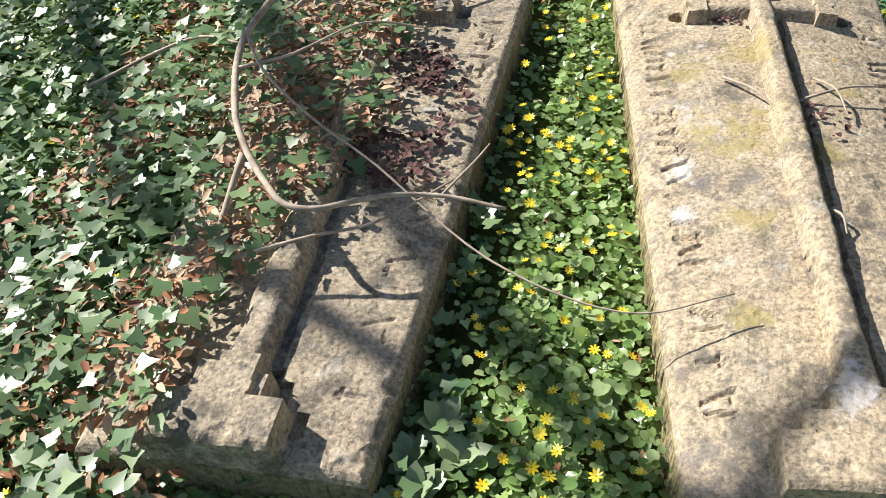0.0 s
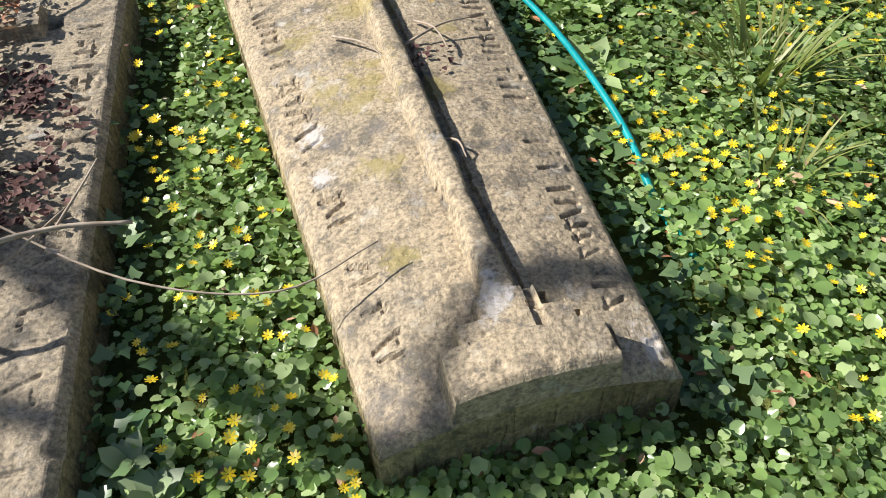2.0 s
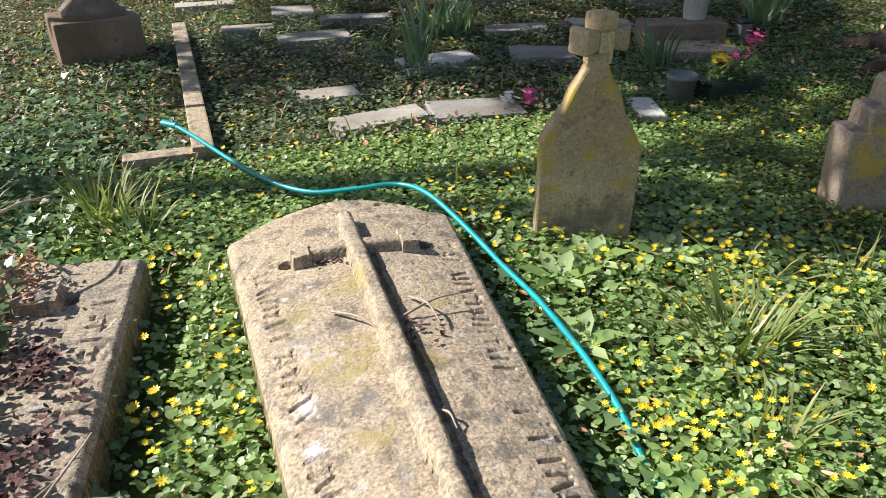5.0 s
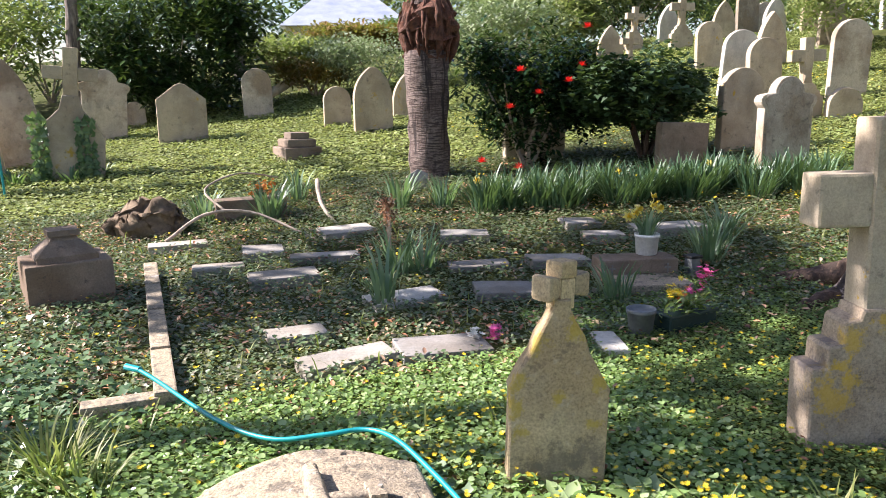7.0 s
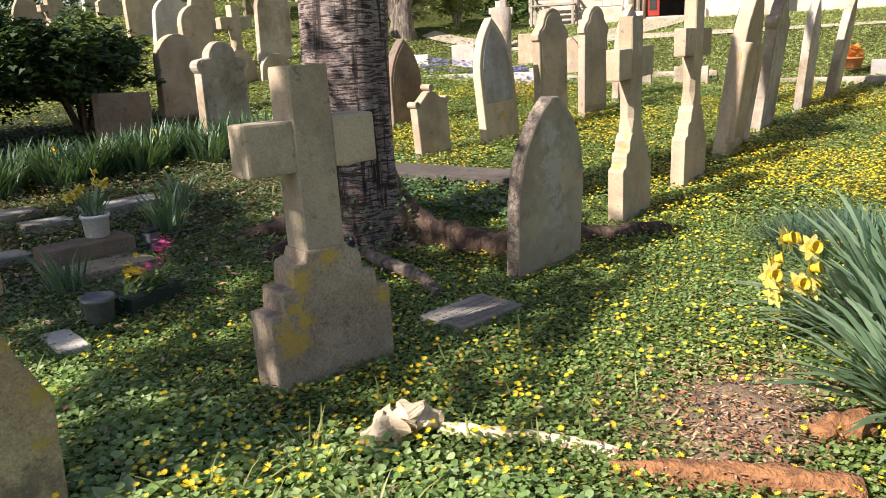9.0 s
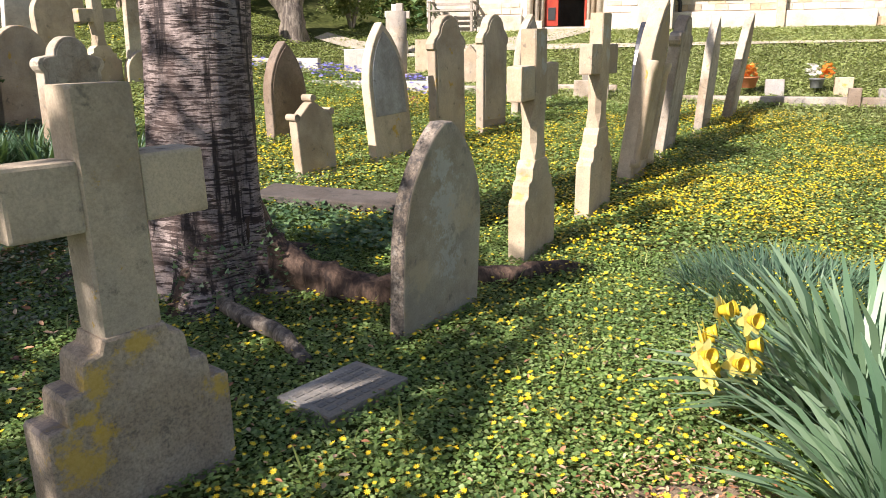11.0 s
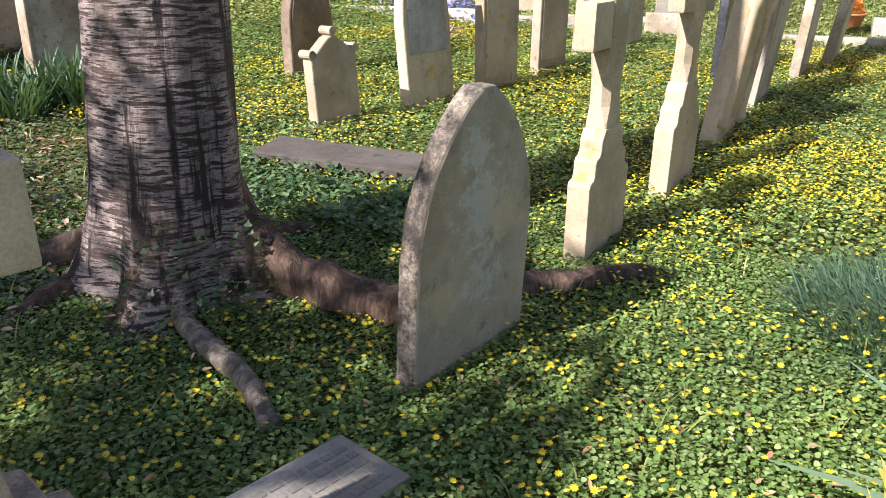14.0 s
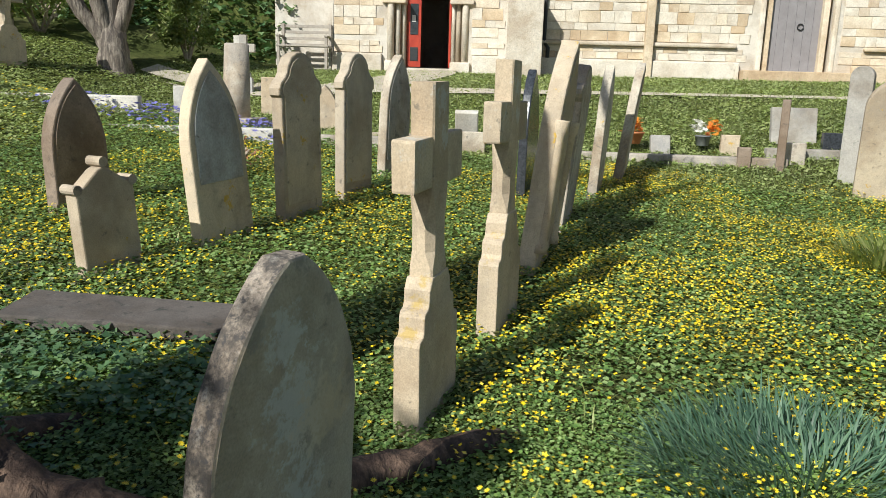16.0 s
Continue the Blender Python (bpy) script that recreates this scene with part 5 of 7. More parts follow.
camellia = bush("camellia_bush", 5.0, 8.3, 0.9, 0.7, 0.9, 7600, 0.1, CAMELLIA, "glossy dark camellia bush with red flowers", OVAL, -0.1, 9)
red = [(5.3, 7.6, 1.55), (5.1, 7.55, 1.38), (4.75, 7.6, 1.25), (4.55, 7.65, 1.5), (4.45, 7.7, 1.1), (5.55, 7.9, 2.0), (5.75, 7.85, 1.5), (4.62, 7.8, 0.42), (4.2, 7.9, 0.5)]
for px, py, pz in red:
    n = 14
    blossom = scatter("blossom", OVAL[0], OVAL[1], np.tile((px, py, pz + 0.1), (n, 1)), np.arange(n) * 2.4, np.linspace(0.1, 1.2, n), np.full(n, 0.085), REDPETAL, "red camellia blossom", "", "", np.full(n, 0.9))
    blossom["kind"] = ""
    del blossom["kind"]
    blossom.parent = camellia
bush("juniper_bush", 6.3, 7.75, 1.0, 0.7, 0.54, 17000, 0.065, JUNIPER, "spreading dark green juniper bush on bare stems", IVYLEAF, 0.2, 14, ROOTBARK, 0.3)
bush("laurel_bush", 1.5, 16.4, 1.75, 1.2, 1.7, 10000, 0.17, LAUREL, "large dark evergreen laurel bush", OVAL, -0.55, 10)
bush("variegated_bush", 5.6, 15.6, 1.5, 1.0, 0.72, 8000, 0.085, VARIEG, "pale green-white variegated shrub at the back", OVAL, -0.2, 9)
bush("variegated_bush", 7.9, 14.5, 1.3, 1.1, 1.0, 4000, 0.12, VARIEG, "pale green-white variegated shrub at the back", OVAL, 0.0, 9)
bush("russet_bush", 4.2, 16.2, 0.8, 0.7, 0.42, 2600, 0.1, RUSSET, "russet and gold shrub at the back", OVAL, 0.0, 7)
for k, (x, y, r, h, mt, words) in enumerate(((-2.4, 17.6, 1.9, 1.5, SPRING, "yellow-green"), (-5.0, 16.2, 2.1, 1.8, SPRING, "yellow-green"), (-1.2, 21, 2.4, 2.2, IVY, "dark green"), (-4.6, 21, 2.6, 2.4, SPRING, "yellow-green"), (-8.5, 18, 2.6, 2.2, IVY, "dark green"),
                                          (4.4, 22.0, 1.9, 0.42, SPRING, "yellow-green"), (7.0, 23.0, 2.0, 0.42, RUSSET, "russet"), (9.6, 23.5, 1.9, 0.5, IVY, "dark green"), (8.8, 19.6, 2.0, 1.9, VARIEG, "pale green"), (10.2, 17.2, 1.5, 0.8, SPRING, "yellow-green"), (12.4, 20.8, 2.4, 1.7, IVY, "dark green"), (15.6, 21.5, 2.6, 1.6, LAUREL, "dark green"), (13.8, 24, 3.2, 2.0, IVY, "dark green"), (18, 23.5, 3.2, 2.0, SPRING, "yellow-green"), (19.5, 20.5, 2.8, 1.7, IVY, "dark green"), (22.5, 17.5, 2.6, 1.7, LAUREL, "dark green"))):
    bush("green_bush", x, y, r, r * 0.75, h, 4200, 0.17, mt, words + " shrub closing the back of the churchyard", OVAL, 0.0, 10)

# woodland behind, whose crowns shade the graves
for x, y, h, r, n in ((-5.5, 13.0, 9.0, 2.2, 160), (-0.4, 15.9, 9.0, 2.0, 100), (3.2, 20.5, 8.0, 2.4, 80), (9.5, 22, 9.0, 2.8, 100)):
    z = on(x, y)
    limb_tree("tree", x, y, "leafing woodland tree with slender grey trunk", [(x, y, z - 0.2), (x + 0.05, y, z + 1.2), (x + 0.12, y + 0.05, z + 2.6), (x + 0.2, y - 0.1, z + h * 0.75)], [0.15, 0.12, 0.11, 0.06],
              [([(x + 0.1, y, z + h * 0.42), (x + 0.3, y - 0.4, z + h * 0.6), (x + 0.7, y - 0.6, z + h * 0.78)], 0.07, 0.02), ([(x + 0.1, y, z + h * 0.5), (x - 0.9, y + 0.5, z + h * 0.7), (x - 1.5, y + 0.9, z + h * 0.85)], 0.07, 0.02)],
              [((x + 0.6, y - 0.6, z + h * 0.78), (r, r * 0.9, r * 0.55), n), ((x - 0.8, y + 0.6, z + h * 0.85), (r * 0.7, r * 0.7, r * 0.5), n // 2)], GREYBARK, SPRING, 0.3)
# unseen spreading tree beside the plot, added so its crowns and limbs shade the graves
limb_tree("tree", -4.6, 5.2, "unseen spreading tree added to shade the graves", [(-4.6, 5.2, -0.2), (-4.55, 5.2, 1.2), (-4.4, 5.15, 2.4), (-3.6, 5.2, 3.8), (-2.6, 5.4, 5.0)], [0.24, 0.18, 0.16, 0.11, 0.05],
          # limbs bent to throw the shadow bars across the two slabs
          [([(-4.4, 5.15, 2.4), (-3.95, 4.1, 3.0), (-3.5, 3.0, 3.3), (-3.1, 2.47, 3.4), (-2.86, 2.6, 3.4), (-2.66, 2.7, 3.4), (-2.42, 2.66, 3.4)], 0.06, 0.035), ([(-4.4, 5.15, 2.4), (-4.45, 4.0, 2.9), (-4.08, 3.05, 3.2), (-3.78, 2.82, 3.2), (-3.53, 2.7, 3.2), (-3.18, 2.5, 3.2)], 0.05, 0.03),
           ([(-3.6, 5.2, 3.8), (-2.7, 4.6, 4.2), (-1.9, 4.3, 4.6), (-1.2, 4.4, 5.0)], 0.06, 0.02), ([(-2.9, 5.3, 4.6), (-2.2, 5.9, 5.1), (-1.4, 6.4, 5.3)], 0.05, 0.02)],
          [((-1.3, 5.1, 5.0), (1.85, 1.15, 0.42), 640), ((-2.2, 7.1, 5.2), (1.5, 1.0, 0.45), 800), ((-1.4, 7.9, 5.1), (1.3, 0.9, 0.4), 300), ((-3.3, 5.0, 5.0), (0.6, 0.5, 0.3), 70), ((-4.3, 7.9, 5.0), (1.3, 0.8, 0.4), 330), ((-3.3, 9.0, 5.0), (1.1, 0.8, 0.4), 160)], GREYBARK, SPRING, 0.28)
# multi-stemmed tree by the hedge
tx, ty = 15.6, 9.3
tz = on(tx, ty)
limb_tree("tree", tx, ty, "multi-stemmed grey tree beside the ivy hedge", [(tx, ty, tz - 0.2), (tx, ty, tz + 0.3), (tx + 0.1, ty + 0.1, tz + 1.2), (tx + 0.2, ty - 0.1, tz + 3.5)], [0.35, 0.26, 0.2, 0.1],
          [([(tx, ty, tz + 0.35), (tx - 0.3, ty + 0.55, tz + 1.2), (tx - 0.5, ty + 1.0, tz + 3.0)], 0.16, 0.08), ([(tx, ty, tz + 0.4), (tx + 0.2, ty - 0.3, tz + 1.6), (tx + 0.4, ty - 0.2, tz + 3.6)], 0.15, 0.08), ([(tx, ty, tz + 0.3), (tx - 0.2, ty + 0.2, tz + 1.4), (tx - 0.2, ty + 0.3, tz + 3.4)], 0.13, 0.08)],
          [((tx + 0.5, ty + 3.2, tz + 4.6), (2.2, 1.6, 1.3), 220)], GREYBARK, SPRING, 0.25)
hedge = thing("ivy_hedge", (0, 0, 0), "tall ivy-covered wall of dark leaves", "hedge")
hp = np.stack([rng.uniform(19.3, 20.3, 9000), rng.uniform(7.4, 15.5, 9000), 1.7 + rng.uniform(0, 3.4, 9000)], -1)
foliage("leaves", IVYLEAF, hp, 0.13, IVY, hedge)
part("core", box(19.7, 20.2, 7.5, 15.5, 1.5, 4.9), SOIL, hedge)
for bx, by, rx in ((16.2, 11.2, 1.2), (17.6, 9.0, 0.7), (14.6, 12.5, 1.4), (17.8, 12.2, 1.5)):
    bush("green_bush", bx, by, rx, rx * 0.8, 0.75, 2600, 0.12, SPRING, "leafy shrub at the churchyard's edge", OVAL, 0.0, 7)
# a building beyond the trees
house = thing("house", (10.9, 38.4, 1.2), "distant house with pale slate roof beyond the trees", "house", "", -15)
part("wall", box(-3.0, 3.0, 0, 7, -1.5, 3.6), RENDERED, house)
rf = bmesh.new()
v = [rf.verts.new(p) for p in ((-3.3, -0.4, 3.5), (3.3, -0.4, 3.5), (3.3, 7.4, 3.5), (-3.3, 7.4, 3.5), (-1.6, 3.5, 5.3), (1.6, 3.5, 5.3))]
for f in ((0, 1, 5, 4), (2, 3, 4, 5), (0, 4, 3), (1, 2, 5), (3, 2, 1, 0)):
    rf.faces.new([v[i] for i in f])
part("roof", rf, SLATE, house)
# far woods closing the view
for x, y, r, mt, words in ((-22, 46, 8, SPRING, "yellow-green"), (-10, 50, 8, IVY, "dark green"), (1, 54, 7.5, SPRING, "yellow-green"), (12, 56, 8, IVY, "dark green"), (23, 52, 8, SPRING, "yellow-green"), (33, 46, 8, IVY, "dark green"), (42, 36, 8, SPRING, "yellow-green"), (48, 24, 8, IVY, "dark green"), (20, 33, 4.5, VARIEG, "pale green"), (27, 27, 4.5, SPRING, "yellow-green")):
    bush("far_tree", x, y, r, r * 0.8, r * 0.62, 3800, 0.55 if r > 5 else 0.32, mt, words + " trees closing the far view", OVAL, 0.0, 12, GREYBARK)


# ---- ground cover ----
def in_slab(x, y, grow=0.0):
    """True on top of the two ledgers, the table slab, the plaque and the flat markers."""
    out = np.zeros(len(x), bool)
    for (fx, fy), (hx, hy), wf, wh in (((0.915, 0.64), (1.0, 2.44), 0.275, 0.39), ((-0.13, 0.66), (0.0, 2.42), 0.265, 0.36)):
        ax, ay = hx - fx, hy - fy
        ln = math.hypot(ax, ay)
        ax, ay = ax / ln, ay / ln
        s = (x - fx) * ax + (y - fy) * ay
        d = (x - fx) * ay - (y - fy) * ax
        out |= (s > -grow) & (s < ln + grow) & (np.abs(d) < wf + (wh - wf) * s / ln + grow)
    for o in list(scene.objects):
        if o.name.startswith("flat_grave_marker"):
            xs = [v[0] for v in o.bound_box]
            ys = [v[1] for v in o.bound_box]
            c, a = o.matrix_world.translation, o.matrix_world.to_euler().z
            lx = (x - c.x) * math.cos(a) + (y - c.y) * math.sin(a)
            ly = -(x - c.x) * math.sin(a) + (y - c.y) * math.cos(a)
            out |= (np.abs(lx) < max(xs) - 0.02 + grow) & (np.abs(ly) < max(ys) - 0.02 + grow)
    lx, ly = (x - 4.015), (y - 1.79)
    a = radians(-16)
    out |= (np.abs(lx * math.cos(a) + ly * math.sin(a)) < 0.215) & (np.abs(-lx * math.sin(a) + ly * math.cos(a)) < 0.14)
    a = radians(-78)
    lx, ly = x - 6.58, y - 3.3
    out |= (np.abs(lx * math.cos(a) + ly * math.sin(a)) < 0.55) & (np.abs(-lx * math.sin(a) + ly * math.cos(a)) < 0.2)
    return out


def field(x, y, scale, seed):
    """Cheap smooth noise, 0 to 1."""
    a = np.sin(x * scale + seed) * np.cos(y * scale * 1.13 + seed * 2.1) + 0.5 * np.sin((x + y) * scale * 2.1 + seed * 3.3) * np.cos((x - y) * scale * 1.7 + seed)
    return np.clip(a / 3 + 0.5, 0, 1)


def sow(x0, x1, y0, y1, per, keep=None, grow=0.0):
    n = int((x1 - x0) * (y1 - y0) * per)
    x, y = rng.uniform(x0, x1, n), rng.uniform(y0, y1, n)
    ok = ~in_slab(x, y, grow)
    if keep is not None:
        ok &= rng.uniform(0, 1, n) < keep(x, y)
    return x[ok], y[ok]


def bare(x, y):
    """Soil patch by the rotten log."""
    return np.exp(-(((x - 3.45) / 0.55) ** 2 + ((y - 0.42) / 0.3) ** 2) * 1.1)


def cover(name, shape, x, y, size, mat, label, height=(0.0, 0.05), tilt=(-0.5, 0.7), category="ground cover", stretch=None):
    n = len(x)
    z = land(x, y) + rng.uniform(*height, n)
    return scatter(name, shape[0], shape[1], np.stack([x, y, z], -1), rng.uniform(0, 6.28, n), rng.uniform(*tilt, n), size * rng.uniform(0.6, 1.35, n), mat, label, category, "stuff", stretch, rng.uniform(-0.4, 0.4, n))


def left_bank(x, y):
    return np.clip((0.12 * (y - 0.5) - 0.12 - x) / 0.3, 0, 1)


def beside(x, y):
    """1 in the strips where ivy replaces celandines, deepening the shadow along the slabs."""
    return ((np.abs(x - 1.26 - 0.114 * (y - 0.64)) < 0.1) | (np.abs(x - 0.19 - 0.128 * (y - 0.66)) < 0.08)) & (y > 0.55) & (y < 2.6)


ALIVE = lambda x, y: np.clip(1 - left_bank(x, y) * 0.62, 0, 1) * np.clip(1.0 - bare(x, y) * 1.05, 0.05, 1)
x, y = sow(-1.6, 2.7, 0.05, 3.5, 6200, lambda x, y: ALIVE(x, y) * (1 - 0.7 * beside(x, y)))
cover("celandine_leaves", ROUNDLEAF, x, y, 0.019, CELANDINE, "dense heart-shaped celandine leaves", (0.0, 0.05))
x, y = sow(-0.4, 2.7, 0.05, 3.0, 1100, lambda x, y: ALIVE(x, y) * (0.3 + 0.7 * field(x, y, 6, 12)) * (1 - beside(x, y)))
cover("celandine_leaves", ROUNDLEAF, x, y, 0.025, CELANDINE, "larger glossy celandine leaves in the sun", (0.03, 0.07), (-0.35, 0.45))
# ivy set in the slabs' shadow strips to make them read darker
x, y = sow(1.2, 1.56, 0.5, 2.6, 1100, lambda x, y: 0.15 + 0.85 * beside(x, y))
cover("ivy_leaves", IVYLEAF, x, y, 0.032, IVY, "dark ivy in the shade along the slab", (0.01, 0.06))
x, y = sow(0.12, 0.42, 0.5, 2.6, 700, lambda x, y: np.clip(1.2 - (x - 0.12 - 0.08 * (y - 0.6)) / 0.11, 0, 1))
cover("ivy_leaves", IVYLEAF, x, y, 0.032, IVY, "dark ivy in the shade along the slab", (0.01, 0.07))
x, y = sow(2.7, 6.6, -1.4, 4.2, 8200, ALIVE)
cover("celandine_leaves", HEART2, x, y, 0.0165, FIELDLEAF, "dense heart-shaped celandine leaves", (0.0, 0.04))
x, y = sow(-2.8, 7.5, 3.5, 9.0, 2300, lambda x, y: np.clip(1.5 * field(x, y, 2.6, 8) + 0.15, 0.2, 1), 0.015)
cover("ground_ivy_leaves", HEART2, x, y, 0.024, MIXEDCOVER, "low ground cover of small leaves among the markers", (0.0, 0.06))
x, y = sow(6.6, 12.5, -4.5, 6.5, 2000)
cover("celandine_leaves", HEART2, x, y, 0.026, FIELDLEAF, "celandine leaves under the headstones", (0.0, 0.06))
x, y = sow(-6, 16, 9.0, 17.0, 900)
cover("turf_leaves", HEART2, x, y, 0.038, TURF, "rough turf at the back of the churchyard", (0.0, 0.05))
x, y = sow(7.5, 13.0, 6.5, 9.0, 1100)
cover("turf_leaves", HEART2, x, y, 0.036, TURF, "rough sunny turf on the slope", (0.0, 0.05))
for x0, x1, y0, y1 in ((-5.0, 2.7, -4.0, 0.1), (2.7, 6.6, -4.0, -1.4), (-5.0, -1.6, 0.1, 3.5), (-6.0, -2.8, 3.5, 9.0)):
    x, y = sow(x0, x1, y0, y1, 900)
    cover("turf_leaves", HEART2, x, y, 0.034, FIELDLEAF, "low leafy turf beyond the celandines", (0.0, 0.04))
x, y = sow(12.5, 19, -9, 9, 500)
cover("turf_leaves", HEART2, x, y, 0.045, TURF, "short turf of the church lawn", (0.0, 0.02))
x, y = sow(12.5, 19, -9, 9, 800)
cover("lawn_grass", BLADE, x, y, 0.06, TURF, "mown lawn before the church", (0.0, 0.01), (0.7, 1.5))
# ivy over the bank and onto the overgrown slab
x, y = sow(-2.2, 0.3, 0.1, 4.2, 2700, lambda x, y: left_bank(x, y) * 0.85 + 0.08)
cover("ivy_leaves", IVYLEAF, x, y, 0.033, IVY, "dark ivy creeping over the bank", (0.01, 0.11))
n = 1900
x, y = rng.uniform(-0.62, 0.12, n), rng.uniform(0.52, 2.5, n)
ok = (x < -0.27 + 0.24 * np.clip((y - 0.9) / 0.6, 0, 1) + 0.12 * field(x, y, 9, 2)) & (rng.uniform(0, 1, n) < 0.75)
x, y = x[ok], y[ok]
scatter("ivy_leaves", IVYLEAF[0], IVYLEAF[1], np.stack([x, y, 0.17 + rng.uniform(0, 0.09, len(x))], -1), rng.uniform(0, 6.28, len(x)), rng.uniform(-0.5, 0.6, len(x)), 0.031 * rng.uniform(0.6, 1.4, len(x)), IVY, "ivy spreading over the half-buried slab", "ground cover")
n = 8200
x, y = rng.uniform(-0.85, 0.15, n), rng.uniform(0.6, 2.5, n)
ok = (x < -0.22 + 0.3 * np.clip((y - 1.0) / 0.7, 0, 1)) & (field(x, y, 5, 4) > 0.36)
x, y = x[ok], y[ok]
zz = np.where(in_slab(x, y), 0.155, 0.03)
scatter("dead_leaves", OVAL[0], OVAL[1], np.stack([x, y, zz + rng.uniform(0, 0.085, len(x))], -1), rng.uniform(0, 6.28, len(x)), rng.uniform(-0.6, 0.6, len(x)), 0.029 * rng.uniform(0.5, 1.4, len(x)), DEADLEAF, "curled russet dead leaves", "leaf litter", "stuff", np.full(len(x), 1.0), rng.uniform(-0.8, 0.8, len(x)))
x, y = sow(-2.5, 6, 3.3, 8.5, 320, lambda x, y: np.clip(1.4 - 1.8 * field(x, y, 2.6, 8), 0.1, 1))
cover("dead_leaves", OVAL, x, y, 0.045, DEADLEAF, "brown leaf litter among the flat markers", (0.01, 0.05), (-0.5, 0.5), "leaf litter")
x, y = sow(5.7, 6.7, 2.3, 3.9, 1900)
cover("ivy_leaves", IVYLEAF, x, y, 0.032, IVY, "dark ivy at the foot of the table slab", (0.02, 0.1))
n = 750
a = rng.uniform(3.3, 6.2, n)
r = 0.36 + rng.exponential(0.1, n)
x, y = 4.945 + r * np.cos(a), 3.16 + r * np.sin(a)
scatter("ivy_leaves", IVYLEAF[0], IVYLEAF[1], np.stack([x, y, land(x, y) + rng.uniform(0, 1, n) * np.clip(0.42 - (r - 0.36) * 1.8, 0.05, 0.4)], -1), rng.uniform(0, 6.28, n), rng.uniform(-0.4, 1.2, n), 0.022 * rng.uniform(0.6, 1.4, n), IVY, "ivy climbing round the foot of the cherry", "ivy")
x, y = sow(-2.6, 0.5, 3.4, 8.5, 420, lambda x, y: 0.25 + 0.75 * field(x, y, 3.1, 15))
cover("dead_leaves", OVAL, x, y, 0.04, DEADLEAF, "brown leaf litter round the pedestal", (0.01, 0.06), (-0.5, 0.5), "leaf litter")
x, y = sow(-2.6, 0.5, 3.3, 6.5, 500, lambda x, y: 1 - field(x, y, 3.1, 15))
cover("ivy_leaves", IVYLEAF, x, y, 0.042, IVY, "ivy among the leaf litter", (0.01, 0.08))
x, y = sow(-1.2, 5, 0.2, 3.5, 60)
cover("dead_leaves", OVAL, x, y, 0.032, DEADLEAF, "scattered russet dead leaves", (0.01, 0.06), (-0.6, 0.6), "leaf litter")
# dark seed heads on the slab
n = 560
x, y = 0.04 + rng.normal(0, 0.07, n) , rng.uniform(1.35, 1.95, n)
x = x + 0.09 * (y - 1.3)
ok = field(x, y, 14, 1) > 0.45
x, y = x[ok], y[ok]
scatter("seed_debris", HEART2[0], HEART2[1], np.stack([x, y, np.full(len(x), 0.165)], -1), rng.uniform(0, 6.28, len(x)), rng.uniform(-0.8, 0.8, len(x)), 0.02 * rng.uniform(0.5, 1.3, len(x)), SEED, "dark purple seed debris lying on the slab", "leaf litter")
n = 60
a = rng.integers(0, 2, n)
x = np.where(a == 0, 1.04, 0.9) + rng.normal(0, 0.04, n)
y = np.where(a == 0, 1.62, 2.08) + rng.normal(0, 0.03, n)
scatter("seed_debris", HEART2[0], HEART2[1], np.stack([x, y, np.full(n, 0.185)], -1), rng.uniform(0, 6.28, n), rng.uniform(-0.8, 0.8, n), 0.015 * rng.uniform(0.5, 1.3, n), SEED, "brown leaf debris caught beside the carved cross", "leaf litter")


# celandine flowers, thickest in the sunny strips
def flowers(x0, x1, y0, y1, per, keep, r, lift, label="open yellow celandine flowers", shape=STAR):
    x, y = sow(x0, x1, y0, y1, per, keep, 0.02)
    n = len(x)
    z = land(x, y) + rng.uniform(*lift, n)
    up = rng.uniform(-0.5, 0.5, n)
    scatter("celandine_flowers", shape[0], shape[1], np.stack([x, y, z], -1), rng.uniform(0, 6.28, n), up, r * rng.uniform(0.7, 1.2, n), FLOWER, label, "flowers", "stuff", None, rng.uniform(-0.5, 0.5, n))


flowers(0.3, 0.75, 0.2, 2.5, 330, lambda x, y: 0.35 + 0.65 * field(x, y, 5, 3), 0.0125, (0.055, 0.09))
flowers(-1.6, 0.3, 0.2, 3.4, 40, lambda x, y: 0.3 + 0.6 * field(x, y, 4, 1), 0.0125, (0.055, 0.09))
flowers(1.42, 2.7, 0.1, 3.0, 520, lambda x, y: 0.15 + field(x, y, 4, 5) ** 1.6, 0.0112, (0.05, 0.085))
flowers(0.3, 1.3, 2.4, 3.6, 90, lambda x, y: field(x, y, 4, 6), 0.012, (0.05, 0.08))
flowers(2.7, 6.0, -0.6, 3.2, 400, lambda x, y: (0.2 + 0.8 * field(x, y, 2.9, 2) ** 1.3) * (1 - 0.85 * bare(x, y)), 0.0115, (0.04, 0.065))
flowers(-2, 5, 3.2, 9, 60, lambda x, y: field(x, y, 2, 7) ** 2, 0.012, (0.05, 0.08))
flowers(5.8, 12.8, -5, 1.5, 1500, lambda x, y: np.clip(field(x, y, 1.6, 4) * 1.5 - 0.2, 0.05, 1) ** 1.3, 0.0115, (0.05, 0.08), shape=STAR4)
flowers(6.2, 11.5, 1.5, 5.5, 1000, lambda x, y: np.clip(field(x, y, 1.9, 9) * 1.6 - 0.3, 0.04, 1), 0.0115, (0.05, 0.08), shape=STAR4)
flowers(5, 13, 5.5, 12, 60, lambda x, y: field(x, y, 1.3, 3), 0.018, (0.05, 0.08))


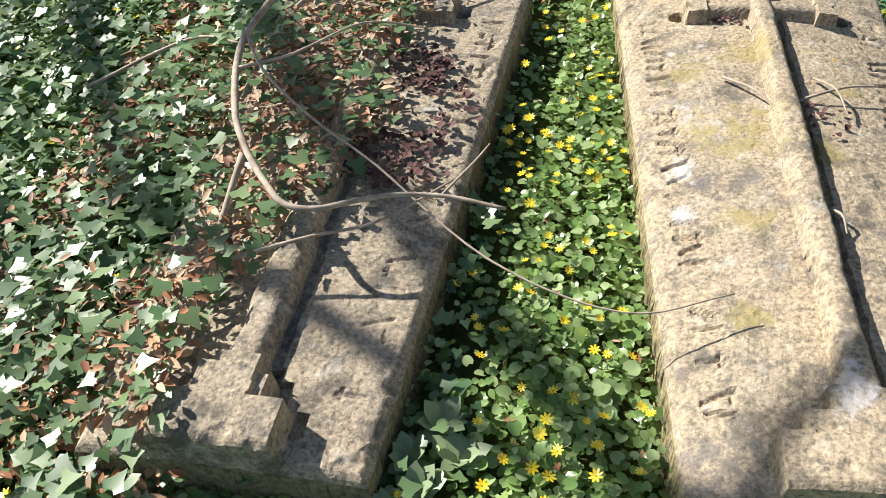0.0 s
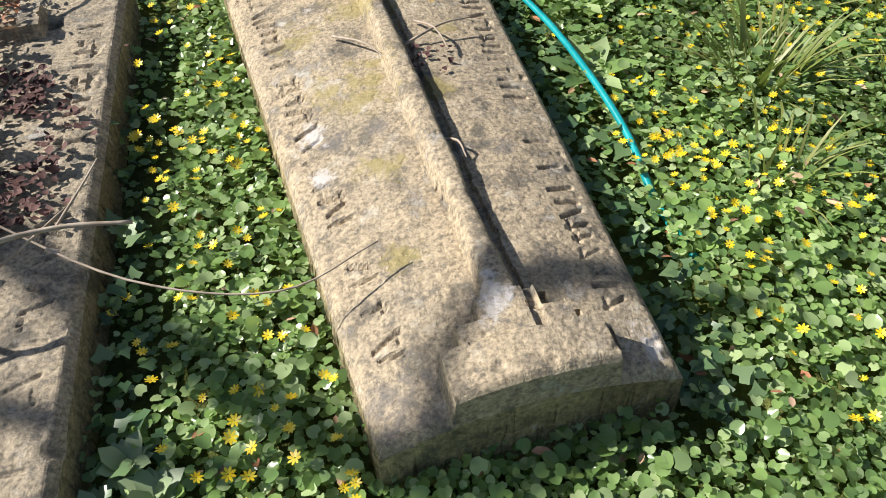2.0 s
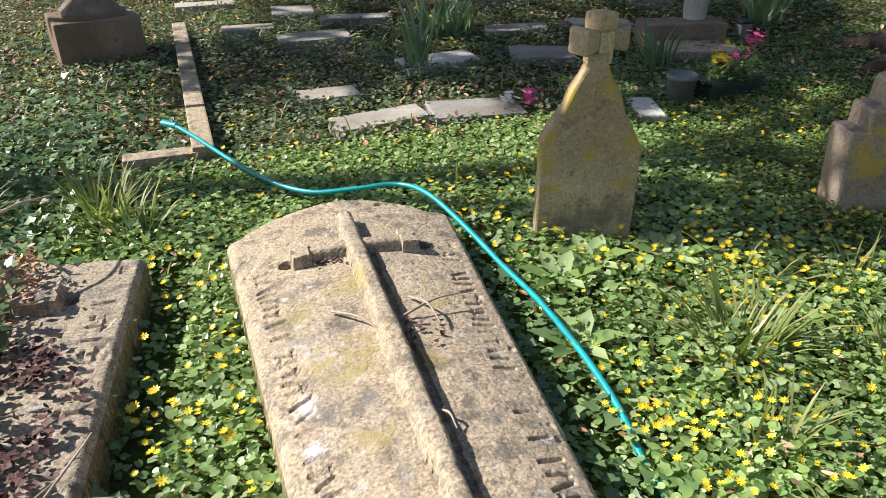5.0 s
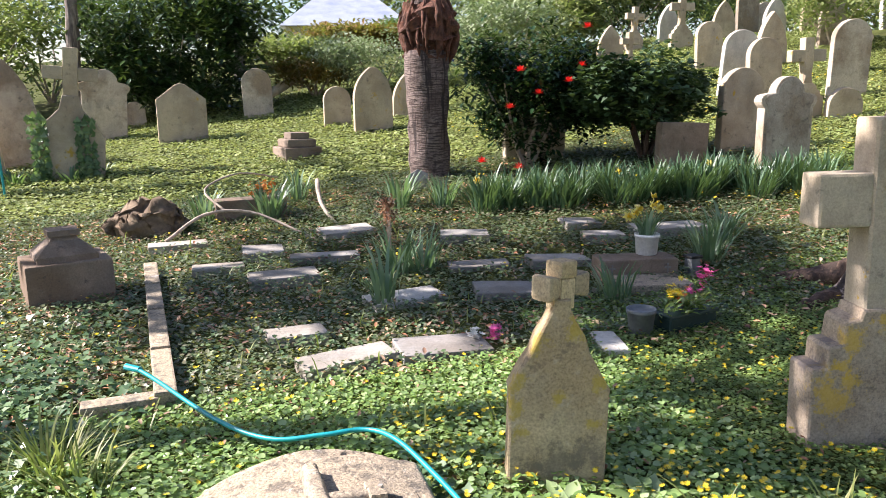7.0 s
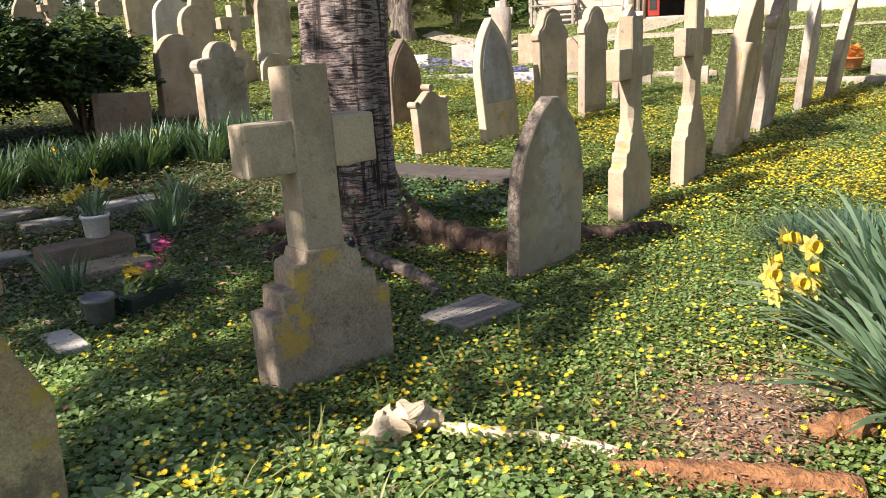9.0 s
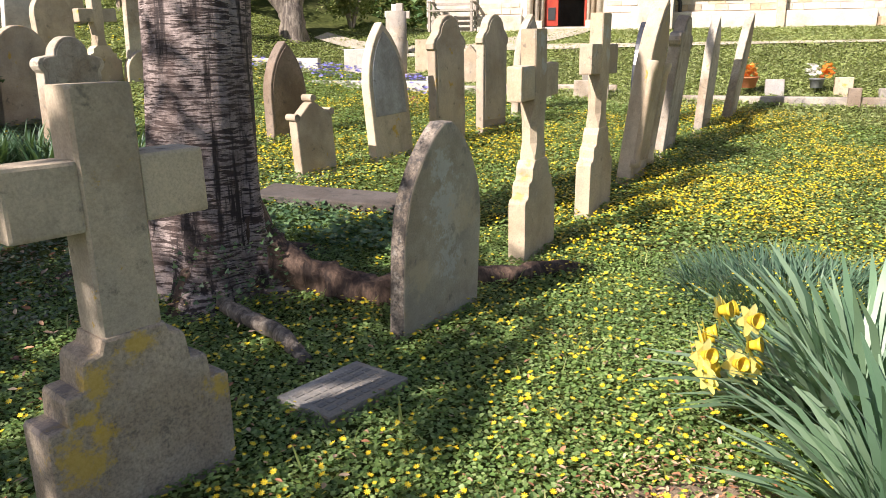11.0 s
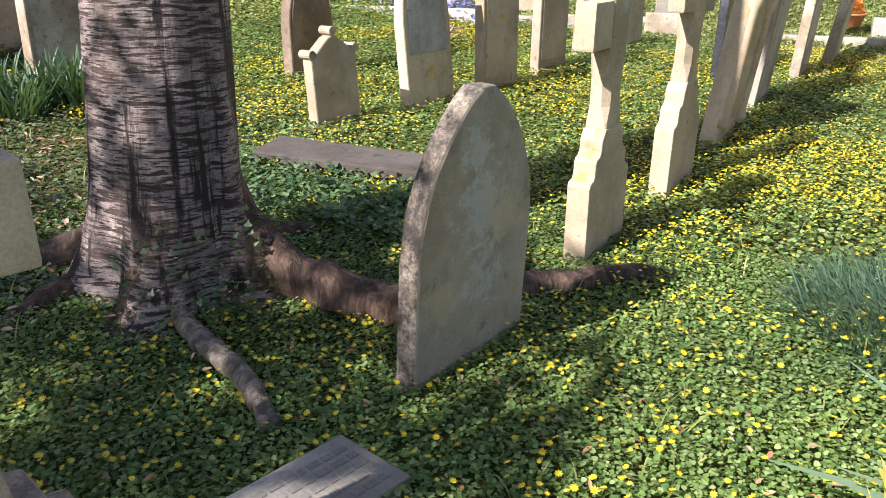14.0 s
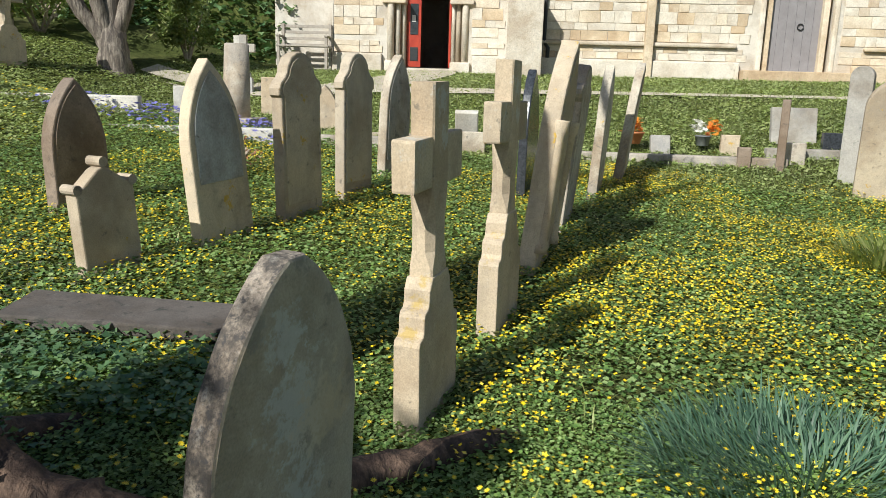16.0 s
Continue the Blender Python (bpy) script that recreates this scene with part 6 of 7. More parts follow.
def tuft(name, x, y, n, length, spread_r, mat, label, lean=(0.85, 1.5), width=1.0, category="grass tuft", kindless=True):
    ob = thing(name, (x, y, on(x, y)), label, category)
    a = rng.uniform(0, 6.28, n)
    r = spread_r * np.sqrt(rng.uniform(0, 1, n))
    pos = np.stack([r * np.cos(a), r * np.sin(a), np.zeros(n) - 0.01], -1)
    size = length * rng.uniform(0.55, 1.1, n)
    v = np.array(BLADE[0]) * np.array([width, 1, 1])
    bl = scatter("foliage", v, BLADE[1], pos, a - 1.57 + rng.normal(0, 0.5, n), rng.uniform(*lean, n), size, mat, "", "", "stuff")
    bl.parent = ob
    return ob


for x, y, n, ln in ((1.95, 1.45, 90, 0.26), (1.75, 1.1, 40, 0.2), (2.25, 1.2, 60, 0.22), (0.18, 3.0, 130, 0.28), (-0.35, 3.1, 90, 0.26), (0.3, 2.75, 60, 0.24), (2.2, 1.75, 14, 0.24), (2.5, 1.6, 40, 0.2), (4.75, 1.0, 14, 0.18), (1.9, 2.75, 14, 0.2), (-0.5, 2.7, 50, 0.22)):
    tuft("grass_tuft", x, y, n, ln, 0.08, GRASS, "tuft of long bright grass blades", (0.5, 1.4), 0.55)
tuft("grass_clump", 6.05, 0.05, 2600, 0.26, 0.58, TUSSOCK, "wide clump of blue-green grassy leaves", (0.15, 1.25), 0.55)
tuft("grass_clump", 9.9, -1.6, 700, 0.35, 0.4, GRASS, "clump of grassy leaves on the lawn", (0.5, 1.3), 0.8)
x, y = sow(-2.0, 2.8, 2.3, 8.5, 40)
cover("grass_blades", BLADE, x, y, 0.1, GRASS, "loose grass blades among the ground cover", (0, 0.02), (0.6, 1.4), "grass")
x, y = sow(2.5, 13, -4, 6, 30)
cover("grass_blades", BLADE, x, y, 0.085, GRASS, "loose grass blades among the ground cover", (0, 0.02), (0.6, 1.4), "grass")
# broad dock leaves near the small headstone
for x, y in ((1.78, 2.02), (1.62, 1.95), (2.05, 1.95), (1.5, 1.6)):
    d = thing("dock_plant", (x, y, 0.02), "low plant with broad pale green leaves", "plant")
    a = np.arange(6) * 1.1
    bl = scatter("leaf_rosette", OVAL[0], OVAL[1], np.zeros((6, 3)), a, np.full(6, 0.45), np.full(6, 0.15), CELANDINE, "", "", "", np.full(6, 1.0))
    bl.parent = d


# crinkled primrose rosettes at the foot of the overgrown slab
CRINKLED = leaf_mat("crinkled_primrose_leaf", [(0.16, 0.24, 0.13), (0.27, 0.36, 0.2), (0.4, 0.47, 0.3)], 0.5, 0.2)
BROAD = ([(0, 0, 0), (0.2, 0.15, 0.06), (0.27, 0.45, 0.02), (0.23, 0.75, 0.08), (0, 1, -0.04), (-0.23, 0.75, 0.02), (-0.27, 0.45, 0.09), (-0.2, 0.15, 0.03)], [(0, 1, 2, 3), (0, 3, 4, 5), (0, 5, 6, 7)])
for px, py, pz in ((0.18, 0.74, 0.03), (0.23, 0.82, 0.03), (0.2, 0.68, 0.03), (0.27, 0.75, 0.03), (0.16, 0.63, 0.03)):
    rosette = thing("primrose_plant", (px, py, pz), "primrose rosette of pale crinkled leaves beside the slab", "plant", "primroses at the slab")
    for k in range(11):
        bl = scatter("leaf", BROAD[0], BROAD[1], np.zeros((1, 3)), np.array([k * 2.4]), np.array([rng.uniform(0.25, 1.0)]), np.array([rng.uniform(0.045, 0.07)]), CRINKLED, "", "", "")
        bl.parent = rosette


# ---- daffodils ----
def daffodil_head():
    bm = bmesh.new()
    for k in range(6):
        a = k * math.pi / 3
        pts = [(0.006, -0.004), (0.02, -0.013), (0.036, -0.008), (0.044, 0.0), (0.036, 0.008), (0.02, 0.013), (0.006, 0.004)]
        bm.faces.new([bm.verts.new((px * math.cos(a) - py * math.sin(a), px * math.sin(a) + py * math.cos(a), 0.006 * math.sin(px * 60))) for px, py in pts])
    return bm


def trumpet():
    bm = lathe([(0.009, 0.0), (0.012, 0.012), (0.014, 0.024), (0.02, 0.034), (0.017, 0.032), (0.011, 0.012)], 12)
    return bm


PETALS, TRUMP = mesh_from("petals", daffodil_head(), DAFFODIL), mesh_from("trumpet", trumpet(), TRUMPET, False)


def daffodil_clump(x, y, leaves, length, radius, heads, label, scale=1.0, face=None, lean=(0.75, 1.45), base=0.0, mat=None, width=1.0):
    ob = tuft("daffodil_clump", x, y, leaves, length, radius, mat or STRAP, label, lean, width, "flowers")
    ob.location.z += base
    for hx, hy, hz in heads:
        st = part("stem", tube(curve_points([(hx * 0.4, hy * 0.4, 0), (hx * 0.8, hy * 0.8, hz * 0.7), (hx, hy, hz)], 4), [0.004] * 9, 6), STRAP, ob)
        yaw = random.uniform(0, 360) if face is None else face + random.uniform(-50, 50)
        m = pose(hx, hy, hz, 75, 0, yaw) @ Matrix.Scale(scale, 4)
        fl = new("flower", PETALS)
        fl.parent, fl.matrix_local = ob, m
        tr = new("trumpet", TRUMP)
        tr.parent = fl
    return ob


heads = [(-0.22 + random.uniform(-0.09, 0.09), 0.5 + random.uniform(-0.1, 0.1), (0.26, 0.34, 0.46)[i % 3] + random.uniform(-0.03, 0.03)) for i in range(13)]
daffodil_clump(4.42, -0.12, 300, 0.66, 0.15, heads, "big clump of yellow daffodils with drooping grey-green leaves", 1.45, 0, (0.35, 1.45))
daffodil_clump(3.68, -0.18, 220, 0.6, 0.12, [], "clump of arching daffodil leaves", 1.2, 0, (0.4, 1.4))
# band of clumps in the darker leaf, its shade painted in
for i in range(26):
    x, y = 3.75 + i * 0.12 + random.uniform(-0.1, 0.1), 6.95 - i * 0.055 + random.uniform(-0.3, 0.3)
    daffodil_clump(x, y, 110, 0.4, 0.15, [(random.uniform(-0.1, 0.1), random.uniform(-0.1, 0.1), 0.3)] if i % 9 == 0 else [], "dense upright clump of daffodil leaves", 1.0, None, (0.85, 1.55), 0.0, SHADEDSTRAP, 0.7)
for x, y, n, ln in ((2.02, 4.72, 34, 0.42), (2.32, 5.35, 40, 0.4), (2.5, 5.3, 30, 0.36), (3.4, 4.1, 36, 0.3), (4.45, 4.45, 60, 0.34), (4.85, 4.75, 50, 0.34), (2.15, 8.2, 40, 0.4), (3.0, 7.3, 50, 0.4), (3.4, 7.1, 50, 0.36), (6.9, 5.7, 60, 0.4)):
    tuft("iris_clump", x, y, n, ln, 0.09, STRAP, "clump of upright narrow green leaves", (1.05, 1.55), 0.9, "plant")
dry = thing("dried_flower", (2.32, 5.5, 0), "dead brown hydrangea heads on bare stalks", "plant")
for i in range(5):
    dx, dy, dz = random.uniform(-0.1, 0.1), random.uniform(-0.05, 0.05), random.uniform(0.45, 0.62)
    part("stalk", tube([(dx * 0.3, dy * 0.3, -0.02), (dx, dy, dz)], [0.005, 0.004], 6), TWIG, dry)
    hd = scatter("flower_head", OVAL[0], OVAL[1], np.array([dx, dy, dz]) + rng.normal(0, 0.03, (60, 3)), rng.uniform(0, 6.28, 60), rng.uniform(-1, 1, 60), np.full(60, 0.035), DEADLEAF, "", "", "")
    hd.parent = dry

# ---- potted things on the graves ----
gz = on(3.8, 4.3)
st = thing("grave_step", (3.8, 4.45, gz), "two-tier stone grave base carved with small crosses", "grave base", "", -16)
part("upper_block", box(-0.28, 0.28, -0.1, 0.14, -0.05, 0.15, 0.012), BROWNSTONE, st)
part("lower_slab", box(-0.2, 0.26, -0.42, -0.1, -0.05, 0.05, 0.012), LEDGER, st)
for cx in (-0.2, 0.2):
    part("carved_cross", box(cx - 0.006, cx + 0.006, -0.104, -0.1, 0.03, 0.12), CUTSHADE, st)
    part("carved_cross", box(cx - 0.022, cx + 0.022, -0.1045, -0.1, 0.085, 0.097), CUTSHADE, st)


def pot(name, at, r0, r1, h, mat, label, category="plant pot"):
    ob = thing(name, at, label, category)
    part("body", lathe([(r0 * 0.9, 0), (r0, 0.005), (r1, h * 0.85), (r1 * 1.08, h * 0.86), (r1 * 1.08, h), (r1 * 0.98, h), (r1 * 0.95, h * 0.88)], 24), mat, ob, "", True)
    soil = bmesh.new()
    bmesh.ops.create_circle(soil, cap_ends=True, segments=20, radius=r1 * 0.95, matrix=Matrix.Translation((0, 0, h * 0.86)))
    part("soil", soil, BARESOIL, ob)
    return ob


pot("plant_pot", (3.93, 4.5, gz + 0.15), 0.075, 0.085, 0.15, WHITEPLASTIC, "white pot of daffodils on the stone grave base")
tuft("daffodil_leaves", 3.93, 4.5, 50, 0.26, 0.05, STRAP, "daffodil leaves growing in a white pot", (0.9, 1.5), 1.0, "plant").location.z = gz + 0.28
for dx, dy, dz in ((-0.12, 0.0, 0.45), (-0.16, 0.02, 0.43), (-0.05, 0.05, 0.47), (0.03, 0, 0.5), (0.05, 0.03, 0.56), (0.08, -0.02, 0.48)):
    o = new("daffodil_flower", PETALS)
    o.matrix_world = pose(3.93 + dx, 4.5 + dy, gz + dz, 70, 0, random.uniform(-60, 60)) @ Matrix.Scale(1.0, 4)
    tagged(o, "yellow daffodil flower above a white pot", "flower", "daffodils in the pot")
    tr = new("trumpet", TRUMP)
    tr.parent = o
pot("bucket", (3.17, 3.52, 0.0), 0.065, 0.08, 0.16, GREYPLASTIC, "grey plastic flower bucket on the ground")
tr = thing("planter_trough", (3.48, 3.52, 0.0), "dark green plastic trough of primroses and pansies", "planter", "", 8)
part("body", box(-0.19, 0.19, -0.07, 0.07, 0, 0.1, 0.012), GREENPLASTIC, tr)
part("rim", box(-0.2, 0.2, -0.08, 0.08, 0.095, 0.115, 0.006), GREENPLASTIC, tr)
n = 160
lv = scatter("leaves", OVAL[0], OVAL[1], np.stack([rng.uniform(-0.18, 0.18, n), rng.uniform(-0.07, 0.07, n), rng.uniform(0.1, 0.2, n)], -1), rng.uniform(0, 6.28, n), rng.uniform(-0.2, 1.0, n), np.full(n, 0.06), CELANDINE, "", "", "stuff")
lv.parent = tr
for mat, cx, cz, n in ((PINKPETAL, 0.16, 0.3, 30), (ORANGEPETAL, -0.02, 0.2, 26), (FLOWER, -0.1, 0.24, 26), (PINKPETAL, 0.06, 0.22, 10)):
    fl = scatter("blossom", STAR[0], STAR[1], np.array([cx, 0, cz]) + rng.normal(0, 0.025, (n, 3)), rng.uniform(0, 6.28, n), rng.uniform(-0.3, 1.0, n), np.full(n, 0.02), mat, "", "", "")
    fl.parent = tr
lant = thing("grave_lantern", (4.18, 4.3, gz), "small dark metal grave lantern", "lantern")
part("body", box(-0.04, 0.04, -0.04, 0.04, 0, 0.14, 0.01), GREYPLASTIC, lant)
part("cap", box(-0.05, 0.05, -0.05, 0.05, 0.14, 0.16, 0.006), IRON, lant)
bq = thing("artificial_flowers", (2.3, 3.75, 0.03), "pink and white artificial flowers dropped on the ground", "flowers")
for mat, dx in ((WHITEPETAL, -0.06), (PINKPETAL, 0.05)):
    o = scatter("blossom", STAR[0], STAR[1], np.array([dx, 0, 0.02]) + rng.normal(0, 0.02, (16, 3)), rng.uniform(0, 6.28, 16), rng.uniform(-0.3, 1.2, 16), np.full(16, 0.025), mat, "", "", "")
    o.parent = bq
pot("flower_pot", (6.6, 6.1, on(6.6, 6.1)), 0.07, 0.085, 0.15, WHITEPLASTIC, "pale pot among the daffodil leaves")
tg = thing("planter_trough", (1.6, 7.85, on(1.6, 7.85)), "dark weathered trough with orange primulas", "planter")
part("body", box(-0.35, 0.35, -0.12, 0.12, -0.02, 0.2, 0.02), BROWNSTONE, tg)
o = scatter("blossom", STAR[0], STAR[1], np.array([0.12, -0.08, 0.3]) + rng.normal(0, 0.06, (60, 3)), rng.uniform(0, 6.28, 60), rng.uniform(-0.3, 1.2, 60), np.full(60, 0.025), ORANGEPETAL, "", "", "")
o.parent = tg
tuft("iris_clump", 1.75, 7.6, 60, 0.42, 0.1, STRAP, "upright green leaves before the trough", (1.0, 1.5), 1.0, "plant")
tuft("iris_clump", 1.15, 7.9, 50, 0.36, 0.1, STRAP, "upright green leaves before the trough", (1.0, 1.5), 1.0, "plant")
rb = thing("root_ball", (0.62, 7.75, on(0.62, 7.75)), "dark upturned root ball with bare roots", "root ball")
bm = bmesh.new()
bmesh.ops.create_icosphere(bm, subdivisions=4, radius=0.26)
for v in bm.verts:
    v.co = Vector((v.co.x * 1.25, v.co.y, v.co.z * 0.85 + 0.08)) + noise.noise_vector(v.co * 7) * 0.11 + noise.noise_vector(v.co * 23) * 0.07
part("soil_mass", bm, BARESOIL, rb, "", True)
br = thing("fallen_branch", (0, 0, 0), "bare crooked branches lying over the ground", "branch")
bz = on(1.5, 7.4)
for ctrl, r in (([(0.75, 7.2, 0.1), (1.1, 7.3, 0.3), (1.5, 7.2, 0.32), (1.9, 6.9, 0.15), (2.1, 6.5, 0.05)], 0.018), ([(1.3, 7.3, 0.32), (1.15, 7.6, 0.5), (1.5, 7.8, 0.62), (1.9, 7.9, 0.55)], 0.014), ([(2.3, 7.9, 0.5), (2.25, 7.5, 0.3), (2.35, 7.2, 0.12), (2.5, 7.1, 0.1)], 0.025)):
    c = curve_points(ctrl, 5)
    part("bough", tube(c, np.linspace(r, r * 0.5, len(c)), 8, 0.3), TWIG, br, "", True)
log = thing("fallen_log", (0, 0, 0), "pale fallen log leaning in the shrubbery", "log")
part("trunk", tube([(2.9, 16.2, 1.2), (3.9, 16.4, 1.75), (4.6, 16.6, 2.2)], [0.1, 0.09, 0.07], 10, 0.2), PALEWOOD, log, "", True)
cane = thing("garden_cane", (-0.95, 10.6, on(-0.95, 10.6)), "thin turquoise garden cane standing upright", "cane")
part("cane", tube([(0, 0, -0.05), (-0.02, 0, 0.85)], [0.014, 0.014], 8), HOSE, cane)

# ---- hose, twigs and rotten wood ----
hose = thing("garden_hose", (0, 0, 0), "turquoise garden hose trailing across the slab's corner", "hose")
hp = [(0.48, 3.74, 0.13), (0.56, 3.58, 0.12), (0.78, 3.08, 0.09), (0.95, 2.82, 0.09), (1.13, 2.71, 0.12), (1.28, 2.65, 0.14), (1.355, 2.5, 0.15), (1.41, 2.25, 0.12), (1.445, 2.0, 0.09), (1.47, 1.77, 0.08), (1.47, 1.5, 0.07), (1.46, 1.3, 0.05), (1.43, 1.1, 0.02), (1.45, 0.9, -0.02)]
c = curve_points(hp, 8)
part("tube", tube(c, [0.0095] * len(c), 10), HOSE, hose, "", True)
part("nozzle", tube([(0.44, 3.78, 0.13), (0.5, 3.71, 0.13)], [0.017, 0.015], 10), HOSE, hose)
twig = thing("dead_branch", (0, 0, 0), "bare pale twisted branch over the overgrown slab", "branch")
for ctrl, r0, r1 in (([(-0.35, 1.95, 0.30), (-0.36, 1.7, 0.30), (-0.28, 1.4, 0.30), (-0.16, 1.2, 0.29), (-0.07, 1.13, 0.285), (0.08, 1.18, 0.28), (0.2, 1.2, 0.27), (0.33, 1.18, 0.26)], 0.010, 0.004),
                     ([(-0.36, 1.75, 0.3), (-0.25, 1.55, 0.32), (-0.1, 1.4, 0.3), (0.05, 1.3, 0.26), (0.3, 1.08, 0.22), (0.55, 0.98, 0.2), (0.75, 1.02, 0.22)], 0.004, 0.0016),
                     ([(-0.2, 1.05, 0.22), (-0.05, 1.1, 0.24), (0.08, 1.14, 0.25), (0.22, 1.25, 0.27)], 0.005, 0.002), ([(-0.24, 1.3, 0.28), (-0.27, 1.1, 0.18), (-0.3, 0.9, 0.08)], 0.008, 0.004),
                     ([(-0.3, 2.0, 0.25), (-0.15, 2.2, 0.3), (0.0, 2.4, 0.35), (0.1, 2.6, 0.3)], 0.008, 0.003), ([(-0.9, 1.8, 0.1), (-0.6, 1.9, 0.2), (-0.4, 1.8, 0.25)], 0.006, 0.003),
                     ([(0.2, 1.2, 0.27), (0.26, 1.27, 0.3), (0.29, 1.32, 0.31)], 0.003, 0.0015), ([(-0.34, 1.6, 0.3), (-0.2, 1.62, 0.33), (-0.05, 1.75, 0.34), (0.1, 1.8, 0.3)], 0.005, 0.002)):
    c = curve_points(ctrl, 6)
    part("bough", tube(c, np.linspace(r0, r1, len(c)), 7, 0.25), TWIG, twig, "", True)
for x0, y0, x1, y1 in ((0.84, 1.78, 0.95, 1.6), (1.0, 1.68, 1.2, 1.74), (1.06, 1.78, 1.1, 1.62), (0.97, 1.3, 1.0, 1.22)):
    tw = thing("twig", (0, 0, 0), "small dry twig lying on the grave slab", "twig", "twigs on the slab")
    c = curve_points([(x0, y0, 0.185), ((x0 + x1) / 2 + 0.01, (y0 + y1) / 2, 0.205), (x1, y1, 0.19)], 4)
    part("stick", tube(c, np.linspace(0.004, 0.002, len(c)), 6), TWIG, tw)
rot = thing("rotten_log", (0, 0, 0), "broken rotten log, bleached end and orange core", "log")
part("bleached_end", tube(curve_points([(2.7, 1.56, 0.03), (2.83, 1.45, 0.06), (2.93, 1.36, 0.04)], 10), np.interp(np.linspace(0, 1, 21), [0, 0.2, 0.5, 0.8, 1], [0.02, 0.05, 0.058, 0.045, 0.022]), 26, 0.95), PALEWOOD, rot, "splintered bleached end")
part("trunk", tube(curve_points([(2.9, 1.36, 0.02), (2.95, 1.15, 0.02), (3.0, 0.95, 0.01), (3.0, 0.75, 0.01)], 4), np.linspace(0.024, 0.02, 13), 10, 0.7), PALEWOOD, rot, "", True)
for dx, dy, dz in ((-0.07, 0.05, 0.05), (-0.03, 0.07, 0.06), (-0.08, 0.0, 0.03), (0.02, 0.06, 0.05)):
    part("splinter", tube([(2.8, 1.46, 0.05), (2.8 + dx * 0.6, 1.46 + dy * 0.6, 0.05 + dz * 0.5), (2.8 + dx, 1.46 + dy, 0.05 + dz)], [0.02, 0.013, 0.002], 5, 0.4), PALEWOOD, rot)
part("orange_core", tube(curve_points([(2.9, 0.75, 0.0), (2.96, 0.55, 0.01), (3.03, 0.3, 0.015), (3.08, 0.05, 0.0)], 5), np.linspace(0.035, 0.06, 16), 12, 0.5), ORANGEWOOD, rot, "crumbling orange rotten core", True)
part("orange_core", tube(curve_points([(3.35, 0.2, 0.02), (3.42, 0.12, 0.04), (3.48, 0.05, 0.03)], 5), np.linspace(0.04, 0.06, 11), 12, 0.6), ORANGEWOOD, rot, "crumbling orange rotten core", True)
bm = bmesh.new()
bmesh.ops.create_grid(bm, x_segments=40, y_segments=30, size=0.5)
for v in bm.verts:
    r = math.hypot(v.co.x / 0.5, v.co.y / 0.5)
    v.co = Vector((v.co.x * 1.0, v.co.y * 0.62, 0.035 * max(0, 1 - r) + 0.03 * noise.fractal(v.co * 7, 0.8, 2, 4) - 0.05 * max(0, r - 0.75)))
solid("soil_mound", bm, BARESOIL, (3.5, 0.42, 0.005), "bare brown crumbling soil by the rotten log", "soil", "", "structure", -35, (0, 0), True)
n = 2200
x, y = 3.42 + rng.normal(0, 0.34, n), 0.47 + rng.normal(0, 0.22, n)
scatter("wood_chips", OVAL[0], OVAL[1], np.stack([x, y, 0.02 + rng.uniform(0, 0.04, n)], -1), rng.uniform(0, 6.28, n), rng.uniform(-0.5, 0.5, n), 0.022 * rng.uniform(0.4, 1.3, n), DEADLEAF, "brown wood chips and dead leaves on bare soil", "leaf litter")

# ivy on the back stones
for cx, cy, w, h in ((-1.62, 12.08, 0.8, 1.3), (-0.05, 11.3, 0.25, 0.8), (-0.6, 11.3, 0.2, 0.9)):
    n = 420
    u = rng.uniform(-0.5, 0.5, n)
    z = rng.uniform(0, 1, n) ** 1.6 * h
    ok = np.abs(np.sin(u * 9 + 0.7 * np.sin(z * 4))) > 0.72
    u, z = u[ok], z[ok]
    scatter("climbing_ivy", IVYLEAF[0], IVYLEAF[1], np.stack([cx + u * w, np.full(len(u), cy) + rng.normal(0, 0.02, len(u)), on(cx, cy) + z], -1), rng.uniform(-0.6, 0.6, len(u)), rng.uniform(0.9, 1.9, len(u)), 0.07 * rng.uniform(0.6, 1.3, len(u)), IVY, "ivy climbing a headstone", "ivy")
for i in range(7):
    tuft("fern_tuft", -2.0 + i * 0.35, 11.3 + random.uniform(-0.2, 0.2), 40, 0.25, 0.12, IVY, "leafy tuft at the foot of the old stones", (0.4, 1.4), 2.0, "plant")

# ---- distant stones on the slope towards the church ----
FAR = [(9.79, 10.09, 1.05, "round"), (9.63, 9.3, 1.0, "round"), (10.87, 8.89, 1.15, "round"), (9.74, 7.94, 0.4, "round"), (13.15, 16.2, 0.9, "gothic"), (14.2, 15.4, 0.9, "gothic"), (15.3, 15.8, 1.1, "round"), (16.2, 14.6, 1.0, "gothic"), (13.6, 13.2, 1.1, "gothic"),
       (12.2, 11.8, 1.0, "gothic"), (14.6, 12.6, 1.2, "round"), (15.6, 11.6, 1.3, "round"), (17.4, 13.4, 1.2, "gothic"), (12.8, 10.4, 0.8, "shoulder"), (16.8, 16.8, 1.0, "round"), (11.2, 12.4, 0.9, "round"), (18.2, 15.6, 1.1, "gothic"), (10.4, 14.6, 0.8, "gothic")]
for i, (x, y, h, kind) in enumerate(FAR):
    headstone(kind, random.uniform(0.5, 0.66), h, 0.12, (x, y, on(x, y)), -10 + random.uniform(-6, 6), (PALESTONE, LIMESTONE, GREYSTONE, LIMESTONE)[i % 4], "pale old headstone on the sunny slope", "headstones on the slope", (random.uniform(-3, 3), random.uniform(-4, 4)), False)
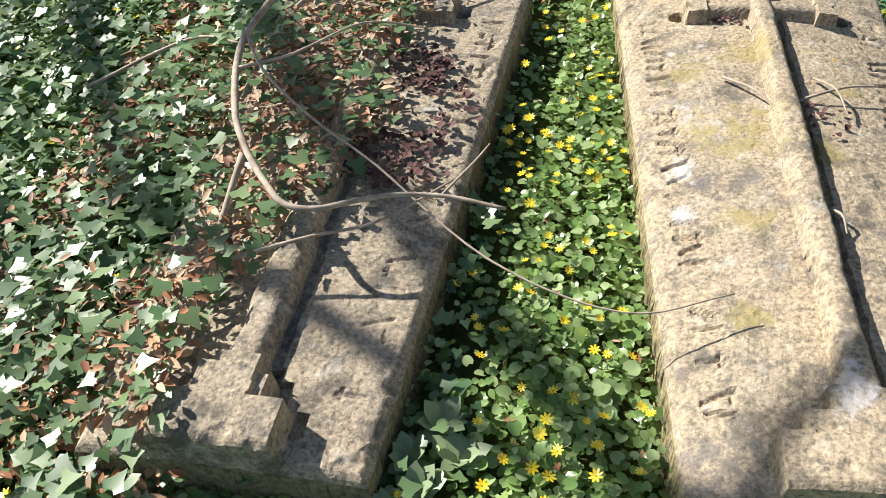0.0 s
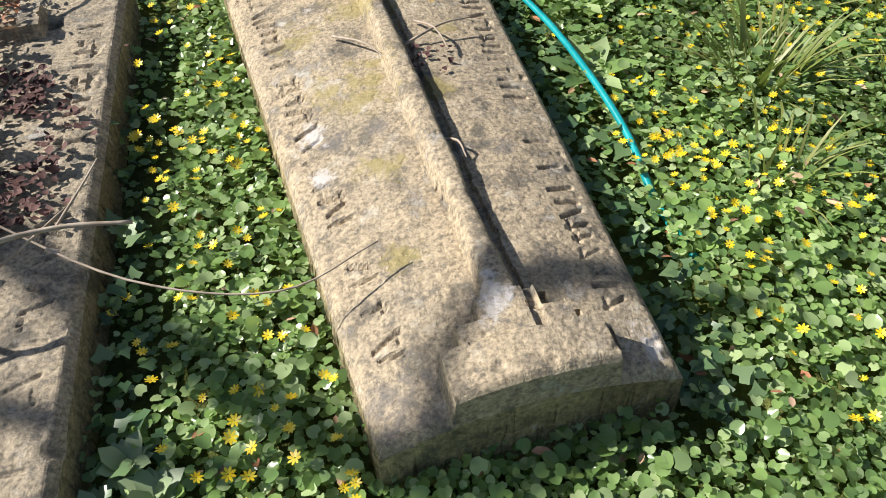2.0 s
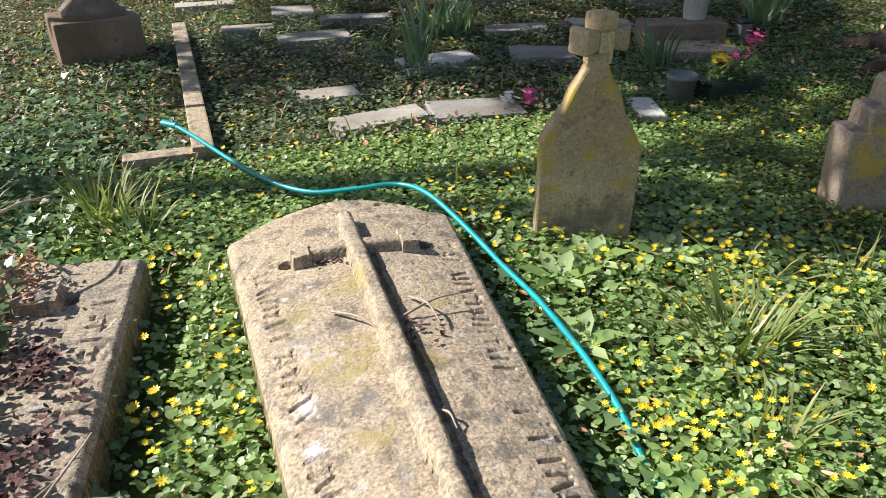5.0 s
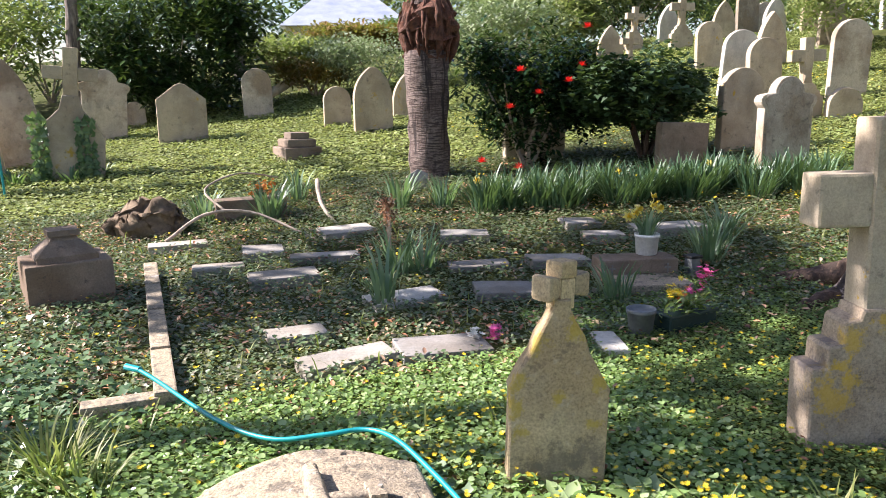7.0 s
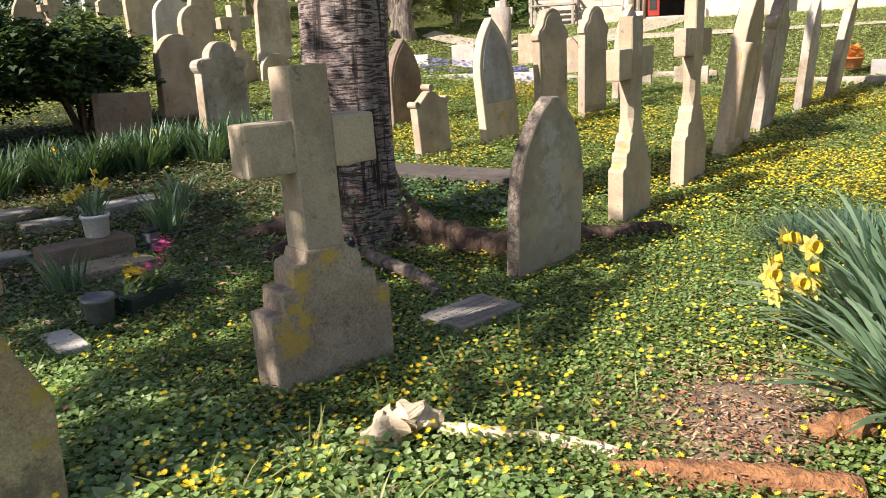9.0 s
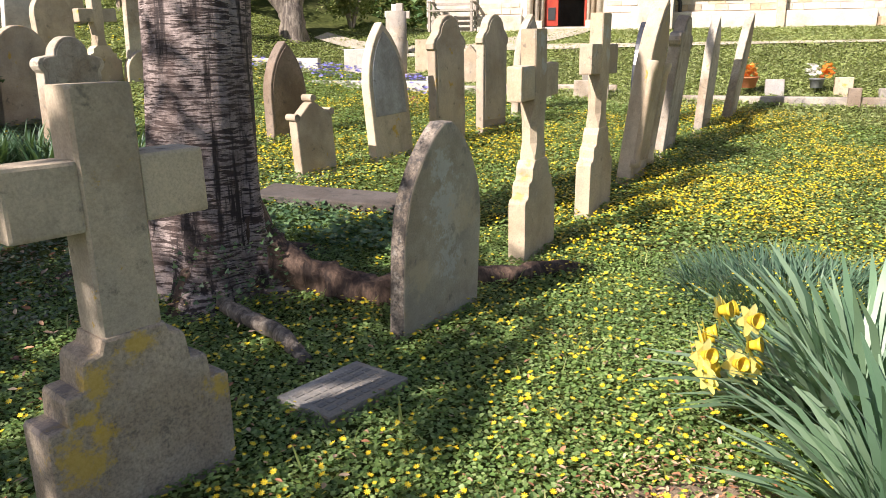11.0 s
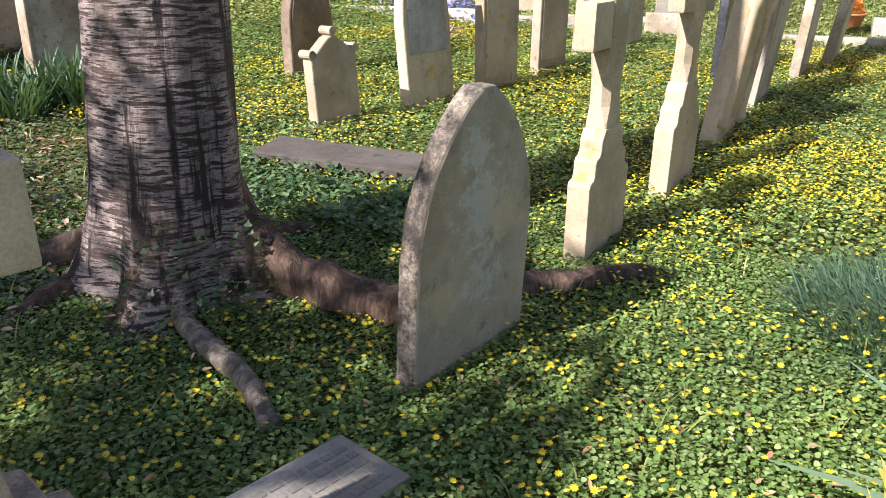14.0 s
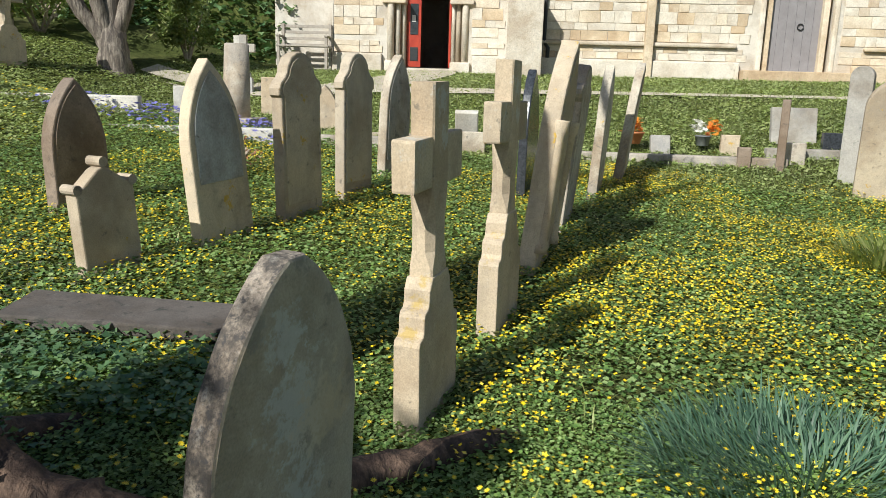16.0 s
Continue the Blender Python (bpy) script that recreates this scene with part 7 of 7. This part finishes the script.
for x, y, h in ((9.3, 8.2, 1.1), (9.9, 13.2, 0.8), (11.77, 15.69, 1.0), (12.6, 15.0, 1.2), (13.9, 10.0, 1.3)):
    big_cross((x, y, on(x, y)), -10 + random.uniform(-8, 8), h, h * 0.48, LIMESTONE, "pale marble cross on a stepped base", h * 0.45, (0, random.uniform(-2, 2)), 0.13, "crosses on the slope")

# grave kerbs and flowers on the bank before the church
for x, y, w, turn, mt in ((13.4, 0.1, 3.2, -86, PALESTONE), (12.2, 4.2, 2.4, -80, PALESTONE), (11.4, 5.4, 2.2, -80, PALESTONE), (12.9, 5.8, 2.4, -80, PALESTONE), (13.6, 3.4, 2.2, -82, PALESTONE), (14.0, -2.4, 2.2, -84, MARKER), (11.9, 7.6, 2.0, -80, PALESTONE), (13.9, 6.2, 2.0, -80, PALESTONE)):
    solid("kerb_stone", box(-w / 2, w / 2, -0.07, 0.07, -0.3, 0.08, 0.02), GREYSTONE if mt is PALESTONE and y < 5 else mt, (x, y, on(x, y)), "pale stone grave kerb in the lawn", "kerb", "lawn grave kerbs", "", turn)
fp = pot("flower_pot", (13.75, 0.42, on(13.75, 0.42) + 0.1), 0.1, 0.14, 0.16, TERRACOTTA, "terracotta pot of orange flowers on a grave")
o = scatter("blossom", STAR[0], STAR[1], np.array([0, 0, 0.24]) + rng.normal(0, 0.06, (70, 3)), rng.uniform(0, 6.28, 70), rng.uniform(-0.3, 1.2, 70), np.full(70, 0.04), ORANGEPETAL, "", "", "")
o.parent = fp
fp = pot("flower_pot", (13.9, -0.5, on(13.9, -0.5) + 0.08), 0.08, 0.1, 0.14, GREYPLASTIC, "dark pot of white and red flowers on a grave")
for mat, dx in ((WHITEPETAL, 0.06), (ORANGEPETAL, -0.12)):
    o = scatter("blossom", STAR[0], STAR[1], np.array([0, dx, 0.25]) + rng.normal(0, 0.05, (40, 3)), rng.uniform(0, 6.28, 40), rng.uniform(-0.3, 1.2, 40), np.full(40, 0.04), mat, "", "", "")
    o.parent = fp
for x, y, w, h, mt, lean in ((13.8, 0.05, 0.26, 0.2, MARKER, -25), (13.9, -0.85, 0.24, 0.22, LIMESTONE, 0), (13.7, -1.6, 0.3, 0.22, GREYSTONE, 0), (13.4, -0.95, 0.16, 0.22, BROWNSTONE, 0), (14.4, -1.75, 0.6, 0.45, MARKER, -12), (14.2, -2.2, 0.26, 0.2, BLACKGRANITE, 0), (13.3, 2.6, 0.3, 0.5, PALESTONE, 25), (12.9, 2.55, 0.5, 0.24, GREYSTONE, 0)):
    solid("small_memorial", prism(outline("flat", w, h), -0.05, 0.05, 0.012), mt, (x, y, on(x, y) + 0.02), "small stone memorial tablet on a grave kerb", "memorial", "small memorials", "", -85, (lean, 0))
for x, y, h, kind, mt in ((13.2, 6.55, 0.5, "flat", PALESTONE), (14.2, 4.9, 0.62, "gothic", LIMESTONE), (14.9, 6.0, 0.55, "flat", LIMESTONE)):
    headstone(kind, 0.42, h, 0.16, (x, y, on(x, y)), -80, mt, "pale stone tombstone by the gravel path", "tombs by the path", (0, 0), False)
colm = thing("broken_column", (12.6, 5.55, on(12.6, 5.55)), "broken stone column on a plinth", "monument")
part("shaft", tube([(0, 0, 0), (0, 0, 0.5), (0.02, 0, 1.05)], [0.17, 0.165, 0.15], 16, 0.1), GREYSTONE, colm, "", True)
part("plinth", box(-0.3, 0.3, -0.3, 0.3, -0.1, 0.12, 0.015), GREYSTONE, colm)
for x, y, h in ((15.9, 7.0, 1.0), (16.3, 7.3, 0.9)):
    big_cross((x, y, on(x, y)), -75, h, 0.4, PALESTONE, "small pale cross by the hedge", 0.3, (0, 0), 0.12, "crosses by the hedge")
x, y = sow(11.0, 12.6, 4.4, 7.4, 90)
cover("bluebells", STAR, x, y, 0.03, BLUEPETAL, "patch of blue-violet spring flowers", (0.08, 0.16), (-0.5, 0.5), "flowers")
bush("dead_shrub", 10.0, 4.35, 0.28, 0.28, 0.2, 300, 0.05, DEADLEAF, "small twiggy dead shrub", OVAL, 0.0, 4)

# ---- stones of the church wall, one by one ----
bs = []
for w in (0.2, 0.27, 0.34, 0.43, 0.55):
    bm = box(-w / 2, w / 2, -0.01, 0.03, -0.1, 0.1, 0.006, None, 1)
    for v in bm.verts:
        v.co += noise.noise_vector(v.co * 11) * 0.01
    bs.append((w, mesh_from("stone_block", bm, CHURCH)))
rr = random.Random(5)
z = 0.315
for hgt in (0.14, 0.11, 0.2, 0.15, 0.24, 0.17, 0.21, 0.16, 0.23):
    if 0.5 < z < 0.66:
        z = 0.67
    for lo, hi in ((-1.98, -0.92), (0.92, 1.62), (2.4, 6.6), (8.35, 13.0)):
        x = lo
        while x < hi - 0.12:
            w, me = bs[rr.randrange(5)]
            if x + w > hi:
                w, me = bs[0]
            if x + w > hi + 0.03:
                break
            o = new("stone_block", me)
            o.parent = church
            o.matrix_local = pose(x + w / 2, -0.004 + rr.uniform(-0.007, 0.005), z + hgt / 2, rr.uniform(-0.6, 0.6), rr.uniform(-1, 1), rr.uniform(-0.8, 0.8)) @ Matrix.Diagonal((1, 1, (hgt - 0.006) / 0.2, 1))
            x += w + 0.006
    z += hgt
